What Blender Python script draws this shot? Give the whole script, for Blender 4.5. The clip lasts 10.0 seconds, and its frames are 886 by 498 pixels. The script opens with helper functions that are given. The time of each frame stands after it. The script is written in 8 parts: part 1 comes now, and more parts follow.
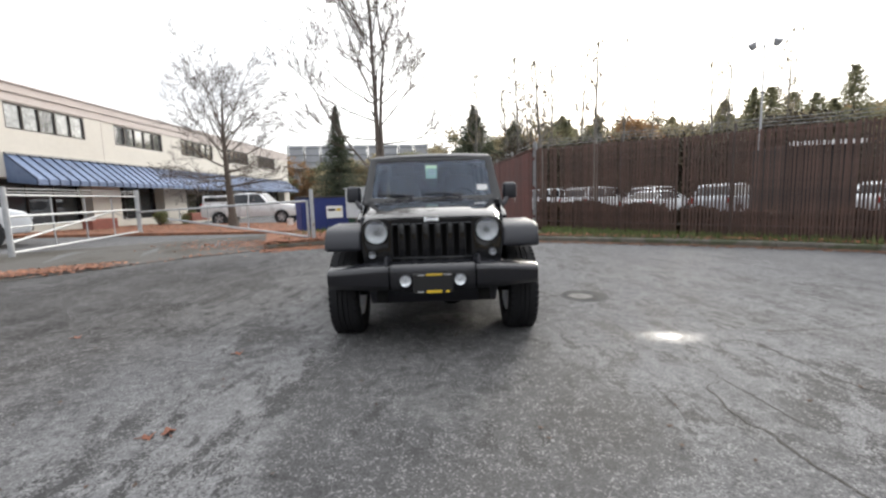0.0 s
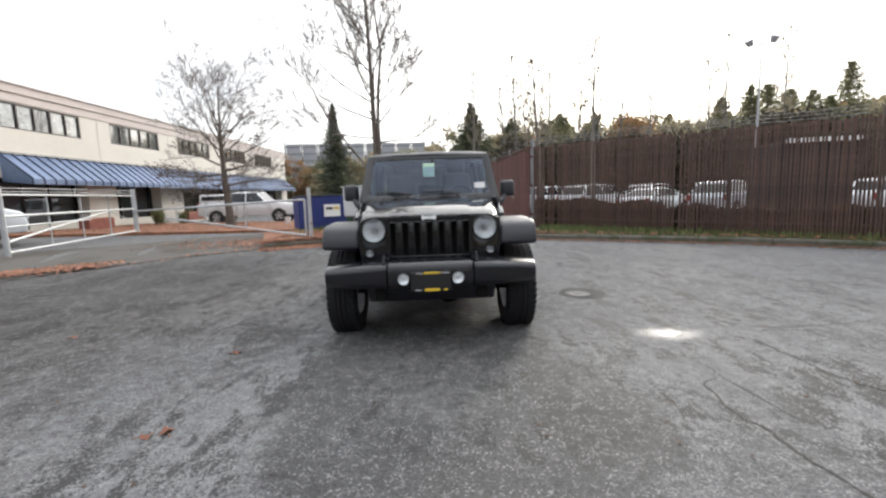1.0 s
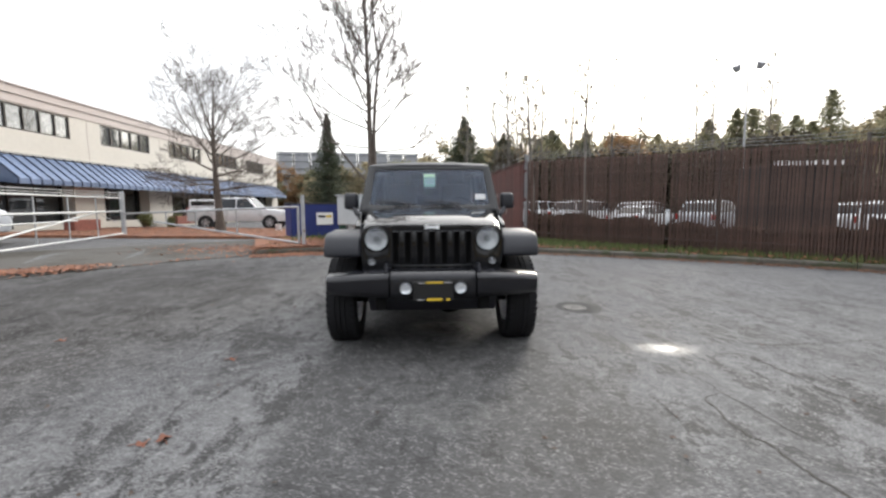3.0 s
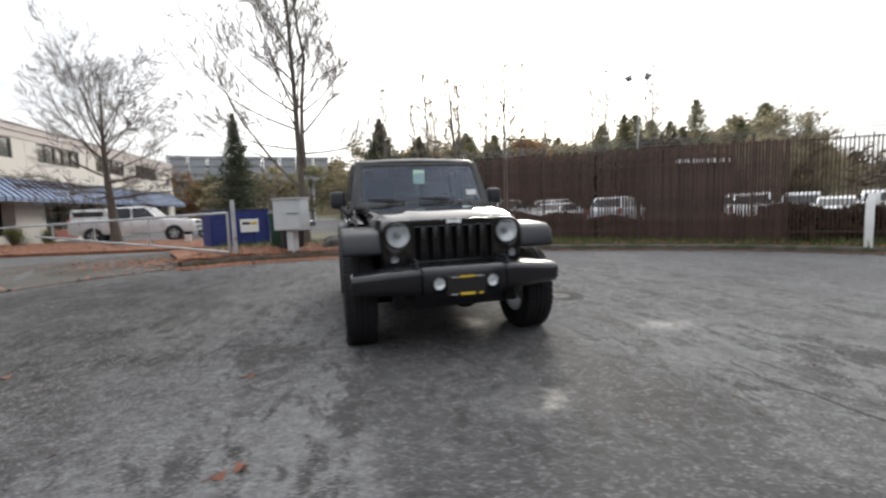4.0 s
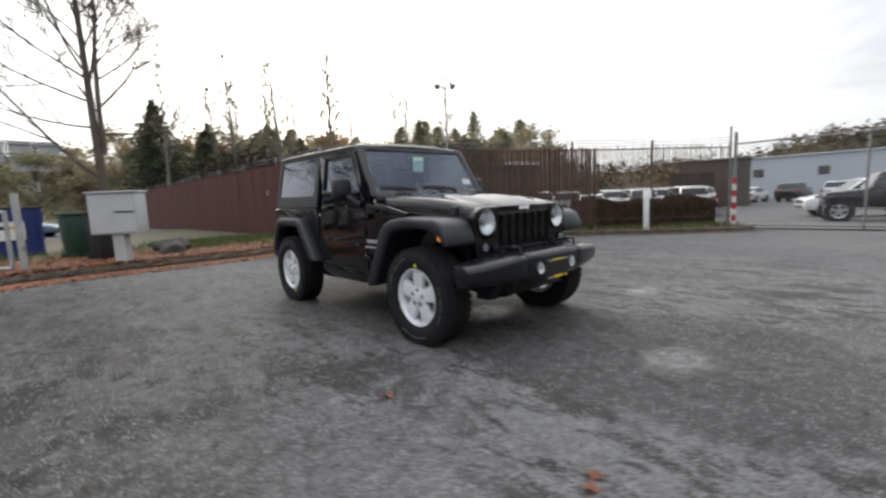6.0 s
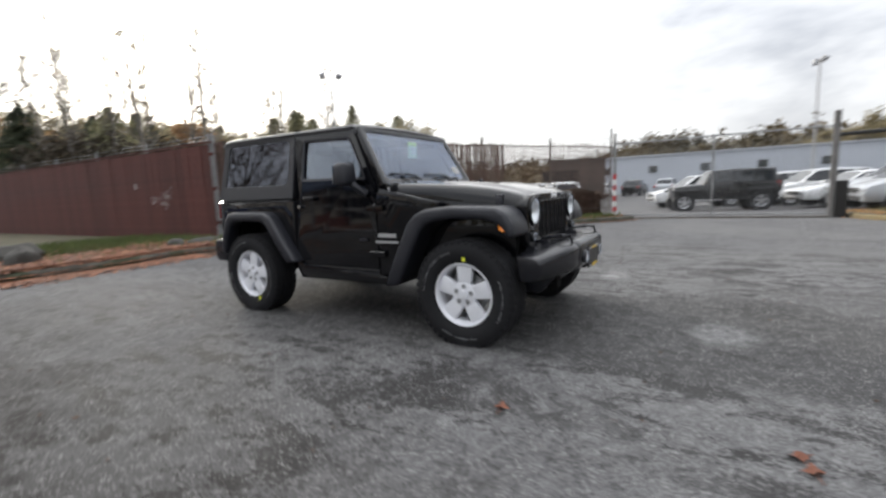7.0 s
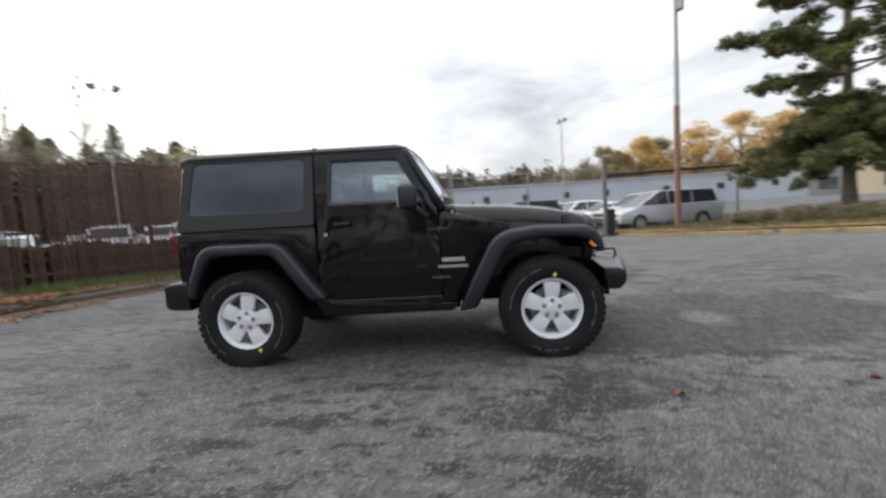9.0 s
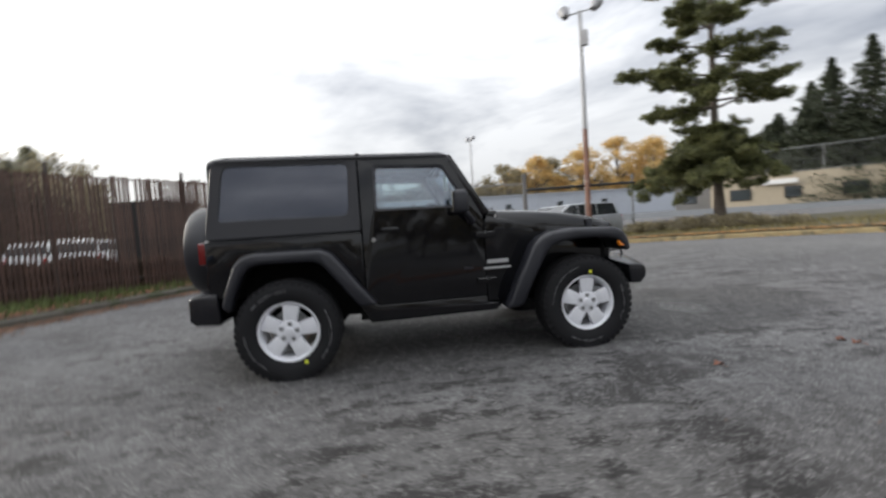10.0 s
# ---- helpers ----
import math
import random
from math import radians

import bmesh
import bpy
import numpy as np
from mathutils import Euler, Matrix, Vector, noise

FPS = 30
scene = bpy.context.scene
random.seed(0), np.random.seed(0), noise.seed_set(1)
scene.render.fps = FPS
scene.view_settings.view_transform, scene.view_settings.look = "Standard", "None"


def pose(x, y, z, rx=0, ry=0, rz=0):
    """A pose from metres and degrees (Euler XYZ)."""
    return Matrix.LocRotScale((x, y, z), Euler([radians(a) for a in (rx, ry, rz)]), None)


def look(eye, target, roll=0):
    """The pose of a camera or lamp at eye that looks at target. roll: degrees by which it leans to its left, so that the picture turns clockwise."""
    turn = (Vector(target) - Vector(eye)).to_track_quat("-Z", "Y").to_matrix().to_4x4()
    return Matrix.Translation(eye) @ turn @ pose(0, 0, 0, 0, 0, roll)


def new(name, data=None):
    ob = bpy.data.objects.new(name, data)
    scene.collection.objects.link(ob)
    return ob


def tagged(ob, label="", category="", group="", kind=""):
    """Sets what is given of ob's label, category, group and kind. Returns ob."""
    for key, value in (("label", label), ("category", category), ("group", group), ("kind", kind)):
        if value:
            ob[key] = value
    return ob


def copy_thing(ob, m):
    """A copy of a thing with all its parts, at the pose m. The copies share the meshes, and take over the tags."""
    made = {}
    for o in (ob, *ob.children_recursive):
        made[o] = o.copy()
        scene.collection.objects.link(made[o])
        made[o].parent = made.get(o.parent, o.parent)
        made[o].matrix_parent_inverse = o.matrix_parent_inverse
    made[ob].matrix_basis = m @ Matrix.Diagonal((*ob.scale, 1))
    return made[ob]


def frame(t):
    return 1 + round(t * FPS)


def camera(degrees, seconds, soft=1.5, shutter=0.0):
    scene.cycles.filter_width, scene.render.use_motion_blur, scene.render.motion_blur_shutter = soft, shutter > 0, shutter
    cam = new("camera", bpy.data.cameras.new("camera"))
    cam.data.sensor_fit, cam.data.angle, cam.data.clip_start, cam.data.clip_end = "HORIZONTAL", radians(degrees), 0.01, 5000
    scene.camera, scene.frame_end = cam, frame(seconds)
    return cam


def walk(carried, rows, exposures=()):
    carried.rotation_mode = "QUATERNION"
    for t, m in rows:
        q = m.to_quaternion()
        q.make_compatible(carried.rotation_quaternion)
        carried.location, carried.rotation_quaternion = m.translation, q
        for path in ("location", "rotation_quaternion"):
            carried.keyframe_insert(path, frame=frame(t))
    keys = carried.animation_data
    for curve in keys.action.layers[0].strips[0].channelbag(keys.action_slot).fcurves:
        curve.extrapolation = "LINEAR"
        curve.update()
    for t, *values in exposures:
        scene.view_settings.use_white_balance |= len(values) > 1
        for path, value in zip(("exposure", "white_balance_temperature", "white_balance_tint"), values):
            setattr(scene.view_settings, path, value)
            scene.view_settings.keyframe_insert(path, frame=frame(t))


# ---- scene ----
cam = camera(91.9, 10.0, soft=2.45, shutter=0.8)
PATH = [
    (0, (0.043, -4.006, 1.219), (0.069, -2.02, 0.98), -1.8),
    (0.5, (0.047, -4.009, 1.217), (0.084, -2.024, 0.979), -2.0),
    (1, (0.045, -4.005, 1.219), (0.08, -2.021, 0.971), -2.0),
    (1.5, (0.048, -4.007, 1.218), (0.086, -2.02, 0.987), -2.1),
    (2, (0.051, -4.016, 1.221), (0.098, -2.029, 0.994), -2.0),
    (2.5, (0.056, -4.015, 1.218), (0.105, -2.028, 0.992), -1.6),
    (2.7, (0.045, -4.009, 1.215), (0.106, -2.022, 0.997), -0.8),
    (3.8, (-0.753, -3.893, 1.158), (-0.395, -1.931, 1.008), -2.2),
    (4, (-0.967, -3.827, 1.146), (-0.48, -1.897, 0.958), -2.1),
    (4.2, (-1.208, -3.782, 1.164), (-0.704, -1.85, 1.046), -0.7),
    (4.5, (-1.501, -3.689, 1.13), (-0.814, -1.819, 0.954), -3.6),
    (5, (-1.995, -3.388, 1.114), (-0.985, -1.675, 0.905), -3.2),
    (5.2, (-2.133, -3.258, 1.106), (-1.078, -1.571, 0.909), -1.6),
    (5.5, (-2.482, -2.997, 1.114), (-1.294, -1.403, 0.891), -3.2),
    (5.6, (-2.57, -2.857, 1.112), (-1.342, -1.301, 0.844), -2.3),
    (5.7, (-2.66, -2.81, 1.128), (-1.411, -1.269, 0.872), -2.2),
    (6.8, (-3.43, -1.68, 1.138), (-1.82, -0.524, 0.87), -2.8),
    (7, (-3.486, -1.463, 1.118), (-1.803, -0.418, 0.846), -2.6),
    (7.3, (-3.598, -1.132, 1.12), (-1.834, -0.214, 0.913), -3.1),
    (7.5, (-3.71, -0.932, 1.138), (-1.893, -0.133, 0.899), -4.6),
    (8, (-3.852, -0.434, 1.147), (-1.961, 0.167, 0.898), -3.3),
    (8.2, (-3.895, -0.242, 1.156), (-1.99, 0.331, 0.946), -2.6),
    (8.5, (-4.018, 0.036, 1.15), (-2.063, 0.419, 0.981), -5.6),
    (8.8, (-4.082, 0.333, 1.154), (-2.104, 0.601, 1.034), -3.0),
    (9, (-4.128, 0.528, 1.146), (-2.142, 0.694, 0.975), -3.5),
    (9.3, (-4.186, 0.872, 1.143), (-2.191, 0.881, 1.0), -2.5),
    (9.5, (-4.237, 1.097, 1.137), (-2.247, 0.959, 0.992), -6.0),
    (9.8, (-4.25, 1.466, 1.135), (-2.269, 1.244, 0.971), -2.0),
    (10, (-4.248, 1.677, 1.135), (-2.273, 1.394, 1.005), -3.9),
]
walk(cam, [(t, look(eye, target, roll)) for t, eye, target, roll in PATH],
     exposures=[(0, 0.54), (2.7, 0.54), (4, 0.15), (5.5, 0.0), (7, 0.26), (9, 0.18), (10, 0.06)])

# ---- sky and sun ----
SUN_AZ, SUN_EL = radians(25.5), radians(18)
SUN_DIR = Vector((math.sin(SUN_AZ) * math.cos(SUN_EL), math.cos(SUN_AZ) * math.cos(SUN_EL), math.sin(SUN_EL)))
world = bpy.data.worlds.new("overcast_sky")
scene.world = world
world.use_nodes = True
wt = world.node_tree
wt.nodes.clear()


def wn(kind, **kw):
    n = wt.nodes.new(kind)
    for k, v in kw.items():
        n.inputs[k].default_value = v
    return n


w_out = wn("ShaderNodeOutputWorld")
w_bg = wn("ShaderNodeBackground")
w_co = wn("ShaderNodeTexCoord")
w_sky = wn("ShaderNodeTexSky")
w_sky.sky_type, w_sky.sun_disc = "NISHITA", False
w_sky.sun_elevation, w_sky.sun_rotation = SUN_EL, SUN_AZ
w_sky.dust_density = 3.0
w_skys = wn("ShaderNodeVectorMath")
w_skys.operation = "SCALE"
w_skys.inputs["Scale"].default_value = 0.08
# cloud deck: stretched noise, blue-grey undersides and bright gaps
w_map = wn("ShaderNodeMapping")
w_map.inputs["Scale"].default_value = (1.0, 1.0, 3.2)
w_noise = wn("ShaderNodeTexNoise", Scale=1.9, Detail=7.0, Roughness=0.56, Distortion=0.35)
w_ramp = wn("ShaderNodeValToRGB")
w_ramp.color_ramp.elements[0].position, w_ramp.color_ramp.elements[0].color = 0.34, (0.33, 0.355, 0.41, 1)
w_ramp.color_ramp.elements[1].position, w_ramp.color_ramp.elements[1].color = 0.58, (0.84, 0.855, 0.88, 1)
# the veiled sun brightens the cloud round it
w_dot = wn("ShaderNodeVectorMath")
w_dot.operation = "DOT_PRODUCT"
w_dot.inputs[1].default_value = SUN_DIR
w_glow = wn("ShaderNodeMapRange")
w_glow.inputs["From Min"].default_value, w_glow.inputs["From Max"].default_value = -0.4, 1.0
w_pow = wn("ShaderNodeMath")
w_pow.operation = "POWER"
w_pow.inputs[1].default_value = 4.0
w_pow2 = wn("ShaderNodeMath")
w_pow2.operation = "POWER"
w_pow2.inputs[1].default_value = 80.0
w_mul = wn("ShaderNodeMath")
w_mul.operation = "MULTIPLY_ADD"
w_mul.inputs[1].default_value, w_mul.inputs[2].default_value = 0.85, 0.0
w_mul2 = wn("ShaderNodeMath")
w_mul2.operation = "MULTIPLY_ADD"
w_mul2.inputs[1].default_value = 2.0
w_warm = wn("ShaderNodeMix")
w_warm.data_type, w_warm.blend_type = "RGBA", "ADD"
w_warm.inputs[7].default_value = (1.0, 0.97, 0.9, 1)
w_mix = wn("ShaderNodeMix")
w_mix.data_type = "RGBA"
w_mix.inputs[0].default_value = 0.88
L = wt.links.new
L(w_co.outputs["Generated"], w_map.inputs["Vector"])
L(w_map.outputs["Vector"], w_noise.inputs["Vector"])
L(w_noise.outputs["Fac"], w_ramp.inputs["Fac"])
L(w_co.outputs["Generated"], w_dot.inputs[0])
L(w_dot.outputs["Value"], w_glow.inputs["Value"])
L(w_glow.outputs["Result"], w_pow.inputs[0])
L(w_glow.outputs["Result"], w_pow2.inputs[0])
L(w_pow.outputs[0], w_mul.inputs[0])
L(w_pow2.outputs[0], w_mul2.inputs[0])
L(w_mul.outputs[0], w_mul2.inputs[2])
L(w_mul2.outputs[0], w_warm.inputs[0])
w_warm.clamp_factor = False
L(w_ramp.outputs["Color"], w_warm.inputs[6])
L(w_sky.outputs["Color"], w_skys.inputs[0])
L(w_skys.outputs["Vector"], w_mix.inputs[6])
L(w_warm.outputs[2], w_mix.inputs[7])
# an overcast sky is brighter overhead than at the horizon
w_sep, w_alt = wn("ShaderNodeSeparateXYZ"), wn("ShaderNodeMapRange")
for key, val in (("From Min", 0.0), ("From Max", 1.0), ("To Min", 0.50), ("To Max", 1.60)):
    w_alt.inputs[key].default_value = val
w_grad = wn("ShaderNodeVectorMath")
w_grad.operation = "SCALE"
L(w_co.outputs["Generated"], w_sep.inputs[0])
L(w_sep.outputs["Z"], w_alt.inputs["Value"])
L(w_mix.outputs[2], w_grad.inputs[0])
L(w_alt.outputs["Result"], w_grad.inputs["Scale"])
L(w_grad.outputs["Vector"], w_bg.inputs["Color"])
L(w_bg.outputs["Background"], w_out.inputs["Surface"])
w_bg.inputs["Strength"].default_value = 1.65

sun = new("sun", bpy.data.lights.new("sun", "SUN"))
sun.data.energy, sun.data.angle, sun.data.color = 1.7, radians(12), (1.0, 0.93, 0.82)
sun.matrix_world = look(SUN_DIR * 100, (0, 0, 0))


# ---- materials ----
MATS = {}


def material(name, base, rough=0.6, metal=0.0, vary=0.25, scale=8.0, bump=0.0, bump_scale=60.0, other=None, spec=0.5,
             coat=0.0, alpha=1.0, rand=0.0, trans=0.0, wear=None, wear_at=0.62, coords="Object"):
    """A node material: base colour with two scales of variation, relief by noise, and shade that differs from object to object."""
    if name in MATS:
        return MATS[name]
    m = bpy.data.materials.new(name)
    m.use_nodes = True
    nt = m.node_tree
    b = nt.nodes["Principled BSDF"]
    b.inputs["Roughness"].default_value, b.inputs["Metallic"].default_value = rough, metal
    b.inputs["Specular IOR Level"].default_value = spec
    b.inputs["Coat Weight"].default_value, b.inputs["Coat Roughness"].default_value = coat, 0.03
    b.inputs["Transmission Weight"].default_value, b.inputs["Alpha"].default_value = trans, alpha
    col = (*base, 1)
    b.inputs["Base Color"].default_value = col
    if vary > 0 or rand > 0 or wear:
        tc = nt.nodes.new("ShaderNodeTexCoord")
        big = nt.nodes.new("ShaderNodeTexNoise")
        big.inputs["Scale"].default_value, big.inputs["Detail"].default_value = scale, 5.0
        fine = nt.nodes.new("ShaderNodeTexNoise")
        fine.inputs["Scale"].default_value, fine.inputs["Detail"].default_value = scale * 9, 4.0
        nt.links.new(tc.outputs[coords], big.inputs["Vector"])
        nt.links.new(tc.outputs[coords], fine.inputs["Vector"])
        add = nt.nodes.new("ShaderNodeMath")
        add.operation = "MULTIPLY_ADD"
        add.inputs[1].default_value = 0.6
        sc = nt.nodes.new("ShaderNodeMath")
        sc.operation = "MULTIPLY"
        sc.inputs[1].default_value = 0.4
        nt.links.new(fine.outputs["Fac"], sc.inputs[0])
        nt.links.new(big.outputs["Fac"], add.inputs[0])
        nt.links.new(sc.outputs[0], add.inputs[2])
        ramp = nt.nodes.new("ShaderNodeValToRGB")
        lo = [c * (1 - vary) for c in base]
        hi = [min(1, c * (1 + vary)) for c in (other or base)]
        ramp.color_ramp.elements[0].position, ramp.color_ramp.elements[0].color = 0.3, (*lo, 1)
        ramp.color_ramp.elements[1].position, ramp.color_ramp.elements[1].color = 0.7, (*hi, 1)
        nt.links.new(add.outputs[0], ramp.inputs["Fac"])
        last = ramp.outputs["Color"]
        if wear:
            wr = nt.nodes.new("ShaderNodeTexNoise")
            wr.inputs["Scale"].default_value, wr.inputs["Detail"].default_value = scale * 0.7, 8.0
            nt.links.new(tc.outputs[coords], wr.inputs["Vector"])
            wm = nt.nodes.new("ShaderNodeMapRange")
            wm.inputs["From Min"].default_value, wm.inputs["From Max"].default_value = wear_at, wear_at + 0.06
            nt.links.new(wr.outputs["Fac"], wm.inputs["Value"])
            wx = nt.nodes.new("ShaderNodeMix")
            wx.data_type = "RGBA"
            wx.inputs[7].default_value = (*wear, 1)
            nt.links.new(wm.outputs["Result"], wx.inputs[0])
            nt.links.new(last, wx.inputs[6])
            last = wx.outputs[2]
        if rand > 0:
            oi = nt.nodes.new("ShaderNodeObjectInfo")
            geo = nt.nodes.new("ShaderNodeNewGeometry")
            sm = nt.nodes.new("ShaderNodeMath")
            sm.operation = "ADD"
            nt.links.new(oi.outputs["Random"], sm.inputs[0])
            nt.links.new(geo.outputs["Random Per Island"], sm.inputs[1])
            fr = nt.nodes.new("ShaderNodeMath")
            fr.operation = "FRACT"
            nt.links.new(sm.outputs[0], fr.inputs[0])
            mr = nt.nodes.new("ShaderNodeMapRange")
            mr.inputs["To Min"].default_value, mr.inputs["To Max"].default_value = 1 - rand, 1 + rand
            nt.links.new(fr.outputs[0], mr.inputs["Value"])
            hs = nt.nodes.new("ShaderNodeHueSaturation")
            nt.links.new(mr.outputs["Result"], hs.inputs["Value"])
            nt.links.new(last, hs.inputs["Color"])
            last = hs.outputs["Color"]
        nt.links.new(last, b.inputs["Base Color"])
        if bump > 0:
            bn = nt.nodes.new("ShaderNodeTexNoise")
            bn.inputs["Scale"].default_value, bn.inputs["Detail"].default_value = bump_scale, 5.0
            nt.links.new(tc.outputs[coords], bn.inputs["Vector"])
            bp = nt.nodes.new("ShaderNodeBump")
            bp.inputs["Strength"].default_value, bp.inputs["Distance"].default_value = bump, 0.01
            nt.links.new(bn.outputs["Fac"], bp.inputs["Height"])
            nt.links.new(bp.outputs["Normal"], b.inputs["Normal"])
        rv = nt.nodes.new("ShaderNodeMapRange")
        rv.inputs["To Min"].default_value, rv.inputs["To Max"].default_value = max(0.02, rough * 0.8), min(1, rough * 1.2)
        nt.links.new(big.outputs["Fac"], rv.inputs["Value"])
        if rough > 0.1:
            nt.links.new(rv.outputs["Result"], b.inputs["Roughness"])
    MATS[name] = m
    return m


# ---- mesh helpers ----
def bm_box(bm, c, s, m=None, taper=None):
    """A box of size s round c; taper: the share of x and y that the top keeps."""
    v = []
    for dz in (-0.5, 0.5):
        k = taper if taper and dz > 0 else (1, 1)
        for dx, dy in ((-0.5, -0.5), (0.5, -0.5), (0.5, 0.5), (-0.5, 0.5)):
            p = Vector((c[0] + dx * s[0] * k[0], c[1] + dy * s[1] * k[1], c[2] + dz * s[2]))
            v.append(bm.verts.new(m @ p if m else p))
    for f in ((3, 2, 1, 0), (4, 5, 6, 7), (0, 1, 5, 4), (1, 2, 6, 5), (2, 3, 7, 6), (3, 0, 4, 7)):
        bm.faces.new([v[i] for i in f])
    return v


def bm_tube(bm, a, b, r0, r1=None, n=8, caps=True):
    """A round bar from a to b, with a radius at each end."""
    a, b = Vector(a), Vector(b)
    r1 = r0 if r1 is None else r1
    q = (b - a).to_track_quat("Z", "Y")
    rings = []
    for p, r in ((a, r0), (b, r1)):
        rings.append([bm.verts.new(p + q @ Vector((r * math.cos(2 * math.pi * i / n), r * math.sin(2 * math.pi * i / n), 0))) for i in range(n)])
    for i in range(n):
        bm.faces.new((rings[0][i], rings[0][(i + 1) % n], rings[1][(i + 1) % n], rings[1][i]))
    if caps:
        bm.faces.new(rings[0][::-1])
        bm.faces.new(rings[1])


def bm_path(bm, pts, radii, n=6):
    """A bent bar through points, with a radius at each."""
    pts = [Vector(p) for p in pts]
    rings = []
    for i, p in enumerate(pts):
        d = (pts[min(i + 1, len(pts) - 1)] - pts[max(i - 1, 0)])
        q = d.to_track_quat("Z", "Y")
        r = radii[i] if isinstance(radii, (list, tuple)) else radii
        rings.append([bm.verts.new(p + q @ Vector((r * math.cos(2 * math.pi * k / n), r * math.sin(2 * math.pi * k / n), 0))) for k in range(n)])
    for a, b in zip(rings, rings[1:]):
        # line the rings up, so that the tube does not twist
        best = min(range(n), key=lambda s: (a[0].co - b[s].co).length)
        for k in range(n):
            bm.faces.new((a[k], a[(k + 1) % n], b[(k + 1 + best) % n], b[(k + best) % n]))
    bm.faces.new(rings[0][::-1])
    bm.faces.new(rings[-1])


def bm_prism(bm, poly, lo, hi, axis="x"):
    """A polygon of two coordinates drawn out along an axis: for x they are (y, z), for y (x, z), for z (x, y)."""
    def at(p, h):
        return {"x": (h, p[0], p[1]), "y": (p[0], h, p[1]), "z": (p[0], p[1], h)}[axis]
    a = [bm.verts.new(at(p, lo)) for p in poly]
    b = [bm.verts.new(at(p, hi)) for p in poly]
    n = len(poly)
    for i in range(n):
        bm.faces.new((a[i], a[(i + 1) % n], b[(i + 1) % n], b[i]))
    bm.faces.new(a[::-1])
    bm.faces.new(b)
    return a, b


def bm_revolve(bm, profile, n=32, axis="x", m=None, closed=False):
    """Turns a profile of (along the axis, radius) round the axis."""
    rings = []
    for h, r in profile:
        ring = []
        for i in range(n):
            a = 2 * math.pi * i / n
            c, s = r * math.cos(a), r * math.sin(a)
            p = Vector({"x": (h, c, s), "y": (c, h, s), "z": (c, s, h)}[axis])
            ring.append(bm.verts.new(m @ p if m else p))
        rings.append(ring)
    pairs = list(zip(rings, rings[1:])) + ([(rings[-1], rings[0])] if closed else [])
    for a, b in pairs:
        for i in range(n):
            bm.faces.new((a[i], a[(i + 1) % n], b[(i + 1) % n], b[i]))
    return rings


def soften(bm, width, segments=2, angle=35):
    """Rounds the edges that are sharper than an angle."""
    bmesh.ops.recalc_face_normals(bm, faces=bm.faces)
    edges = [e for e in bm.edges if len(e.link_faces) == 2 and e.calc_face_angle(0) > radians(angle)]
    if edges:
        bmesh.ops.bevel(bm, geom=edges, offset=width, offset_type="OFFSET", segments=segments, profile=0.5, affect="EDGES", clamp_overlap=True)


def mesh_of(name, bm, mat, smooth=35, recalc=True):
    if recalc:
        bmesh.ops.recalc_face_normals(bm, faces=bm.faces)
    me = bpy.data.meshes.new(name)
    bm.to_mesh(me)
    bm.free()
    mats = mat if isinstance(mat, (list, tuple)) else [mat]
    for x in mats:
        me.materials.append(x)
    if smooth:
        me.shade_smooth()
        me.set_sharp_from_angle(angle=radians(smooth))
    return me


def part(name, bm, mat, parent, label="", smooth=35):
    """Links a bmesh as one mesh object under a thing or a part."""
    ob = new(name, mesh_of(name, bm, mat, smooth))
    ob.parent = parent
    if label:
        tagged(ob, label)
    return ob


def thing(name, label, category, group="", kind="", m=None):
    """An empty at a thing's base that carries its parts."""
    ob = new(name)
    ob.empty_display_size = 0.2
    if m is not None:
        ob.matrix_basis = m
    return tagged(ob, label, category, group, kind)


def solid(name, bm, mat, label, category, kind="", group="", smooth=35):
    """A thing that is one mesh."""
    return tagged(new(name, mesh_of(name, bm, mat, smooth)), label, category, group, kind)


def ground_z(x, y):
    """The yard falls gently to the east and rises to the south."""
    return (0.02 * min(max(0, -6 - x), 10) * min(1, max(0, y / 4)) - 0.018 * min(max(0, x - 1), 24) + 0.045 * min(max(0, -5 - y), 15) - 0.015 * min(max(0, y - 13), 14) * (1 if x < 0 else max(0, 1 - x / 2)))


def spline(pts, step=0.25):
    """A smooth line through points in the plan, cut into even steps."""
    P = [Vector((*p, 0)) for p in pts]
    P = [2 * P[0] - P[1]] + P + [2 * P[-1] - P[-2]]
    out = []
    for i in range(1, len(P) - 2):
        n = max(2, int((P[i + 1] - P[i]).length / step))
        for k in range(n):
            t = k / n
            a, b, c, d = P[i - 1], P[i], P[i + 1], P[i + 2]
            out.append(0.5 * ((2 * b) + (c - a) * t + (2 * a - 5 * b + 4 * c - d) * t * t + (3 * b - a - 3 * c + d) * t ** 3))
    out.append(P[-2])
    return [(p.x, p.y) for p in out]


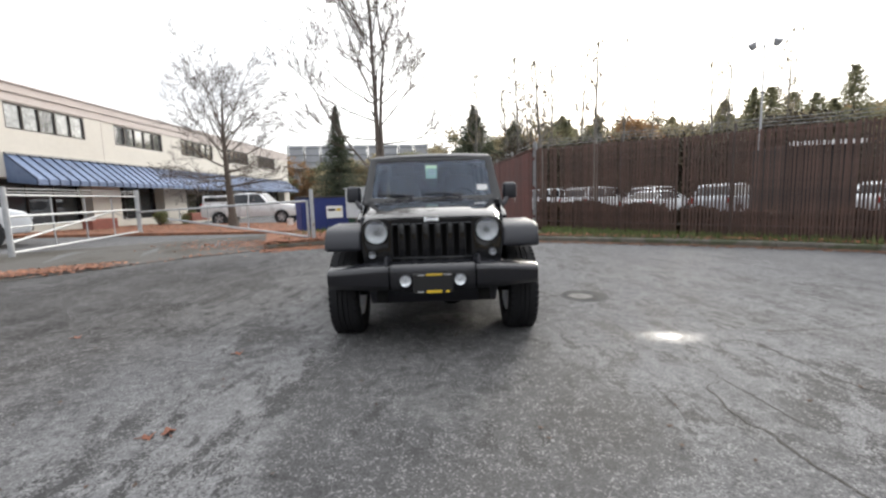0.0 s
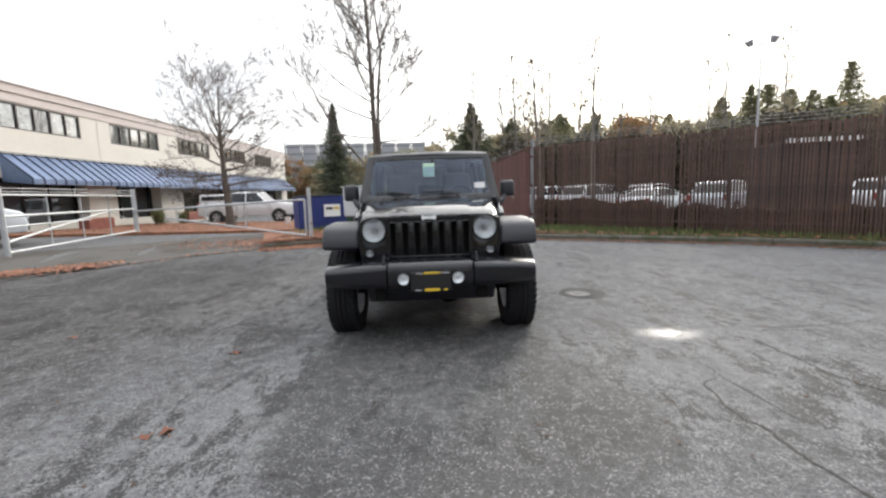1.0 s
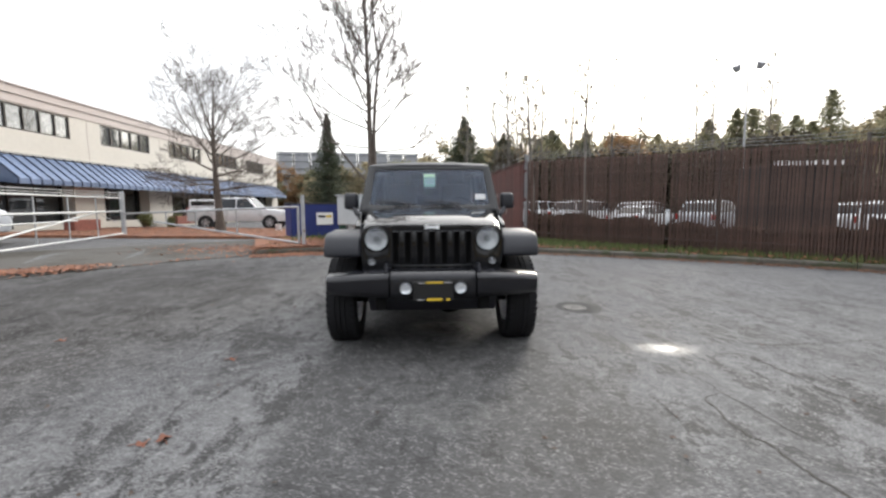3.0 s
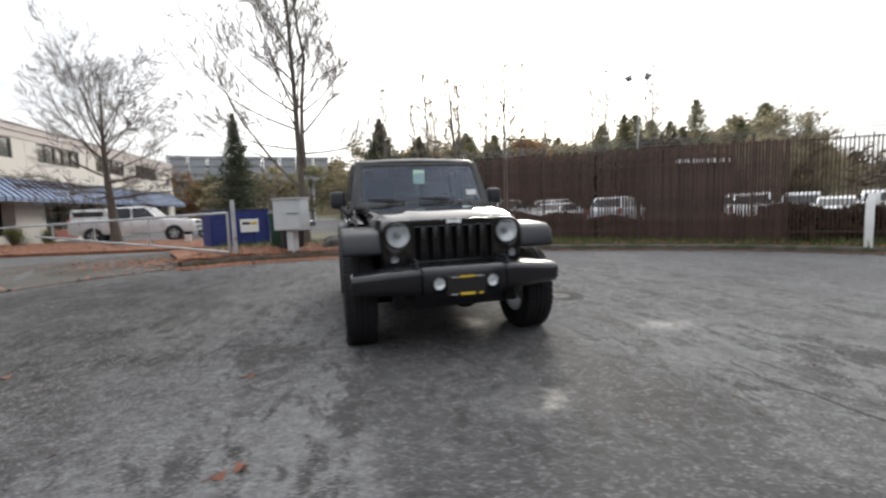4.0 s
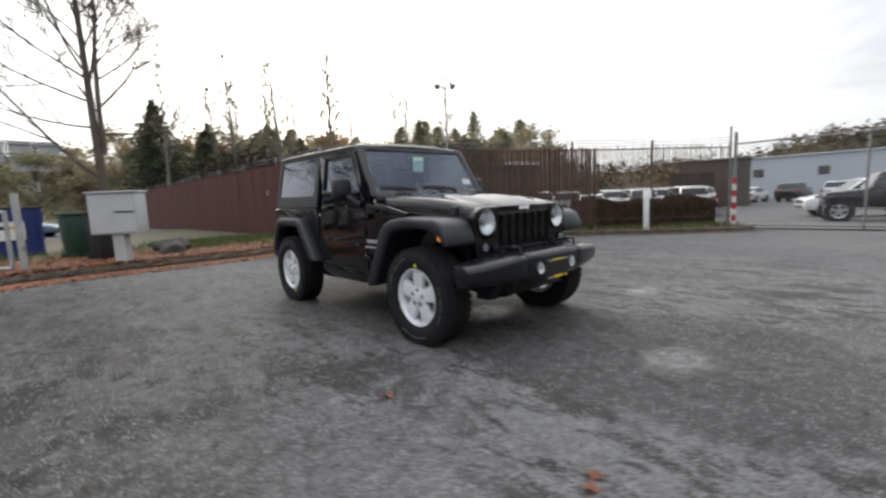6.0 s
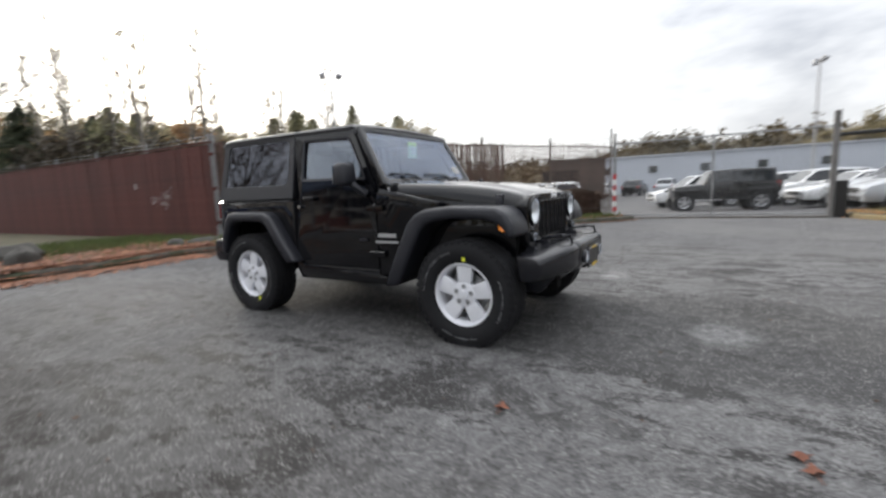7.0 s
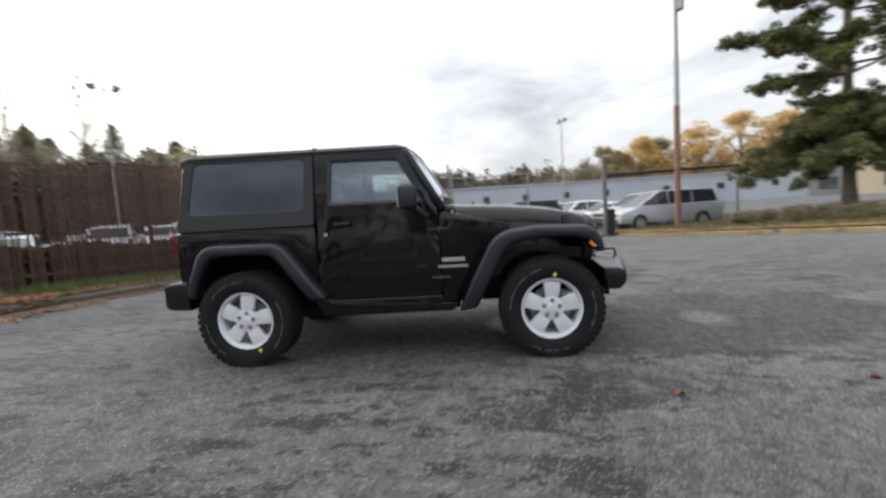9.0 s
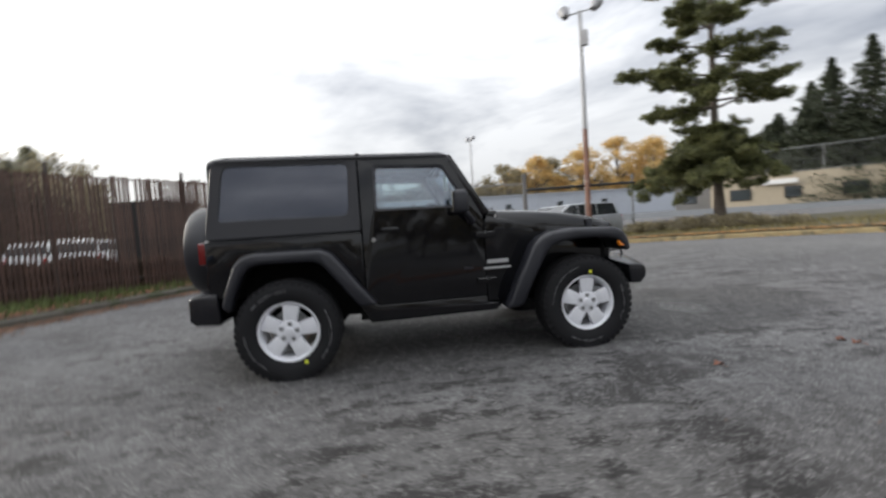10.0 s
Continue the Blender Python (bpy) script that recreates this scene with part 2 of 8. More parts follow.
# ---- ground ----
def asphalt_material():
    m = bpy.data.materials.new("worn_asphalt")
    m.use_nodes = True
    nt = m.node_tree
    b = nt.nodes["Principled BSDF"]
    ln = nt.links.new

    def nd(kind, **kw):
        n = nt.nodes.new(kind)
        for k, v in kw.items():
            n.inputs[k].default_value = v
        return n

    def mth(op, a, bb=None, c=None, clamp=False):
        n = nt.nodes.new("ShaderNodeMath")
        n.operation, n.use_clamp = op, clamp
        for i, v in enumerate((a, bb, c)):
            if v is None:
                continue
            if isinstance(v, (int, float)):
                n.inputs[i].default_value = v
            else:
                ln(v, n.inputs[i])
        return n.outputs[0]

    def span(v, lo, hi, a=0.0, bb=1.0):
        n = nt.nodes.new("ShaderNodeMapRange")
        n.interpolation_type = "SMOOTHSTEP"
        for k, x in (("From Min", lo), ("From Max", hi), ("To Min", a), ("To Max", bb)):
            n.inputs[k].default_value = x
        ln(v, n.inputs["Value"])
        return n.outputs["Result"]

    def mix(f, a, bb, blend="MIX"):
        n = nt.nodes.new("ShaderNodeMix")
        n.data_type, n.blend_type = "RGBA", blend
        for i, v in ((0, f), (6, a), (7, bb)):
            if isinstance(v, (int, float)):
                n.inputs[i].default_value = v
            elif isinstance(v, tuple):
                n.inputs[i].default_value = (*v, 1)
            else:
                ln(v, n.inputs[i])
        return n.outputs[2]

    geo = nd("ShaderNodeNewGeometry")
    pos = geo.outputs["Position"]
    sep = nd("ShaderNodeSeparateXYZ")
    ln(pos, sep.inputs[0])
    X, Y = sep.outputs["X"], sep.outputs["Y"]

    def noise_at(scale, detail=4.0, rough=0.55, vec=None, dist=0.0):
        n = nd("ShaderNodeTexNoise", Scale=scale, Detail=detail, Roughness=rough, Distortion=dist)
        ln(vec or pos, n.inputs["Vector"])
        return n.outputs["Fac"]

    def blob(cx, cy, rx, ry, soft, wob=0.5, turn=0.0):
        """1 inside an uneven oval, fading to 0."""
        c, s = math.cos(turn), math.sin(turn)
        dx, dy = mth("SUBTRACT", X, cx), mth("SUBTRACT", Y, cy)
        u = mth("DIVIDE", mth("ADD", mth("MULTIPLY", dx, c), mth("MULTIPLY", dy, s)), rx)
        v = mth("DIVIDE", mth("SUBTRACT", mth("MULTIPLY", dy, c), mth("MULTIPLY", dx, s)), ry)
        d = mth("SQRT", mth("ADD", mth("MULTIPLY", u, u), mth("MULTIPLY", v, v)))
        d = mth("ADD", d, mth("MULTIPLY", mth("SUBTRACT", noise_at(2.6, 6.0, 0.6), 0.5), wob))
        return span(d, 1.0 - soft, 1.0 + soft, 1.0, 0.0)

    big, mid = noise_at(0.32, 4.0), noise_at(1.5, 6.0, 0.62)
    fine, medium = noise_at(42.0, 3.0, 0.7), noise_at(11.0, 5.0, 0.7)
    vor = nd("ShaderNodeTexVoronoi", Scale=120.0)
    ln(pos, vor.inputs["Vector"])
    stones = vor.outputs["Color"]
    ston = nd("ShaderNodeSeparateColor")
    ln(stones, ston.inputs[0])
    grain = mth("ADD", mth("MULTIPLY", ston.outputs[0], 0.25), mth("ADD", mth("MULTIPLY", fine, 0.35), mth("MULTIPLY", medium, 0.40)))
    col = mix(span(grain, 0.28, 0.68), (0.050, 0.0495, 0.0508), (0.185, 0.183, 0.187))
    col = mix(span(big, 0.38, 0.66), col, mix(0.45, col, (0.17, 0.168, 0.165)))
    # damp streaks and oil marks, drawn out along the wheel tracks
    mp = nd("ShaderNodeMapping")
    mp.inputs["Scale"].default_value = (1.0, 0.42, 1.0)
    mp.inputs["Rotation"].default_value = (0, 0, radians(35))
    ln(pos, mp.inputs["Vector"])
    streak = noise_at(0.85, 4.0, 0.55, mp.outputs["Vector"], 0.8)
    damp = span(streak, 0.50, 0.62)
    cluster = span(noise_at(0.6, 3.0, 0.5, None, 0.5), 0.33, 0.50)
    rough_edge = mth("MULTIPLY", mth("SUBTRACT", grain, 0.5), 0.30)
    spots = mth("MULTIPLY", span(mth("SUBTRACT", noise_at(2.6, 8.0, 0.66, mp.outputs["Vector"], 0.5), rough_edge), 0.520, 0.575), cluster)
    specks = mth("MULTIPLY", span(mth("SUBTRACT", noise_at(8.0, 6.0, 0.66, mp.outputs["Vector"], 0.3), rough_edge), 0.540, 0.59), mth("MULTIPLY_ADD", cluster, 0.8, 0.2))
    near = blob(-1.4, 0.0, 7.5, 7.5, 0.45, 0.4)
    damp = mth("MAXIMUM", mth("MULTIPLY", damp, 0.34), mth("MAXIMUM", mth("MULTIPLY", spots, 0.9), mth("MULTIPLY", specks, 0.95)))
    damp = mth("MULTIPLY", damp, mth("MULTIPLY_ADD", near, 0.75, 0.25))
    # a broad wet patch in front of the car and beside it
    wet_shade = mth("MAXIMUM", blob(0.12, -1.5, 1.08, 1.9, 0.3, 1.1, 0.2), mth("MULTIPLY", blob(1.9, -0.35, 1.3, 0.75, 0.45, 0.9), 0.25))
    wet_shade = span(mth("SUBTRACT", mth("MULTIPLY", wet_shade, span(mid, 0.3, 0.6, 0.6, 1.0)), mth("MULTIPLY", rough_edge, 1.6)), 0.12, 0.85, 0.0, 0.72)
    # the car's shade, painted into the asphalt as an oval beneath it
    wet_shade = mth("MAXIMUM", wet_shade, mth("MULTIPLY", blob(0.0, 1.4, 1.2, 2.2, 0.4, 0.8), 0.75))
    # a broad darker, less glossy patch towards the driveway
    drive_tone = mth("MULTIPLY", blob(-5.4, 0.4, 3.3, 5.8, 0.45, 0.9, -0.2), span(mid, 0.25, 0.6, 0.55, 1.0))
    col = mix(mth("MULTIPLY", drive_tone, 0.72), col, (0.036, 0.0335, 0.031))
    dark = mth("MAXIMUM", damp, wet_shade)
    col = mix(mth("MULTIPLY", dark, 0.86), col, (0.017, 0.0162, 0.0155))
    # pale scattered stones
    pale = mth("MULTIPLY", mth("GREATER_THAN", ston.outputs[1], 0.84), span(medium, 0.40, 0.56))
    col = mix(mth("MULTIPLY", pale, 0.55), col, (0.28, 0.275, 0.27))
    # a patched repair further on
    patch = blob(1.80, 1.04, 0.27, 0.30, 0.08, 0.5, -0.2)
    col = mix(mth("MULTIPLY", patch, 0.72), col, (0.024, 0.024, 0.024))
    # beyond the yards the sheet turns to rough ground
    r = mth("SQRT", mth("ADD", mth("MULTIPLY", X, X), mth("MULTIPLY", Y, Y)))
    far = span(mth("ADD", r, mth("MULTIPLY", big, 20.0)), 95.0, 130.0)
    col = mix(far, col, mix(span(noise_at(0.08), 0.4, 0.6), (0.045, 0.055, 0.03), (0.09, 0.08, 0.045)))
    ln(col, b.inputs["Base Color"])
    # gloss: damp is smoother, the puddle is a mirror
    sheen = mth("MAXIMUM", mth("MAXIMUM", blob(0.07, -1.58, 0.25, 0.20, 0.45, 0.9), blob(0.1, 0.22, 0.32, 0.24, 0.4, 0.8)), mth("MULTIPLY", blob(2.02, -0.50, 0.25, 0.15, 0.6, 1.0), 0.75))
    sheen = mth("MULTIPLY", sheen, span(medium, 0.3, 0.6, 0.35, 1.0))
    puddle = mth("MULTIPLY", blob(1.99, -0.49, 0.09, 0.065, 0.6, 1.0), 0.85)
    sp = mth("MULTIPLY", mth("ADD", mth("MULTIPLY_ADD", dark, 0.14, 0.045), span(X, 1.0, 6.0, 0.0, 0.06)), mth("SUBTRACT", 1.0, mth("MULTIPLY", drive_tone, 0.7)))
    sp = mth("ADD", sp, mth("MULTIPLY", sheen, 0.5))
    ln(mth("MAXIMUM", sp, mth("MULTIPLY", puddle, 0.75)), b.inputs["Specular IOR Level"])
    ro = mth("SUBTRACT", span(grain, 0.2, 0.8, 0.78, 0.92), mth("MULTIPLY", dark, 0.12))
    ro = mth("SUBTRACT", ro, mth("MULTIPLY", sheen, 0.46))
    ro = mth("MULTIPLY", ro, mth("SUBTRACT", 1.0, mth("MULTIPLY", puddle, 0.35)))
    ln(ro, b.inputs["Roughness"])
    h = mth("ADD", mth("MULTIPLY", ston.outputs[2], 0.5), mth("MULTIPLY", fine, 0.5))
    h = mth("MULTIPLY", h, mth("SUBTRACT", 1.0, puddle))
    bp = nd("ShaderNodeBump", Strength=0.55, Distance=0.012)
    ln(h, bp.inputs["Height"])
    ln(bp.outputs["Normal"], b.inputs["Normal"])
    return m


ASPHALT = asphalt_material()
CONCRETE = material("kerb_concrete", (0.088, 0.081, 0.066), 0.85, vary=0.4, scale=3.0, bump=0.5, bump_scale=70, wear=(0.05, 0.056, 0.03), wear_at=0.5)
PAVING = material("pavement_concrete", (0.055, 0.050, 0.044), 0.85, vary=0.3, scale=1.2, bump=0.4, bump_scale=60, wear=(0.034, 0.029, 0.021), wear_at=0.52)
SOIL = material("soil_under_grass", (0.04, 0.046, 0.02), 0.95, vary=0.4, scale=2.2, bump=0.6, bump_scale=30, other=(0.085, 0.07, 0.04))
MULCH = material("leaf_mulch", (0.11, 0.05, 0.03), 0.95, vary=0.45, scale=4.0, bump=0.8, bump_scale=25, other=(0.22, 0.09, 0.045))
GRASS = material("grass_blades", (0.075, 0.118, 0.03), 0.7, vary=0.35, scale=1.5, rand=0.35, other=(0.095, 0.115, 0.033))
LEAF = material("fallen_leaves", (0.14, 0.054, 0.030), 0.75, vary=0.35, scale=2.0, rand=0.6, other=(0.25, 0.105, 0.055))

axis = sorted({round(v, 2) for v in np.concatenate([np.arange(-30, 40.1, 1.0), np.array([-900, -500, -300, -200, -140, -100, -80, -65, -52, -42, -35, 46, 54, 65, 80, 100, 140, 200, 300, 500, 900])])})
gv = [(x, y, ground_z(x, y)) for y in axis for x in axis]
gn = len(axis)
gf = [(j * gn + i, j * gn + i + 1, (j + 1) * gn + i + 1, (j + 1) * gn + i) for j in range(gn - 1) for i in range(gn - 1)]
gm = bpy.data.meshes.new("ground")
gm.from_pydata(gv, [], gf)
gm.materials.append(ASPHALT)
gm.shade_smooth()
tagged(new("ground", gm), "worn grey asphalt yard with damp stains, cracks, a small puddle and shade painted under the car", "ground", kind="structure")


def strip(name, front, back, mat, label, category, lift, thick=0.0, kind="structure"):
    """A raised sheet between two lines of the plan with as many points each."""
    bm = bmesh.new()
    rows = []
    for (ax, ay), (bx, by) in zip(front, back):
        row = []
        for k in range(5):
            t = k / 4
            x, y = ax + (bx - ax) * t, ay + (by - ay) * t
            z = ground_z(x, y) + lift + (0.02 * math.sin(3 * x + 2 * y) if 0 < k < 4 else 0)
            row.append(bm.verts.new((x, y, z)))
        rows.append(row)
    for a, c in zip(rows, rows[1:]):
        for k in range(4):
            bm.faces.new((a[k], c[k], c[k + 1], a[k + 1]))
    if thick:
        ext = bmesh.ops.extrude_face_region(bm, geom=list(bm.faces))
        for v in ext["geom"]:
            if isinstance(v, bmesh.types.BMVert):
                v.co.z -= thick
    return solid(name, bm, mat, label, category, kind)


def kerb(line, label, length=1.5, width=0.15, high=0.13, mat=None):
    """A row of kerb stones along a line of the plan, each a stone of its own."""
    top = thing("kerb", label, "kerb", kind="structure")
    run, cuts = 0.0, [0]
    for i in range(1, len(line)):
        run += math.dist(line[i], line[i - 1])
        if run >= length:
            cuts.append(i)
            run = 0.0
    if cuts[-1] != len(line) - 1:
        cuts.append(len(line) - 1)
    for a, b in zip(cuts, cuts[1:]):
        bm = bmesh.new()
        secs = []
        for i in range(a, b + 1):
            p, q = line[max(i - 1, 0)], line[min(i + 1, len(line) - 1)]
            d = Vector((q[0] - p[0], q[1] - p[1])).normalized()
            nx, ny = -d.y, d.x
            x, y = line[i]
            if i == a:
                x, y = x + d.x * 0.006, y + d.y * 0.006
            if i == b:
                x, y = x - d.x * 0.006, y - d.y * 0.006
            z = ground_z(x, y)
            prof = ((0, -0.1), (0.01, high * 0.75), (0.045, high), (width, high + 0.005), (width, -0.1))
            secs.append([bm.verts.new((x + nx * u, y + ny * u, z + h)) for u, h in prof])
        for s, t in zip(secs, secs[1:]):
            for k in range(5):
                bm.faces.new((s[k], t[k], t[(k + 1) % 5], s[(k + 1) % 5]))
        bm.faces.new(secs[0][::-1])
        bm.faces.new(secs[-1])
        part("kerb_stone", bm, mat or CONCRETE, top)
    return top


KERB = spline([(-4.4, 7.15), (-3.2, 7.62), (-1.6, 7.66), (0, 7.62), (1.5, 7.74), (2.8, 7.38), (4.5, 6.72), (6.8, 5.72), (8.7, 4.6), (10.2, 3.1), (11.6, 1.6), (12.9, 0.75)])
FENCE_A, FENCE_B = Vector((3.2, 9.65)), Vector((13.4, 1.57))
KERB_S = spline([(14.3, -5.0), (12.6, -5.2), (10.9, -5.95), (9.5, -6.95), (8.0, -7.95), (6.85, -8.7), (5.7, -9.35), (4.4, -10.0), (2, -10.8), (-4, -11.6), (-12, -12.0), (-24, -12.2)])


def offset_line(line, d):
    out = []
    for i, p in enumerate(line):
        a, b = line[max(i - 1, 0)], line[min(i + 1, len(line) - 1)]
        t = Vector((b[0] - a[0], b[1] - a[1])).normalized()
        out.append((p[0] - t.y * d, p[1] + t.x * d))
    return out


def verge_back(x, y):
    if x < 2.9:
        return (x - 0.6, 26.0)
    f = (x - 3.2) / (FENCE_B.x - FENCE_A.x)
    p = FENCE_A.lerp(FENCE_B, min(max(f, 0), 1)) + Vector((0.45, 0.55))
    return (p.x, p.y)


kerb(KERB, "weathered grey concrete kerb with moss and fallen leaves along it")
kerb(KERB_S, "weathered yellowish concrete kerb beside the planted island", mat=material("yellowed_kerb", (0.24, 0.19, 0.10), 0.85, vary=0.45, scale=2.5, bump=0.5, bump_scale=70, wear=(0.11, 0.095, 0.06), wear_at=0.55))
VF = offset_line(KERB, 0.15)
NL = next(i for i, p in enumerate(VF) if p[0] > -0.9)
strip("planting_bed", VF[:NL + 1], [(x * 1.3 - 0.3, y + 4.2) for x, y in VF[:NL + 1]], MULCH, "leaf-covered bed behind the kerb by the cabinet", "planting bed", 0.135)
strip("verge", VF, [verge_back(*p) for p in VF], SOIL, "grass verge strewn with fallen leaves behind the kerb", "verge", 0.125)
VS = offset_line(KERB_S, 0.15)
strip("verge", VS, [(x + 2.6 * max(0, (x + 6) / 20), y - 7) for x, y in VS], SOIL, "planted island with low shrubs behind the kerb", "verge", 0.16)
APRON = spline([(-13, -3.5), (-9.6, 0.4), (-7.5, 3.1), (-6.5, 4.8), (-5.6, 6.1), (-4.42, 7.1)], 0.5)
strip("pavement", APRON, [(x - 1.6 - 0.25 * (7 - y), y + 5.2) for x, y in APRON], PAVING, "stained grey concrete driveway apron with joints", "pavement", 0.012, 0.12)
strip("planting_bed", [(-17.2 + 0.72 * i, 12.2 + 0.05 * i) for i in range(17)], [(-17 + 0.72 * i, 21.5) for i in range(17)], MULCH, "mulched bed covered with orange fallen leaves", "planting bed", 0.10, 0.2)


def scatter_quads(name, label, category, places, size, mat, flat=True, seed=1):
    """Many small leaves or blades joined into one mesh."""
    rng = random.Random(seed)
    vs, fs = [], []
    for x, y, z in places:
        s = size * rng.uniform(0.6, 1.3)
        a = rng.uniform(0, 6.283)
        c, q = math.cos(a), math.sin(a)
        i = len(vs)
        if flat:
            t = rng.uniform(-0.35, 0.35)
            for u, v, w in ((-0.5, 0, 0.1), (0, -0.34, 0.0), (0.55, 0, 0.22), (0, 0.34, 0.05)):
                vs.append((x + s * (u * c - v * q), y + s * (u * q + v * c), z + s * (w + t * v) + 0.006))
            fs += [(i, i + 1, i + 2), (i, i + 2, i + 3)]
        else:
            w = s * 0.09
            lx, ly = rng.uniform(-0.4, 0.4) * s, rng.uniform(-0.4, 0.4) * s
            vs += [(x - w * c, y - w * q, z - 0.01), (x + w * c, y + w * q, z - 0.01), (x + lx, y + ly, z + s)]
            fs.append((i, i + 1, i + 2))
    me = bpy.data.meshes.new(name)
    me.from_pydata(vs, [], fs)
    me.materials.append(mat)
    return tagged(new(name, me), label, category, kind="stuff")


rng = random.Random(5)
grass_at, leaf_at, leaf_dark = [], [], []
back = [verge_back(*p) for p in VF]
for i in range(len(VF) - 1):
    seg = math.dist(VF[i], VF[i + 1])
    x0, y0 = VF[i]
    x1, y1 = back[i]
    depth = math.dist((x0, y0), (x1, y1))
    leafy = 1.0 if x0 < 1.2 else max(0.12, 1.0 - (x0 - 1.2) / 3)
    for _ in range(int(seg * min(depth, 5.0) * (420 if x0 > -1.0 else 60))):
        t, u = rng.random(), rng.random()
        if rng.random() < ((0.10 if x0 < 2.5 else 0.6) if u * min(depth, 5.0) < (1.7 if x0 < 2.5 else 0.9) else 1.0):
            d = u * min(depth, 5.0) / depth
            x, y = x0 + (x1 - x0) * d + rng.uniform(-0.15, 0.15), y0 + (y1 - y0) * d + rng.uniform(-0.15, 0.15)
            grass_at.append((x, y, ground_z(x, y) + 0.125))
    for _ in range(int(seg * (2900 if x0 < 2.4 else leafy * 900))):
        u = rng.random() ** 1.6 * (3.2 if x0 < 2.4 else 0.8)
        d = u / depth
        x, y = x0 + (x1 - x0) * d + rng.uniform(-0.12, 0.12), y0 + (y1 - y0) * d
        leaf_at.append((x, y, ground_z(x, y) + 0.13 + rng.uniform(0, 0.05)))
    # drift in the gutter
    for _ in range(int(seg * (950 if x0 < 2.6 else 260))):
        k = KERB[i]
        u = abs(rng.gauss(0, 0.27 if x0 < 2.6 else 0.17)) + 0.02
        n = Vector((VF[i][0] - k[0], VF[i][1] - k[1])).normalized()
        x, y = k[0] - n.x * u + rng.uniform(-0.13, 0.13), k[1] - n.y * u + rng.uniform(-0.13, 0.13)
        (leaf_at if x0 < 1.5 else leaf_dark).append((x, y, ground_z(x, y) + 0.004))
for _ in range(5200):
    x, y = rng.uniform(-17, -5.5), rng.uniform(12.6, 21)
    leaf_at.append((x, y, ground_z(x, y) + 0.115))
for _ in range(1500):
    t = rng.random() * 0.55
    p = APRON[int(t * (len(APRON) - 1))]
    x, y = p[0] - abs(rng.gauss(0, 0.45)), p[1] + rng.uniform(-0.3, 0.3)
    leaf_at.append((x, y, ground_z(x, y) + 0.04))
for _ in range(420):
    p = APRON[int(rng.random() ** 1.3 * (len(APRON) - 1))]
    x, y = p[0] + rng.gauss(0, 0.16), p[1] + rng.gauss(0.05, 0.16)
    leaf_at.append((x, y, ground_z(x, y) + 0.02))
for _ in range(900):
    x, y = rng.gauss(-5.4, 1.1), rng.gauss(8.6, 0.8)
    leaf_at.append((x, y, ground_z(x, y) + 0.045))
for i in range(len(KERB) - 1):
    if KERB[i][0] > 2.5:
        break
    for _ in range(int(math.dist(KERB[i], KERB[i + 1]) * 200)):
        u = rng.uniform(-0.03, 0.3)
        n = Vector((VF[i][0] - KERB[i][0], VF[i][1] - KERB[i][1])).normalized()
        x, y = KERB[i][0] + n.x * u + rng.uniform(-0.12, 0.12), KERB[i][1] + n.y * u + rng.uniform(-0.05, 0.05)
        leaf_at.append((x, y, ground_z(x, y) + (0.138 if u > 0.03 else 0.06)))
for _ in range(1300):
    t = rng.random()
    x, y = -8.3 + 1.6 * t + rng.gauss(0, 0.22), 3.3 + 1.5 * t + rng.gauss(0, 0.22)
    leaf_at.append((x, y, ground_z(x, y) + 0.045))
litter = []
for _ in range(260):
    x, y = rng.uniform(-6, 5), rng.uniform(-3, 7)
    litter.append((x, y, ground_z(x, y) + 0.002))
scatter_quads("leaf_litter", "small dark bits of leaf litter on the asphalt", "leaves", litter, 0.032, material("dark_litter", (0.05, 0.03, 0.02), 0.8, vary=0.4, scale=3, rand=0.5), True, 8)
scatter_quads("fallen_leaves", "orange-brown fallen leaves lying in drifts along the kerb", "leaves", leaf_at, 0.08, LEAF, True, 3)
scatter_quads("fallen_leaves", "dark brown wet leaves in the gutter under the fence", "leaves", leaf_dark, 0.08, material("wet_leaves", (0.075, 0.038, 0.024), 0.7, vary=0.4, scale=2.0, rand=0.5, other=(0.13, 0.065, 0.035)), True, 13)
scatter_quads("grass", "short green grass on the verge along the fence", "grass", grass_at, 0.16, GRASS, False, 4)
isl = []
for i in range(len(VS) - 1):
    for _ in range(int(math.dist(VS[i], VS[i + 1]) * (330 if VS[i][0] > 0 else 20))):
        u = 0.45 + rng.random() * 2.8
        x, y = VS[i][0] + u * 0.35 + rng.uniform(-0.2, 0.2), VS[i][1] - u
        isl.append((x, y, ground_z(x, y) + 0.16))
isl_leaf = []
for i in range(len(VS) - 1):
    if VS[i][0] > -2:
        for _ in range(int(math.dist(VS[i], VS[i + 1]) * 150)):
            u = rng.gauss(0.08, 0.16)
            x, y = VS[i][0] + u * 0.6 + rng.uniform(-0.15, 0.15), VS[i][1] - u * 0.8 + rng.uniform(-0.1, 0.1)
            isl_leaf.append((x, y, ground_z(x, y) + (0.165 if u > -0.15 else 0.01)))
scatter_quads("fallen_leaves", "yellow-brown fallen leaves along the island kerb", "leaves", isl_leaf, 0.085, material("yellow_leaves", (0.42, 0.27, 0.08), 0.7, vary=0.4, scale=2.0, rand=0.5, other=(0.28, 0.13, 0.045)), True, 17)
scatter_quads("grass", "rough yellow-green grass on the island under the pine", "grass", isl, 0.12, material("dry_grass", (0.10, 0.11, 0.035), 0.8, vary=0.4, scale=0.8, rand=0.4, other=(0.17, 0.13, 0.05)), False, 6)

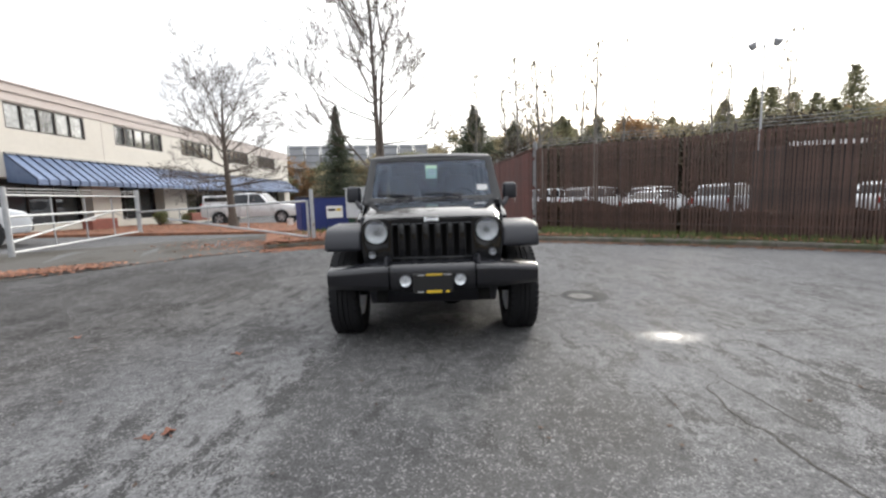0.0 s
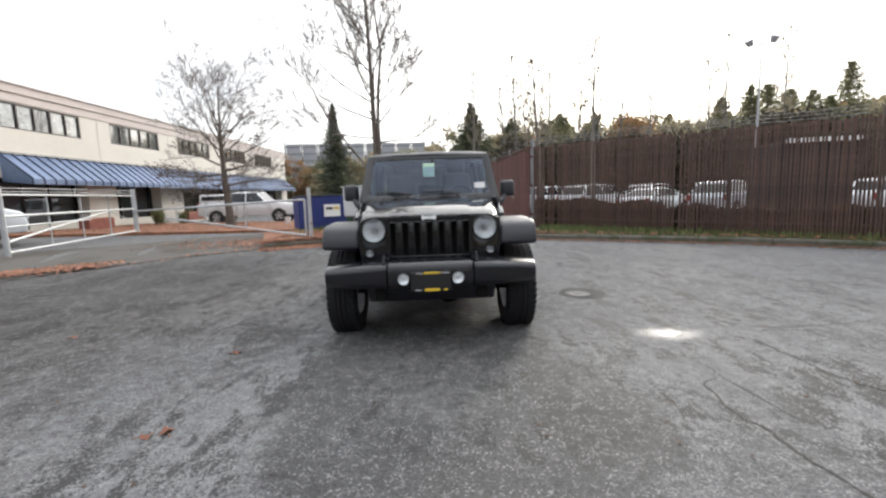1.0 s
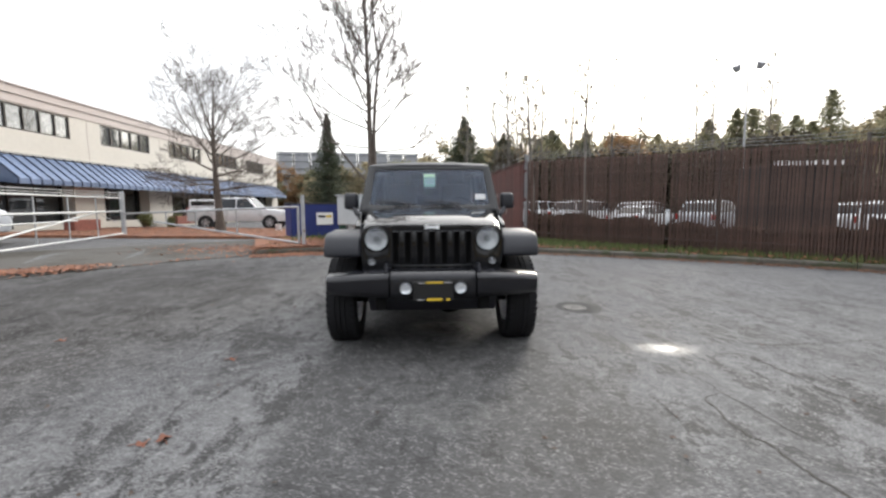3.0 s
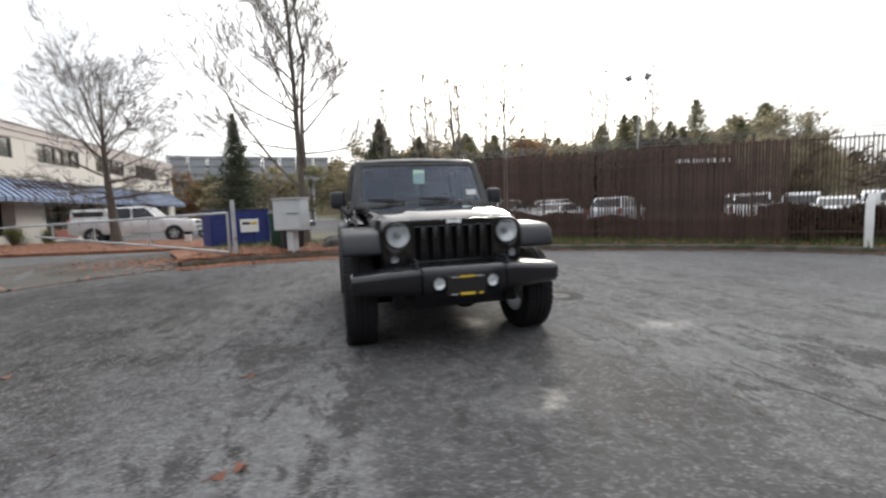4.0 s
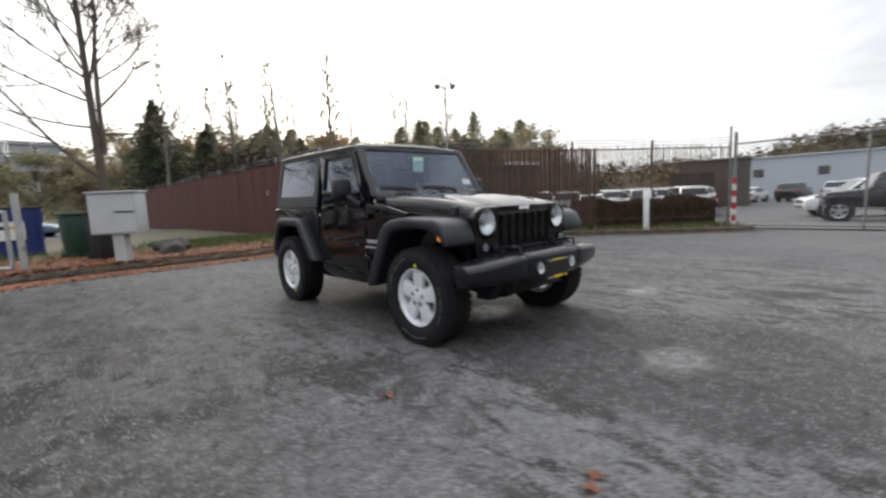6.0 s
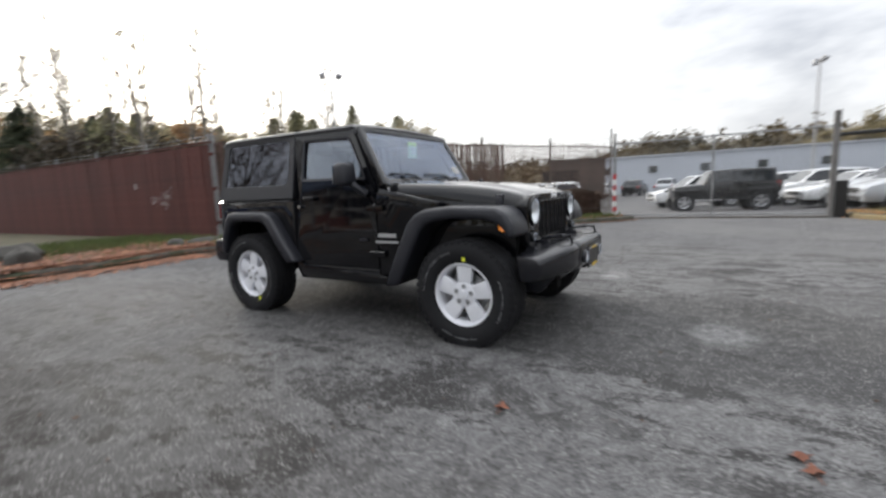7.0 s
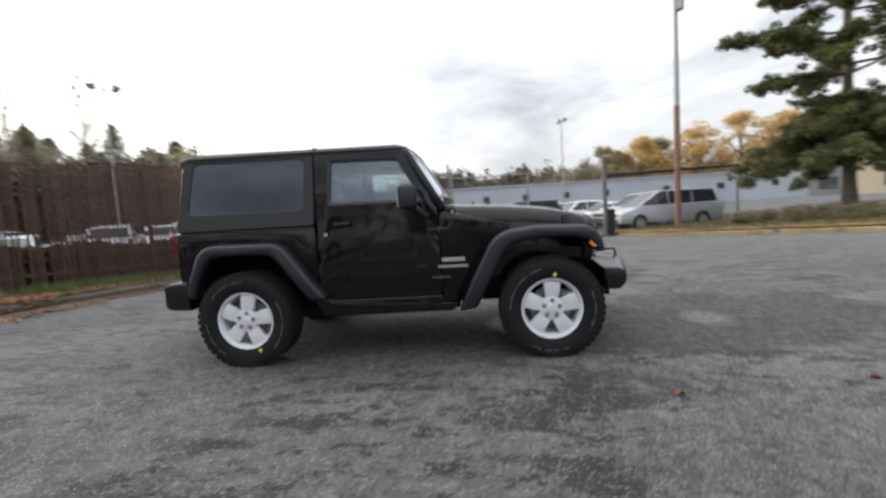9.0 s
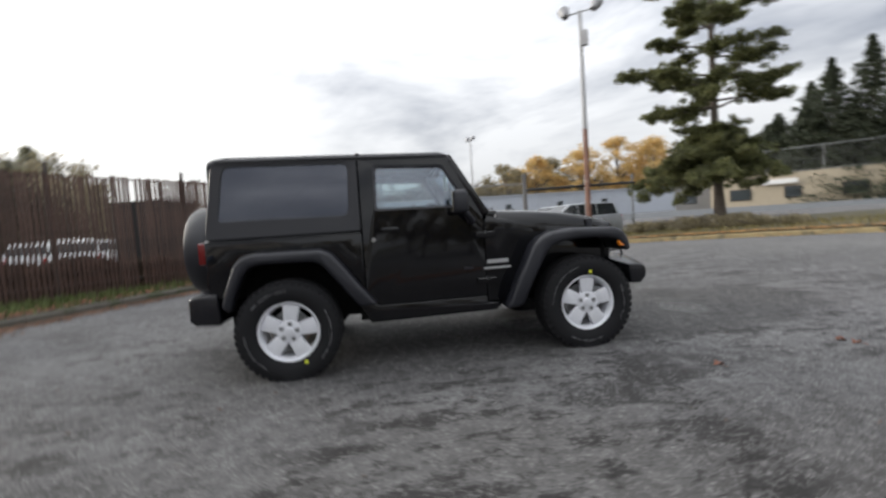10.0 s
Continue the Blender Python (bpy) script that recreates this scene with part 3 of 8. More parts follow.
# single fallen leaves that lie open on the asphalt
for lx, ly, turn in ((-1.52, -1.84, 20), (-1.44, -1.80, 140), (-3.4, 0.0, 40), (-1.6, -0.6, 10)):
    bm = bmesh.new()
    ring = []
    for k in range(14):
        a = 2 * math.pi * k / 14
        r = 0.033 * (1.0 + 0.35 * math.cos(5 * a)) * (1 if k % 2 else 0.8)
        ring.append(bm.verts.new((r * math.cos(a), r * math.sin(a), 0.012 + 0.012 * math.cos(2 * a))))
    c = bm.verts.new((0, 0, 0.006))
    for k in range(14):
        bm.faces.new((c, ring[k], ring[(k + 1) % 14]))
    bm_tube(bm, (0, 0, 0.008), (-0.07, 0.01, 0.004), 0.0025, n=4)
    ob = solid("leaf", bm, material("dark_red_leaf", (0.17, 0.062, 0.034), 0.7, vary=0.3, scale=20), "curled reddish-brown fallen leaf on the asphalt", "leaf", group="leaves on the asphalt")
    ob.matrix_basis = pose(lx, ly, ground_z(lx, ly) + 0.002, 0, 0, turn)

# cracks in the asphalt: narrow ragged gaps filled with dark grit
CRACK_FILL = material("crack_grit", (0.016, 0.015, 0.013), 0.95, vary=0.4, scale=12, other=(0.03, 0.026, 0.02))


def crack(way, width, seed, label):
    rc = random.Random(seed)
    line = spline(way, 0.035)
    bm = bmesh.new()
    last, n = None, len(line)
    wander = 0.0
    for k, (x, y) in enumerate(line):
        a, b = line[max(k - 1, 0)], line[min(k + 1, n - 1)]
        d = Vector((b[0] - a[0], b[1] - a[1])).normalized()
        wander = wander * 0.75 + rc.gauss(0, 0.008)
        w = width * rc.uniform(0.35, 1.3) * min(1, 0.25 + 5 * min(k, n - 1 - k) / n)
        cx, cy = x - d.y * wander, y + d.x * wander
        z = ground_z(cx, cy) + 0.0025
        row = [bm.verts.new((cx - d.y * w * s, cy + d.x * w * s, z)) for s in (-0.5, 0.5)]
        if last:
            bm.faces.new((last[0], row[0], row[1], last[1]))
        last = row
    solid("crack", bm, CRACK_FILL, label, "crack", "structure", smooth=0)


crack([(1.62, -0.70), (1.86, -1.15), (1.86, -1.36), (1.90, -1.55), (1.91, -1.86), (2.0, -2.03)], 0.009, 1, "thin forked crack across the asphalt")
crack([(1.86, -1.36), (1.72, -1.47), (1.68, -1.62), (1.64, -1.81), (1.70, -2.0), (1.69, -2.16), (1.72, -2.45), (1.78, -2.8), (1.7, -3.3)], 0.015, 2, "open dark crack running over the asphalt")
crack([(2.30, -0.62), (2.55, -0.66), (2.61, -0.78), (2.61, -1.11), (2.63, -1.45), (2.74, -1.72), (2.8, -2.2)], 0.011, 3, "thin ragged crack in the asphalt")
crack([(1.96, 0.52), (2.40, 0.33), (2.60, -0.1), (2.85, -0.38), (3.3, -0.40), (4.08, -0.29), (5.2, -0.1)], 0.013, 4, "long fine crack past the puddle")
crack([(1.38, -1.40), (1.40, -1.55), (1.36, -1.80)], 0.006, 5, "short hairline crack in the asphalt")

# ---- fences ----
SLAT = material("brown_slat", (0.046, 0.0242, 0.0178), 0.6, vary=0.4, scale=1.4, rand=0.28, other=(0.088, 0.048, 0.036), bump=0.3, bump_scale=30)
STEEL = material("galvanised_steel", (0.25, 0.255, 0.26), 0.5, 0.55, vary=0.25, scale=6, wear=(0.17, 0.13, 0.10), wear_at=0.64)
OLD_STEEL = material("weathered_steel", (0.10, 0.085, 0.075), 0.7, 0.2, vary=0.35, scale=5)
REDWOOD = material("dark_red_board", (0.072, 0.019, 0.016), 0.75, vary=0.3, scale=0.9, rand=0.18, other=(0.092, 0.028, 0.022), bump=0.3, bump_scale=40, wear=(0.16, 0.09, 0.08), wear_at=0.68)


def slat_fence():
    top = thing("slatted_fence", "tall dark brown slatted fence with narrow see-through gaps", "fence", kind="structure")
    d = (FENCE_B - FENCE_A)
    L_ = d.length
    d.normalize()
    rng = random.Random(11)
    turn = math.atan2(d.y, d.x)
    meshes = []
    for w, h in ((0.053, 2.56), (0.052, 2.53), (0.047, 2.58), (0.049, 2.55), (0.019, 2.60), (0.018, 2.52)):
        bm = bmesh.new()
        bm_box(bm, (0, 0, h / 2), (w, 0.012, h))
        for rx in (-0.42 * w, 0.42 * w):
            bm_box(bm, (rx, -0.009, h / 2), (0.007, 0.008, h - 0.02))
        meshes.append(mesh_of("slat", bm, SLAT, 0))
    s = 0.06
    while s < L_ - 0.08:
        p = FENCE_A + d * s
        u = s / L_
        z = ground_z(p.x, p.y) + 0.13
        pitch = 0.080 if u < 0.38 else 0.066 if u < 0.66 else 0.082
        if rng.random() > (0.007 if u < 0.66 else 0.03):
            ob = new("slat", meshes[(0 if u < 0.38 else 2 if u < 0.66 else 4) + rng.randrange(2)])
            ob.parent = top
            ob.matrix_basis = pose(p.x, p.y, z + rng.uniform(-0.025, 0.02), rng.uniform(-0.3, 0.3), rng.gauss(0, 0.16), math.degrees(turn))
        s += pitch * rng.uniform(0.94, 1.06)
    n = Vector((-d.y, d.x))
    for k in range(6):
        p = FENCE_A + d * (L_ * k / 5) + n * 0.05
        z = ground_z(p.x, p.y)
        bm = bmesh.new()
        last = k == 5
        bm_tube(bm, (p.x, p.y, z - 0.1), (p.x, p.y, z + (3.25 if last else 2.86)), 0.035 if k else 0.05, n=10)
        bm_tube(bm, (p.x, p.y, z + (3.25 if last else 2.86)), (p.x, p.y, z + (3.28 if last else 2.89)), 0.045, 0.03, n=10)
        part("post", bm, STEEL if k in (0, 5) else OLD_STEEL, top, "weathered steel post")
    for h in (0.3, 2.5):
        bm = bmesh.new()
        a, b = FENCE_A + n * 0.03, FENCE_B + n * 0.03
        bm_tube(bm, (a.x, a.y, ground_z(*a) + 0.13 + h), (b.x, b.y, ground_z(*b) + 0.13 + h), 0.02, n=6)
        part("rail", bm, OLD_STEEL, top)
    for h in (2.78, 2.86, 2.94):
        bm = bmesh.new()
        pts = []
        for k in range(26):
            p = FENCE_A + d * (L_ * k / 25) + n * 0.05
            pts.append((p.x, p.y, ground_z(p.x, p.y) + h - 0.03 * math.sin(math.pi * (k % 5) / 5)))
        bm_path(bm, pts, 0.006, 4)
        part("wire", bm, STEEL, top, "barbed wire strand")
    return top


slat_fence()

# brambles and dead weeds along the back of the slats
wv_, wf_ = [], []
rw = random.Random(19)
fd = (FENCE_B - FENCE_A).normalized()
for _ in range(21000):
    u = rw.random() * 0.97
    p = FENCE_A.lerp(FENCE_B, u) + Vector((-fd.y, fd.x)) * rw.uniform(0.12, 0.75)
    top_h = (0.80 if u < 0.28 else 0.60 if u < 0.62 else 0.9) + 0.05 * math.sin(23 * u) + 0.05 * math.sin(57 * u + 1)
    z = ground_z(p.x, p.y) + 0.1 + rw.random() ** 0.8 * top_h
    i = len(wv_)
    a, q = rw.uniform(0, 6.283), 0.075 * rw.uniform(0.6, 1.5)
    wv_ += [(p.x - q * math.cos(a), p.y - q * math.sin(a), z - q * 0.5), (p.x + q * math.cos(a), p.y + q * math.sin(a), z + rw.uniform(-q, q)), (p.x + rw.uniform(-q, q), p.y + rw.uniform(-q, q), z + q * 1.3)]
    wf_.append((i, i + 1, i + 2))
wme = bpy.data.meshes.new("weeds")
wme.from_pydata(wv_, [], wf_)
wme.materials.append(material("dead_weeds", (0.045, 0.034, 0.022), 0.85, vary=0.4, scale=2.0, rand=0.4, other=(0.07, 0.045, 0.028)))
tagged(new("weeds", wme), "dark brown weeds and brambles behind the slats", "weeds", kind="stuff")


def red_fence():
    top = thing("board_fence", "dark red painted board fence with worn pale patches", "fence", kind="structure")
    a, b = Vector((3.12, 9.75)), Vector((1.4, 44.0))
    d = (b - a).normalized()
    turn = math.degrees(math.atan2(d.y, d.x))
    w, n = 0.3, int((b - a).length / 0.3)
    rng = random.Random(2)
    bm = bmesh.new()
    bm_box(bm, (w / 2, 0, 1.14), (w - 0.003, 0.022, 2.68))
    board = mesh_of("board", bm, REDWOOD, 0)
    for k in range(n):
        p = a + d * (k * w)
        ob = new("board", board)
        ob.parent = top
        ob.matrix_basis = pose(p.x, p.y, ground_z(p.x, p.y) + 0.13 + rng.uniform(-0.006, 0.006), rng.uniform(-0.25, 0.25), 0, turn)
    for h in (0.4, 1.3, 2.2):
        bm = bmesh.new()
        bm_box(bm, (17, -0.05, h + 0.13), (34.2, 0.045, 0.09), pose(a.x, a.y, 0, 0, 0, turn))
        part("rail", bm, REDWOOD, top)
    bm = bmesh.new()
    bm_box(bm, (17, 0, 2.63), (34.3, 0.06, 0.035), pose(a.x, a.y, 0, 0, 0, turn))
    part("cap", bm, REDWOOD, top, "thin dark red capping strip")
    # a pale notice and scuffed whitewash on the boards
    pale = material("pale_scuff", (0.28, 0.24, 0.23), 0.8, vary=0.4, scale=5)
    for along, h, sx, sz in ((3.75, 1.55, 0.14, 0.17),):
        p = a + d * along
        bm = bmesh.new()
        bm_box(bm, (0, 0, 0), (sx, 0.006, sz))
        soften(bm, 0.002, 1)
        ob = part("notice", bm, pale, top, "small pale weathered notice")
        ob.matrix_basis = pose(p.x - 0.016, p.y, ground_z(p.x, p.y) + 0.13 + h, 0, 0, turn)
    # rubbed pale patches where paint has gone
    rs = random.Random(8)
    for along, h in ((2.35, 1.02), (2.75, 1.12), (2.15, 1.25)):
        p = a + d * along
        bm = bmesh.new()
        for _ in range(26):
            u, v = rs.gauss(0, 0.16), rs.gauss(0, 0.06)
            bm_box(bm, (u, 0, v), (rs.uniform(0.02, 0.13), 0.002, rs.uniform(0.01, 0.035)), pose(0, 0, 0, 0, rs.uniform(-25, 25), 0))
        ob = part("scuff", bm, pale, top, "pale rubbed patch of paint")
        ob.matrix_basis = pose(p.x - 0.0135, p.y, ground_z(p.x, p.y) + 0.13 + h, 0, 0, turn)
    for h in (2.74, 2.84):
        bm = bmesh.new()
        bm_path(bm, [(a.x + d.x * s, a.y + d.y * s, ground_z(a.x, a.y) + h + 0.02 * math.sin(s * 2)) for s in range(0, 34, 2)], 0.006, 4)
        part("wire", bm, STEEL, top)
    for s in range(0, 34, 3):
        bm = bmesh.new()
        p = a + d * s
        bm_tube(bm, (p.x + 0.06, p.y, ground_z(p.x, p.y)), (p.x + 0.06, p.y, ground_z(p.x, p.y) + 2.9), 0.03, n=6)
        part("post", bm, STEEL, top)


red_fence()


def chain_mesh(bm, a, b, z0, z1, pitch=0.11):
    """Diamond wire mesh between two uprights, as crossing square wires."""
    a, b = Vector(a), Vector(b)
    L_ = (b - a).length
    d = (b - a) / L_
    h = z1 - z0
    n = int((L_ + h) / pitch)
    r = 0.0022
    up = Vector((0, 0, 1))
    nrm = Vector((-d.y, d.x, 0))
    for way in (1, -1):
        for k in range(n):
            s0 = k * pitch - (h if way > 0 else 0)
            p0, p1 = s0, s0 + way * h
            q0, q1 = 0.0, h
            if way > 0:
                if p0 < 0:
                    q0, p0 = -p0, 0.0
                if p1 > L_:
                    q1, p1 = h - (p1 - L_), L_
            else:
                if p0 > L_:
                    q0, p0 = p0 - L_, L_
                if p1 < 0:
                    q1, p1 = h + p1, 0.0
            if q1 - q0 < 0.05:
                continue
            A = Vector((a.x, a.y, 0)) + Vector((d.x, d.y, 0)) * p0 + up * (z0 + q0)
            B = Vector((a.x, a.y, 0)) + Vector((d.x, d.y, 0)) * p1 + up * (z0 + q1)
            t = (B - A).normalized()
            s = t.cross(nrm).normalized()
            v = [bm.verts.new(A + s * r), bm.verts.new(A + nrm * r), bm.verts.new(A - s * r), bm.verts.new(B + s * r), bm.verts.new(B + nrm * r), bm.verts.new(B - s * r)]
            bm.faces.new((v[0], v[1], v[4], v[3]))
            bm.faces.new((v[1], v[2], v[5], v[4]))
            bm.faces.new((v[2], v[0], v[3], v[5]))


def chain_gate():
    top = thing("chain_link_gate", "wide rolling chain-link gate with steel posts and top rail", "gate", kind="structure")
    a, b = Vector((13.45, 1.5)), Vector((13.75, -4.65))
    z = ground_z(13.5, -1)
    for f, r, h in ((0.0, 0.05, 3.1), (0.5, 0.035, 2.75)):
        p = a.lerp(b, f)
        bm = bmesh.new()
        bm_tube(bm, (p.x + 0.1, p.y, z - 0.1), (p.x + 0.1, p.y, z + h), r, n=10)
        part("post", bm, STEEL, top)
    bm = bmesh.new()
    bm_tube(bm, (a.x + 0.1, a.y, z + 2.72), (b.x, b.y, z + 2.72), 0.026, n=8)
    part("rail", bm, STEEL, top)
    bm = bmesh.new()
    bm_tube(bm, (a.x + 0.1, a.y, z + 0.12), (b.x, b.y, z + 0.12), 0.026, n=8)
    part("rail", bm, STEEL, top)
    bm = bmesh.new()
    chain_mesh(bm, a, b, z + 0.12, z + 2.72)
    part("wire_mesh", bm, STEEL, top, smooth=0)
    # track strip that also stands in for the shading under the bottom rail
    bm = bmesh.new()
    bm_box(bm, (0, 0, 0), ((b - a).length, 0.14, 0.05), pose((a.x + b.x) / 2, (a.y + b.y) / 2, z + 0.02, 0, 0, math.degrees(math.atan2(b.y - a.y, b.x - a.x))))
    part("track", bm, OLD_STEEL, top, "dark ground strip for the gate's track and its shading")
    # the stout closing post and its dark guide rollers
    wood = material("weathered_post", (0.15, 0.145, 0.14), 0.85, vary=0.35, scale=4, bump=0.4)
    bm = bmesh.new()
    bm_box(bm, (b.x, b.y, z + 1.5), (0.15, 0.15, 3.3))
    soften(bm, 0.012, 1)
    part("gate_post", bm, wood, top, "stout weathered gate post")
    dark = material("black_iron", (0.02, 0.02, 0.02), 0.5, 0.3, vary=0.2)
    bm = bmesh.new()
    bm_box(bm, (b.x + 0.05, b.y - 0.2, z + 0.55), (0.34, 0.3, 1.1))
    soften(bm, 0.02, 1)
    part("motor_box", bm, dark, top, "dark gate motor housing")
    # cantilever tail of the gate: a heavy black beam over the verge
    c = Vector((14.4, -10.2))
    bm = bmesh.new()
    bm_tube(bm, (b.x, b.y, z + 2.45), (c.x, c.y, z + 2.55), 0.06, n=8)
    part("beam", bm, dark, top, "heavy black tube beam")
    for q in (0.55, 1.0):
        p = b.lerp(c, q)
        bm = bmesh.new()
        bm_tube(bm, (p.x + 0.15, p.y, z - 0.1), (p.x + 0.15, p.y, z + 3.0), 0.05, n=10)
        part("post", bm, STEEL, top)
    bm = bmesh.new()
    chain_mesh(bm, (b.x + 0.1, b.y - 0.3), (c.x + 0.1, c.y), z + 0.15, z + 2.4, 0.14)
    part("wire_mesh", bm, STEEL, top, smooth=0)
    # red and white warning sleeve on the hinge post
    red, white = material("sign_red", (0.45, 0.03, 0.03), 0.5, vary=0.2), material("white_paint", (0.75, 0.75, 0.74), 0.5, vary=0.08, scale=3)
    for k in range(8):
        bm = bmesh.new()
        bm_tube(bm, (a.x + 0.1, a.y, z + 0.05 + 0.2 * k), (a.x + 0.1, a.y, z + 0.245 + 0.2 * k), 0.062, n=12)
        part("sleeve_band", bm, red if k % 2 else white, top, "red sleeve band" if k % 2 else "white sleeve band")


chain_gate()


def reader_post():
    top = thing("access_post", "white square card-reader post with a small box head", "access post", m=pose(10.45, 3.0, ground_z(10.45, 3.0) + 0.1, 0, 0, 30))
    white = material("white_paint", (0.75, 0.75, 0.74), 0.5, vary=0.08, scale=3)
    bm = bmesh.new()
    bm_box(bm, (0, 0, 0.55), (0.15, 0.15, 1.1))
    soften(bm, 0.012, 2)
    part("post", bm, white, top)
    bm = bmesh.new()
    bm_box(bm, (0.2, -0.05, 1.08), (0.36, 0.2, 0.26))
    soften(bm, 0.015, 2)
    part("reader_box", bm, white, top)
    bm = bmesh.new()
    bm_box(bm, (0.24, -0.152, 1.08), (0.16, 0.01, 0.14))
    part("keypad", bm, material("black_plastic", (0.03, 0.03, 0.032), 0.5, vary=0.2), top, "dark keypad")


reader_post()


# ---- trees ----
BARK = material("grey_brown_bark", (0.10, 0.082, 0.068), 0.9, vary=0.4, scale=6, bump=0.8, bump_scale=25)
TWIG = material("twig_bark", (0.085, 0.066, 0.054), 0.9, vary=0.3, scale=3)
PALE_BARK = material("pale_alder_bark", (0.16, 0.145, 0.125), 0.85, vary=0.35, scale=3)
# FIR and OLIVE are raised paler to stand in for glare and haze
FIR = material("hazy_fir_needles", (0.105, 0.115, 0.072), 0.75, vary=0.35, scale=0.8, rand=0.45, other=(0.15, 0.14, 0.085))
PINE = material("pine_needles", (0.048, 0.064, 0.028), 0.7, vary=0.5, scale=1.6, rand=0.6, other=(0.115, 0.118, 0.045))
# darker copy of the fir colour: shade on trees away from the glare
SHADED_NEEDLES = material("shaded_needles", (0.030, 0.042, 0.028), 0.75, vary=0.35, scale=0.8, rand=0.45, other=(0.050, 0.058, 0.034))
OLIVE = material("olive_leaves", (0.14, 0.128, 0.082), 0.8, vary=0.35, scale=0.5, rand=0.45, other=(0.19, 0.16, 0.10))
GOLD = material("golden_leaves", (0.42, 0.32, 0.13), 0.75, vary=0.3, scale=0.5, rand=0.3, other=(0.40, 0.27, 0.11))
PALE_LEAF = material("pale_autumn_leaves", (0.24, 0.19, 0.10), 0.8, vary=0.35, scale=0.5, rand=0.4, other=(0.30, 0.24, 0.13))
RUST = material("rusty_leaves", (0.19, 0.115, 0.06), 0.8, vary=0.4, scale=0.6, rand=0.4)


def let_light_through(m, share):
    """Thin leaves: part of the light passes through them."""
    nt = m.node_tree
    b = nt.nodes["Principled BSDF"]
    tr, mx = nt.nodes.new("ShaderNodeBsdfTranslucent"), nt.nodes.new("ShaderNodeMixShader")
    hs = nt.nodes.new("ShaderNodeHueSaturation")
    # passed colour is raised to stand in for glare on backlit leaves
    hs.inputs["Value"].default_value = 1.9
    nt.links.new(b.inputs["Base Color"].links[0].from_socket, hs.inputs["Color"])
    nt.links.new(hs.outputs["Color"], tr.inputs["Color"])
    mx.inputs[0].default_value = share
    nt.links.new(b.outputs[0], mx.inputs[1])
    nt.links.new(tr.outputs[0], mx.inputs[2])
    nt.links.new(mx.outputs[0], nt.nodes["Material Output"].inputs["Surface"])


for m_, share in ((FIR, 0.65), (SHADED_NEEDLES, 0.35), (PINE, 0.3), (OLIVE, 0.55), (GOLD, 0.45), (RUST, 0.45), (PALE_LEAF, 0.5)):
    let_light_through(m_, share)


def tri_mesh(name, blobs, mat, seed, up=0.3):
    """Leaf clumps: blobs of (centre, radii, count, leaf size), each a cloud of small bent leaves."""
    rng = np.random.default_rng(seed)
    V, F = [], []
    k = 0
    for c, r, n, s in blobs:
        p = rng.normal(size=(n, 3))
        p /= np.linalg.norm(p, axis=1)[:, None]
        p *= (rng.random(n) ** 0.45)[:, None] * np.array(r)
        p += np.array(c)
        a, b = rng.normal(size=(n, 3)), rng.normal(size=(n, 3))
        a /= np.linalg.norm(a, axis=1)[:, None]
        b[:, 2] *= up
        b /= np.linalg.norm(b, axis=1)[:, None]
        q = s * rng.uniform(0.6, 1.4, n)[:, None]
        V += [p - a * q * 0.5, p + a * q * 0.5, p + b * q, ]
        F.append(np.stack([np.arange(n) + k, np.arange(n) + k + n, np.arange(n) + k + 2 * n], 1))
        k += 3 * n
    me = bpy.data.meshes.new(name)
    me.from_pydata(np.concatenate(V).tolist(), [], np.concatenate(F).tolist())
    me.materials.append(mat)
    return me


def crown_of(tree, me, label=""):
    ob = new("crown", me)
    ob.parent = tree
    if label:
        tagged(ob, label)
    return ob


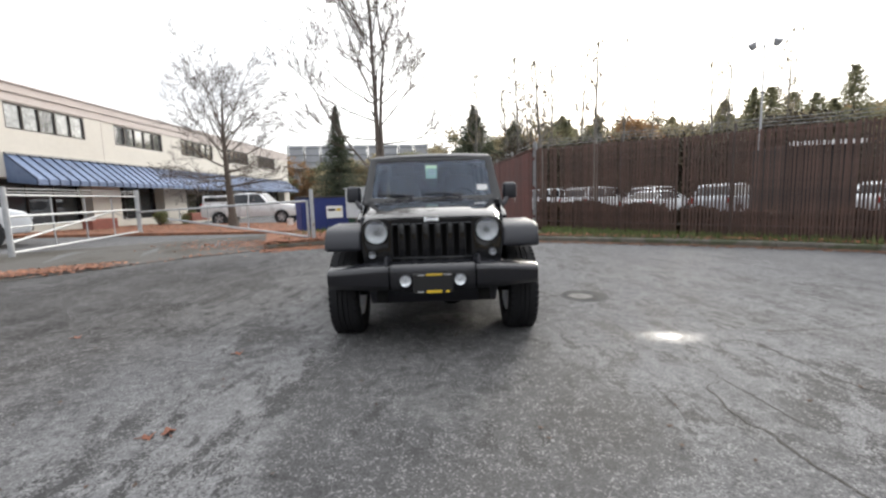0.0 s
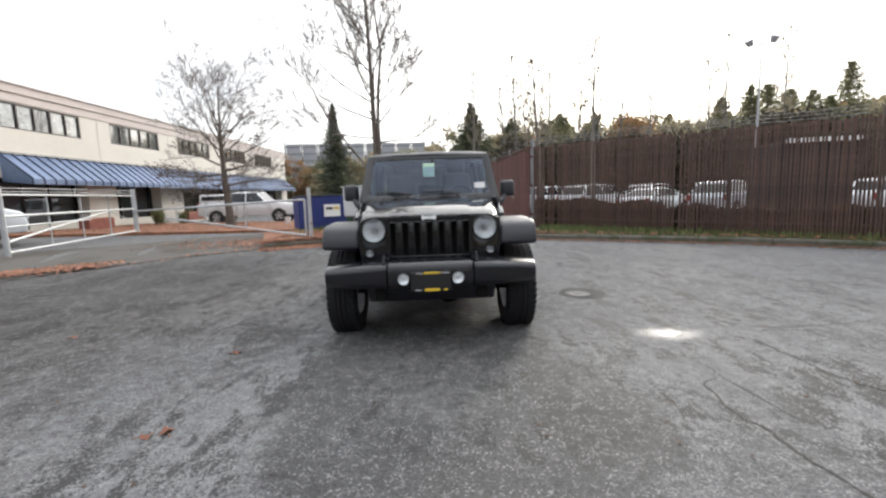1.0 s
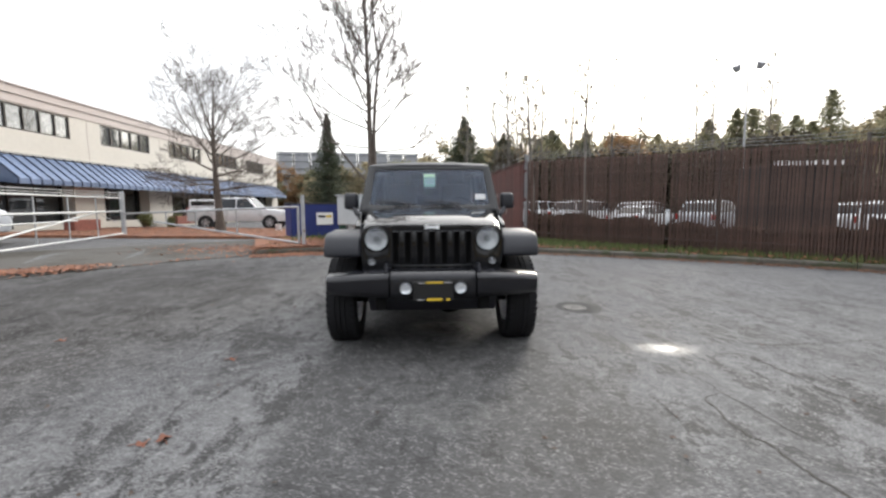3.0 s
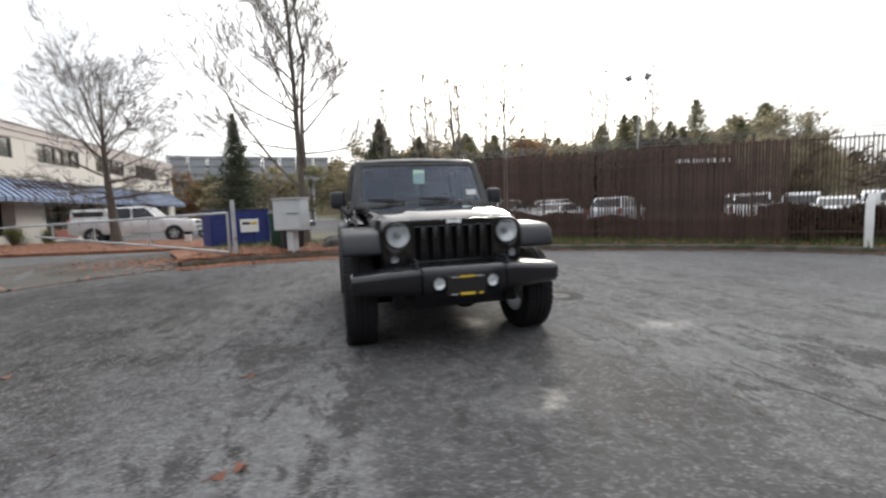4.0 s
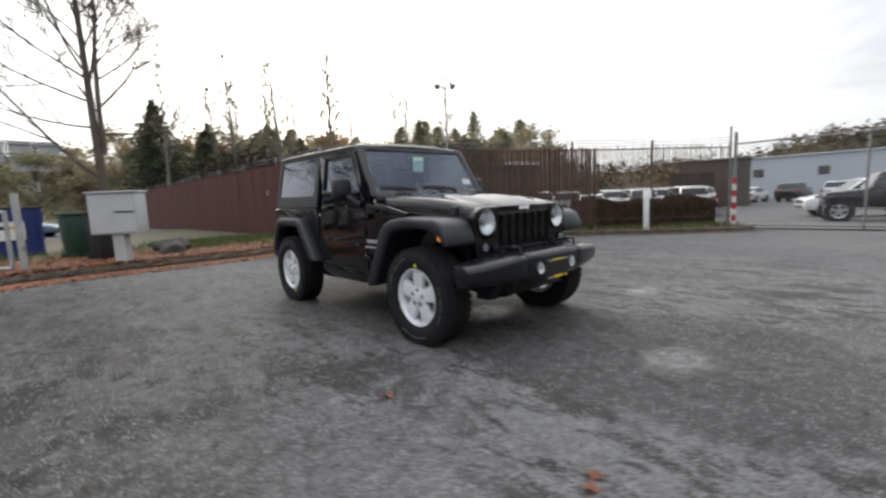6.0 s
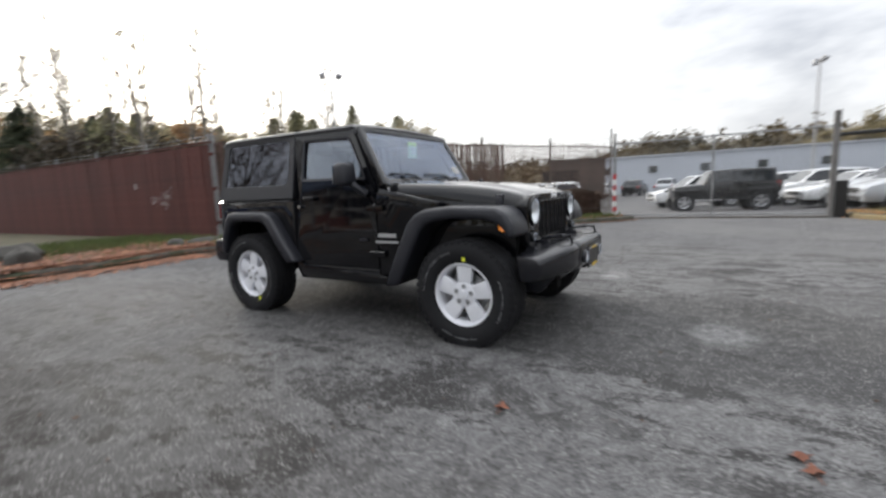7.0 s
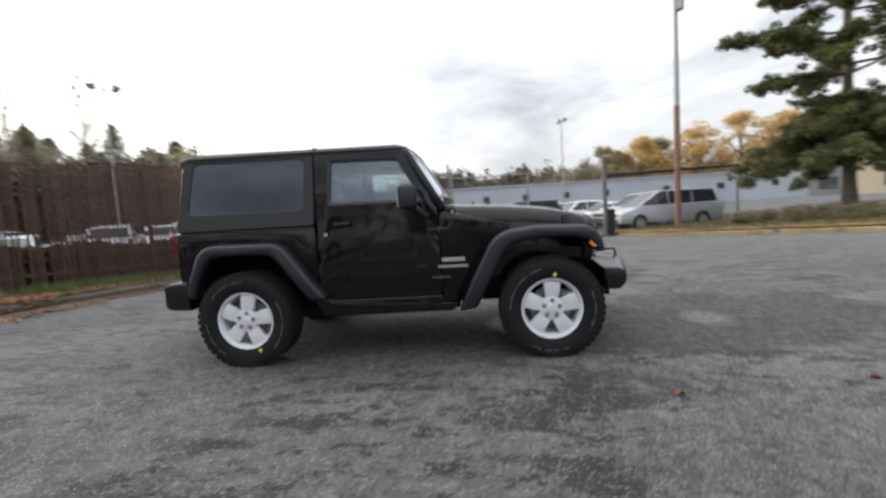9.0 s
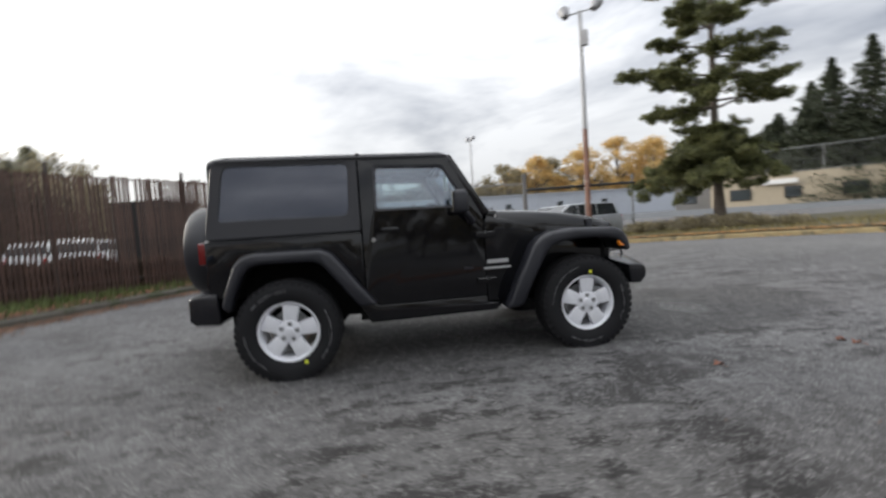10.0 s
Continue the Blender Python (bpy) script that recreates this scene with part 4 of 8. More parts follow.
def bare_tree(x, y, height, radius, seed, label, limbs=16, low=0.25, spread=0.42, leaves=0, lean=0.0, leaf_mat=None, forks=(), rise=0.9, bark=None, twig_n=5, z=None, high=0.93, dome=False, stout=1.0, leaf_size=0.06):
    """A leafless tree: a tapered trunk, rising limbs, forks and fine twigs."""
    top = thing("tree", label, "tree", m=pose(x, y, ground_z(x, y) + 0.08 if z is None else z))
    rng = random.Random(seed)
    bm, tw = bmesh.new(), bmesh.new()
    axis_pts = [Vector((lean * (t ** 1.4) * height + 0.06 * math.sin(5 * t + seed), 0.05 * math.cos(4 * t + seed), t * height)) for t in [i / 10 for i in range(11)]]
    bm_path(bm, axis_pts, [radius * (1.35 if i == 0 else 1.0) * (1 - 0.93 * (i / 10) ** 0.9) + 0.008 for i in range(11)], 9)
    tips = []

    def grow(p, d, length, r, depth):
        """One branch with side shoots all along it, each thinner and shorter than the last."""
        pts, q = [p.copy()], p.copy()
        dd = d.copy()
        n = (7, 5, 4, 3)[depth]
        for _ in range(n):
            dd = (dd + Vector((rng.gauss(0, 0.10), rng.gauss(0, 0.10), rng.gauss(0.05 * rise, 0.07)))).normalized()
            q = q + dd * (length / n)
            pts.append(q.copy())
        rad = [max(0.0042 * stout, r * (1 - 0.85 * i / n)) for i in range(n + 1)]
        bm_path(bm if depth < 2 else tw, pts, rad, 6 if depth == 0 else 4 if depth == 1 else 3)
        tips.append(pts[-1])
        if depth >= 3:
            return
        kids = (twig_n + 3, twig_n, 4)[depth]
        for k in range(kids):
            f = 0.22 + 0.78 * (k + rng.random()) / kids
            i = min(n - 1, int(f * n))
            at = pts[i].lerp(pts[i + 1], f * n - i if f * n - i <= 1 else 1)
            ax = (pts[i + 1] - pts[i]).normalized()
            side = ax.cross(Vector((rng.gauss(0, 1), rng.gauss(0, 1), rng.gauss(0, 1)))).normalized()
            nd_ = (ax * rng.uniform(0.65, 1.0) + side * rng.uniform(0.45, 0.8) + Vector((0, 0, 0.14 * rise))).normalized()
            grow(at, nd_, length * (0.62 - 0.34 * f) * rng.uniform(0.75, 1.2), max(0.0048 * stout, rad[i] * 0.5), depth + 1)

    for k in range(limbs):
        t = low + (high - low) * (k / max(1, limbs - 1))
        i = t * 10
        p = axis_pts[int(i)].lerp(axis_pts[min(10, int(i) + 1)], i % 1)
        a = k * 2.4 + rng.uniform(-0.4, 0.4)
        if dome:
            el = radians(-4 + 74 * k / (limbs - 1) + rng.uniform(-8, 8))
            d = Vector((math.cos(a) * math.cos(el), math.sin(a) * math.cos(el), math.sin(el)))
            reach = (spread * height * (0.95 + 0.12 * math.sin(el))) * rng.uniform(0.8, 1.1)
        else:
            reach = spread * height * (1.05 - 0.75 * t) * rng.uniform(0.8, 1.15)
            d = Vector((math.cos(a), math.sin(a), rise * rng.uniform(0.6, 1.1))).normalized()
        grow(p, d, reach, radius * (1 - t) * (0.34 if dome else 0.28) + 0.012, 0)
    for p0, d0, ln_, r0 in forks:
        grow(Vector(p0), Vector(d0).normalized(), ln_, r0, 0)
    part("trunk", bm, bark or BARK, top)
    tagged(part("twig", tw, TWIG if bark is None else bark, top), kind="stuff")
    if leaves:
        rng.shuffle(tips)
        crown_of(top, tri_mesh("crown", [(tuple(p), (0.3, 0.3, 0.4), 5 if leaf_size > 0.07 else 2, leaf_size) for p in tips[:leaves]], leaf_mat or RUST, seed), "a few clinging dry leaves")
    return top


def fir_tree(x, y, height, width, seed, label, n=26, mat=None, trunk_r=None, z=None, leaf=0.16, dens=9, blunt=0.95):
    """A conifer: a straight trunk with whorls of drooping boughs, uneven and thinning to the tip."""
    top = thing("tree", label, "tree", m=pose(x, y, ground_z(x, y) if z is None else z))
    rng = random.Random(seed)
    bm = bmesh.new()
    bm_tube(bm, (0, 0, -0.3), (0, 0, height * 0.98), trunk_r or height * 0.018, 0.02, n=7)
    blobs = []
    for k in range(n):
        t = 0.06 + 0.93 * k / (n - 1)
        z0 = t * height
        reach = width * (1 - t) ** blunt * rng.uniform(0.7, 1.25) + 0.015 * width
        m = max(4, int(8 * (1 - t) + 4))
        a0 = rng.uniform(0, 6.28)
        for i in range(m):
            a = a0 + 6.283 * i / m + rng.uniform(-0.3, 0.3)
            q = reach * rng.uniform(0.65, 1.1)
            d = Vector((math.cos(a), math.sin(a), -0.12 + 0.3 * t))
            bm_tube(bm, (0, 0, z0), tuple(Vector((0, 0, z0)) + d * q), 0.02 * height / 10, 0.005, n=3, caps=False)
            for s in (0.35, 0.65, 0.92):
                c = Vector((0, 0, z0)) + d * q * s
                blobs.append((tuple(c), (q * 0.24 + 0.05, q * 0.24 + 0.05, height * 0.6 / n), int(4.2 * dens * (1.25 - s * 0.5)), leaf * 0.55))
    part("trunk", bm, BARK, top)
    crown_of(top, tri_mesh("crown", blobs, mat or FIR, seed, 0.25))
    return top


def leafy_tree(x, y, height, width, seed, label, mat, n=26, leaf=0.3, z=None, count=60, thin=1.0):
    """A broad tree or bush: limbs with uneven clumps of leaves and gaps between them."""
    top = thing("tree", label, "tree", m=pose(x, y, ground_z(x, y) if z is None else z))
    rng = random.Random(seed)
    bm = bmesh.new()
    bm_path(bm, [(0, 0, -0.3), (0.1, 0, height * 0.3), (0.0, 0.15, height * 0.62)], [height * 0.022, height * 0.016, height * 0.008], 7)
    blobs = []
    for k in range(n):
        a, t = rng.uniform(0, 6.28), rng.random()
        zz = height * (0.22 + 0.74 * t)
        r = width * math.sin(math.pi * (0.12 + 0.8 * t)) * rng.uniform(0.25, 1.0)
        c = (r * math.cos(a), r * math.sin(a), zz)
        bm_tube(bm, (0, 0, max(height * 0.15, zz - height * 0.28)), c, height * 0.006, 0.01, n=4, caps=False)
        s = width * rng.uniform(0.16, 0.34)
        blobs.append((c, (s, s, s * 0.75), int(count * thin), leaf))
    part("trunk", bm, BARK, top)
    crown_of(top, tri_mesh("crown", blobs, mat, seed, 0.6))
    return top


# the tall bare tree behind the cabinet: two leaders and long low limbs
bare_tree(-1.85, 11.7, 12.0, 0.115, 23, "tall bare tree with twin leaders and a few clinging leaves", limbs=26, low=0.30, spread=0.27, leaves=170, rise=1.25, twig_n=5, lean=-0.04, stout=1.5,
          forks=[((0.03, 0, 2.6), (0.05, 0.1, 1), 8.6, 0.075), ((-0.1, 0, 1.9), (-0.62, 0.1, 0.85), 5.0, 0.05), ((-0.16, 0, 3.9), (-1, 0.1, 0.35), 3.6, 0.034), ((-0.2, 0, 4.5), (-0.95, -0.25, 0.6), 3.7, 0.032),
                 ((-0.22, 0, 4.7), (-0.36, 0.15, 1), 4.6, 0.034), ((0.08, 0, 3.1), (1, 0.1, 0.12), 2.5, 0.032), ((0.1, 0.05, 4.5), (0.85, 0.2, 0.6), 2.6, 0.028), ((0.1, 0.1, 6.2), (0.55, -0.2, 0.85), 2.8, 0.026),
                 ((-0.08, 0, 3.25), (-1, -0.1, -0.05), 3.1, 0.028), ((0.1, 0.1, 5.3), (0.4, 0.4, 0.85), 2.6, 0.024), ((-0.3, 0, 5.6), (-0.8, 0.2, 0.7), 3.0, 0.026), ((-0.35, 0, 6.8), (-0.7, -0.2, 0.8), 2.8, 0.024)], leaf_mat=RUST)
# the spreading bare tree in the bed before the offices
bare_tree(-10.1, 17.5, 6.8, 0.20, 8, "bare spreading tree in a leaf-strewn bed", limbs=22, low=0.29, high=0.70, spread=0.53, leaves=0, rise=0.22, twig_n=6, dome=True, stout=1.5)
fir_tree(-8.0, 32.5, 9.0, 3.0, 3, "narrow dark spruce tree", n=30, leaf=0.2, dens=10, mat=SHADED_NEEDLES)
fir_tree(4.4, 43.8, 10.9, 5.2, 4, "dark broad fir tree behind the red fence", n=24, leaf=0.35, dens=10, mat=SHADED_NEEDLES)
fir_tree(9.0, 45.0, 9.4, 4.8, 5, "dark fir tree behind the red fence", n=22, leaf=0.35, dens=10, mat=SHADED_NEEDLES)
fir_tree(13.2, 43.5, 8.8, 4.6, 6, "dark fir tree behind the slatted fence", n=22, leaf=0.35, dens=10, mat=SHADED_NEEDLES)
fir_tree(17.2, 42.0, 8.4, 4.6, 9, "dark fir tree behind the slatted fence", n=22, leaf=0.35, dens=10, mat=SHADED_NEEDLES)

# leaning pale alders behind the fences
for i, (ax, ay, h, ln_) in enumerate(((6.2, 30, 9.5, -0.10), (7.9, 31, 10.5, -0.07), (9.2, 30, 12.5, 0.0), (4.0, 38, 13, 0.02), (6.2, 27.7, 11.2, -0.02), (5.6, 18.4, 8.3, -0.04), (8.7, 19.3, 9.4, 0.01), (12.5, 33, 13.5, 0.03), (17.5, 36, 15.5, 0.0), (27, 38, 16, -0.03), (28.6, 38.5, 16.5, 0.02), (30, 33, 15, 0.02), (22, 40, 13, 0.03))):
    bare_tree(ax, ay, h, 0.15, 40 + i, "thin pale leafless alder behind the fence", limbs=17, low=0.38, spread=0.17, lean=ln_, leaves=(800 if i in (11, 7, 9) else 260), bark=PALE_BARK, twig_n=3, rise=1.3, leaf_mat=PALE_LEAF, stout=2.6, leaf_size=0.07)

# the wood behind the yard, tree by tree
woods = [(50.3, 48.1, 15.5, 3.2, "f"), (44, 46, 12.0, 3.0, "f"), (47, 47, 11.5, 3.0, "f"), (56, 46, 12.5, 3.2, "f"), (36, 45, 12.5, 2.6, "f"), (32, 44, 11.0, 3.2, "f"), (41, 50, 10, 3.4, "o"),
         (24, 48, 10.5, 4.2, "r"), (20, 52, 10.0, 4.0, "f"), (16, 50, 9.8, 3.5, "o"), (13, 40, 9.0, 2.6, "f"), (28, 54, 10, 4.5, "o"), (62, 48, 12, 4, "o"), (70, 47, 12, 4, "f"), (66, 55, 14, 3.5, "f"),
         (78, 50, 9, 4.5, "o"), (84, 56, 7.5, 5, "o"), (74, 62, 13, 4, "f"), (60, 58, 13, 5, "o"), (18, 58, 10.5, 4.5, "o"), (23, 60, 10, 4.5, "o"), (34, 56, 10, 4.5, "o"), (38, 54, 10, 4, "f"), (52, 54, 11, 4.5, "o"), (46, 56, 10.5, 4.5, "o"), (12, 56, 9.5, 4, "o"), (40, 42, 9.5, 3.2, "o"), (54, 42, 10, 3.4, "o"), (64, 42, 10, 4, "o"), (30, 50, 9.5, 4, "o")]
for i, (wx, wy, h, w, k) in enumerate(woods):
    if k == "f":
        fir_tree(wx, wy, h, w * 1.5, 60 + i, "dark fir tree in the wood beyond the yard", n=22, leaf=0.46, dens=5, blunt=0.62)
    else:
        leafy_tree(wx, wy, h, w, 60 + i, "rusty autumn tree in the wood" if k == "r" else "dull olive autumn tree in the wood", RUST if k == "r" else OLIVE, n=44, leaf=0.36, count=80)
# a closed belt of further trees, copies of four kinds
belt = [leafy_tree(70, 62, 10.5, 5, 160, "dull olive autumn tree in the far belt", OLIVE, n=46, leaf=0.42, count=80), leafy_tree(14, 62, 10, 4.6, 161, "dull brown autumn tree in the far belt", RUST, n=40, leaf=0.42, count=60),
        fir_tree(44, 60, 12, 5.6, 162, "dark fir tree in the far belt", n=30, leaf=0.45, dens=4, blunt=0.7), leafy_tree(30, 64, 11, 5, 163, "thin olive tree in the far belt", OLIVE, n=34, leaf=0.36, count=60)]
rb = random.Random(77)
for i in range(44):
    az = radians(3 + 49 * i / 43 + rb.uniform(-0.6, 0.6))
    dd = rb.uniform(60, 84) + 0.5 * max(0, math.degrees(az) - 40)
    src = belt[(0, 3, 2, 0, 1, 2, 3)[rb.randrange(7)]]
    src.scale = (1, 1, 1)
    ob = copy_thing(src, pose(dd * math.sin(az), dd * math.cos(az) - 4, -0.6, 0, 0, rb.uniform(0, 360)))
    ob.scale = [rb.uniform(0.85, 1.2) * dd / 72] * 3
    tagged(ob, group="trees of the far belt")
# golden trees on the bank behind the warehouse
for i, (wx, wy, h, w) in enumerate(((92, -28, 13, 6), (94, -36, 14.5, 6.5), (90, -45, 16, 6.5), (86, -52, 17, 6.5), (82, -58, 16, 6), (100, -20, 8.2, 5), (104, -11, 6.6, 4.5), (98, -32, 12, 6), (108, -3, 5.2, 4), (96, -24, 9.0, 5.5), (100, -42, 15, 6), (88, -62, 15, 6))):
    leafy_tree(wx, wy, h, w, 90 + i, "golden autumn tree on the bank", GOLD if i in (1, 2, 3, 4, 7, 11) else OLIVE, n=60, leaf=0.42, count=95)
# tall firs beyond the tan wall, in the darker shaded needle colour
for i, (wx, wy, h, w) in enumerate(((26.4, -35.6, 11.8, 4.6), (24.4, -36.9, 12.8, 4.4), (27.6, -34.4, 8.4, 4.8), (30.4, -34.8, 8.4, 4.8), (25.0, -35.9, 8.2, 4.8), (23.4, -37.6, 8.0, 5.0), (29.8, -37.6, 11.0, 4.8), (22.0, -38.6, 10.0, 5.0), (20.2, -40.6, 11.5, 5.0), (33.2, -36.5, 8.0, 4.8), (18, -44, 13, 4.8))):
    fir_tree(wx, wy, h, w, 120 + i, "tall dark fir tree above the tan wall", n=24, leaf=0.35, dens=8, mat=SHADED_NEEDLES)


def pine_tree(x, y, height, seed, lee):
    """Wind-shaped pine: a dense skirt that hangs to the lee side, then loose tiers with gaps of sky."""
    top = thing("tree", "wind-shaped pine tree with layered dark green boughs", "tree", m=pose(x, y, ground_z(x, y) + 0.3))
    rng = random.Random(seed)
    bm = bmesh.new()
    trunk = [Vector((0.10 * math.sin(3.2 * t), 0.12 * math.sin(2.1 * t), height * t)) for t in [i / 12 for i in range(13)]]
    bm_path(bm, trunk, [0.17 * (1.35 if i == 0 else 1) * (1 - 0.9 * i / 12) + 0.012 for i in range(13)], 10)
    blobs = []

    def bough(h, a, reach, rise, droop, first, fat, thick):
        p = trunk[min(12, int(h / height * 12))].copy()
        p.z = h
        d = Vector((math.cos(a), math.sin(a), rise)).normalized()

        def along(s):
            return p + d * reach * s + Vector((0, 0, -droop * s * s))
        r = 0.05 * (1.15 - h / height)
        bm_path(bm, [along(s) + Vector((0, 0, rng.gauss(0, 0.03))) for s in (0, 0.3, 0.6, 0.85, 1.0)], [r + 0.012, 0.8 * r + 0.01, 0.02, 0.012, 0.006], 5)
        n = max(3, int(reach / 0.36))
        for k in range(n):
            s = first + (1.0 - first) * k / (n - 1)
            w = fat * rng.uniform(0.75, 1.25) * (0.75 if s > 0.9 else 1.0)
            c = along(s) + Vector((rng.gauss(0, 0.14), rng.gauss(0, 0.14), 0.06))
            blobs.append((tuple(c), (w, w, w * thick), 300, 0.075))
            for _ in range(4):
                e = c + Vector((rng.gauss(0, w * 0.85), rng.gauss(0, w * 0.85), rng.gauss(0.05, w * 0.35)))
                blobs.append((tuple(e), (0.17, 0.17, 0.13), 80, 0.07))

    # dense skirt: longest and lowest on the lee side
    for k in range(46):
        f = k / 45
        a = k * 2.4 + rng.uniform(-0.4, 0.4)
        side = 0.5 + 0.5 * math.cos(a - lee)
        h = 1.75 + 1.75 * f
        reach = (2.0 + 1.2 * side) * (1 - 0.72 * f) * rng.uniform(0.8, 1.1)
        bough(h, a, reach, 0.14, (0.55 + 0.65 * side) * (1 - f) + 0.12, 0.16, 0.36, 0.7)
    # loose tiers above it
    tiers = ((4.5, 2.5, 2.2, 6), (5.4, 2.8, 2.3, 7), (6.4, 2.0, 2.0, 5), (7.3, 1.6, 3.3, 5), (8.3, 2.0, 2.9, 5), (9.2, 1.9, 1.7, 5), (10.1, 1.5, 1.4, 5), (10.9, 1.1, 1.0, 5), (11.6, 0.7, 0.7, 5), (12.3, 0.4, 0.4, 4))
    for h, lee_reach, far_reach, n in tiers:
        turn = rng.uniform(0, 6.28)
        for k in range(n):
            a = turn + 6.283 * k / n + rng.uniform(-0.35, 0.35)
            side = 0.5 + 0.5 * math.cos(a - lee)
            reach = (far_reach + (lee_reach - far_reach) * side) * rng.uniform(0.72, 1.18)
            bough(h + rng.uniform(-0.35, 0.35), a, reach, rng.uniform(0.0, 0.42), rng.uniform(0.2, 0.7) * (1.1 - h / height), 0.52, 0.30 if h < 9 else 0.24, 0.85)
    part("trunk", bm, BARK, top)
    crown_of(top, tri_mesh("crown", blobs, PINE, seed, 0.7))


pine_tree(10.85, -11.55, 12.8, 7, math.radians(48))
# low shrubs at its foot
for i, (sx, sy, h, w) in enumerate(((11.0, -8.3, 0.42, 0.9), (9.9, -9.3, 0.5, 1.0), (9.0, -10.0, 0.42, 1.0), (11.7, -8.6, 0.42, 0.9), (8.2, -10.6, 0.35, 0.9), (10.6, -10.4, 0.5, 1.0), (9.6, -11.2, 0.45, 1.0), (7.3, -10.9, 0.28, 0.8), (12.0, -9.8, 0.4, 0.9))):
    top = thing("shrub", "low brownish-green shrub on the island", "shrub", group="island shrubs", m=pose(sx, sy, ground_z(sx, sy) + 0.15))
    bm = bmesh.new()
    r2 = random.Random(i)
    for k in range(12):
        a = k * 0.53
        bm_tube(bm, (0, 0, 0), (0.7 * w * math.cos(a), 0.7 * w * math.sin(a), h * r2.uniform(0.5, 1.0)), 0.012, 0.004, n=4)
    part("branch", bm, BARK, top)
    crown_of(top, tri_mesh("leaves", [((w * 0.6 * math.cos(k * 2.4) * (k / 10), w * 0.6 * math.sin(k * 2.4) * (k / 10), h * r2.uniform(0.35, 0.8)), (0.25, 0.25, 0.16), 90, 0.06) for k in range(11)], OLIVE, 300 + i, 0.6))

# far wooded ridge
rv, rf = [], []
rngn = np.random.default_rng(9)
NR = 150


def ridge_h(i):
    az = -75 + 300 * i / (NR - 1)
    return 12 + 15 * math.exp(-((az - 8) / 34) ** 2) + 6 * math.exp(-((az - 110) / 25) ** 2) + 2.2 * math.sin(i * 0.41) + 1.5 * math.sin(i * 0.9)


for i in range(NR):
    az = radians(-75 + 300 * i / (NR - 1))
    d0 = 210 + 25 * math.sin(i * 0.21)
    hh = ridge_h(i) + 1.6 * rngn.random()
    for k, (dd, hz) in enumerate(((d0, -2), (d0 + 18, hh * 0.55), (d0 + 40, hh), (d0 + 90, hh * 0.9))):
        rv.append((dd * math.sin(az), dd * math.cos(az), hz))
for i in range(NR - 1):
    for k in range(3):
        a = i * 4 + k
        rf.append((a, a + 4, a + 5, a + 1))
rm = bpy.data.meshes.new("hillside")
rm.from_pydata(rv, [], rf)
rm.materials.append(material("hillside_scrub", (0.055, 0.055, 0.035), 0.95, vary=0.45, scale=0.03, other=(0.10, 0.075, 0.04), bump=1.0, bump_scale=0.3))
rm.shade_smooth()
tagged(new("hillside", rm), "far wooded hillside in dull autumn colours", "hillside", kind="structure")
blobs = []
for i in range(1700):
    az = radians(random.Random(i).uniform(-75, 225))
    j = int((math.degrees(az) + 75) / 300 * (NR - 1))
    f = random.Random(i + 5000).random()
    d0 = 210 + 25 * math.sin(j * 0.21) + 45 * f
    hh = ridge_h(j) * min(1, 0.25 + 0.9 * f)
    s = random.Random(i + 900).uniform(1.8, 4.2)
    blobs.append(((d0 * math.sin(az), d0 * math.cos(az), hh + s * 0.7), (s * 0.9, s * 0.9, s * 1.5), 34, 1.5))
wm_ = tri_mesh("woodland", blobs, material("far_woodland", (0.055, 0.060, 0.036), 0.9, vary=0.5, scale=0.03, rand=0.45, other=(0.11, 0.075, 0.035)), 77, 0.8)
tagged(new("woodland", wm_), "far woodland covering the hillside", "woods", kind="stuff")


# ---- parked vehicles ----
CAR_GLASS = material("dark_car_glass", (0.015, 0.018, 0.022), 0.06, vary=0.0, spec=0.6)
RUBBER = material("tyre_rubber", (0.017, 0.017, 0.018), 0.75, vary=0.3, scale=12, bump=0.3, bump_scale=80)
ALLOY = material("alloy_wheel", (0.55, 0.56, 0.58), 0.32, 0.85, vary=0.1, scale=6)
BLACK_TRIM = material("black_plastic_trim", (0.022, 0.022, 0.024), 0.55, vary=0.25, scale=10, bump=0.15, bump_scale=120)
LAMP_GLASS = material("lamp_glass", (0.72, 0.74, 0.77), 0.12, 0.35, vary=0.12, scale=20)
TAIL_RED = material("tail_lamp_red", (0.32, 0.012, 0.012), 0.2, vary=0.15, scale=15)


def paint(name, c, rough=0.28):
    return material("car_paint_" + name, c, rough, 0.15, vary=0.06, scale=2, coat=0.6)


def cabin(bm, low, high, w0, w1):
    """A glasshouse: a side outline whose upper points lie further in."""
    z0, z1 = min(p[1] for p in low + high), max(p[1] for p in low + high)
    poly = low + high
    sides = []
    for sgn in (-1, 1):
        sides.append([bm.verts.new((sgn * (w0 + (w1 - w0) * (p[1] - z0) / (z1 - z0)), p[0], p[1])) for p in poly])
    n = len(poly)
    for i in range(n):
        bm.faces.new((sides[0][i], sides[0][(i + 1) % n], sides[1][(i + 1) % n], sides[1][i]))
    bm.faces.new(sides[0][::-1])
    bm.faces.new(sides[1])


def side_panel(bm, poly, w0, w1, z0, z1, sgn, out=0.006, thick=0.012):
    """A pane that lies on the sloping side of a cabin."""
    for sgn in (sgn,):
        a = [bm.verts.new((sgn * (w0 + (w1 - w0) * (p[1] - z0) / (z1 - z0) + out), p[0], p[1])) for p in poly]
        b = [bm.verts.new((v.co.x - sgn * thick, v.co.y, v.co.z)) for v in a]
        n = len(poly)
        bm.faces.new(a)
        bm.faces.new(b[::-1])
        for i in range(n):
            bm.faces.new((a[i], a[(i + 1) % n], b[(i + 1) % n], b[i]))


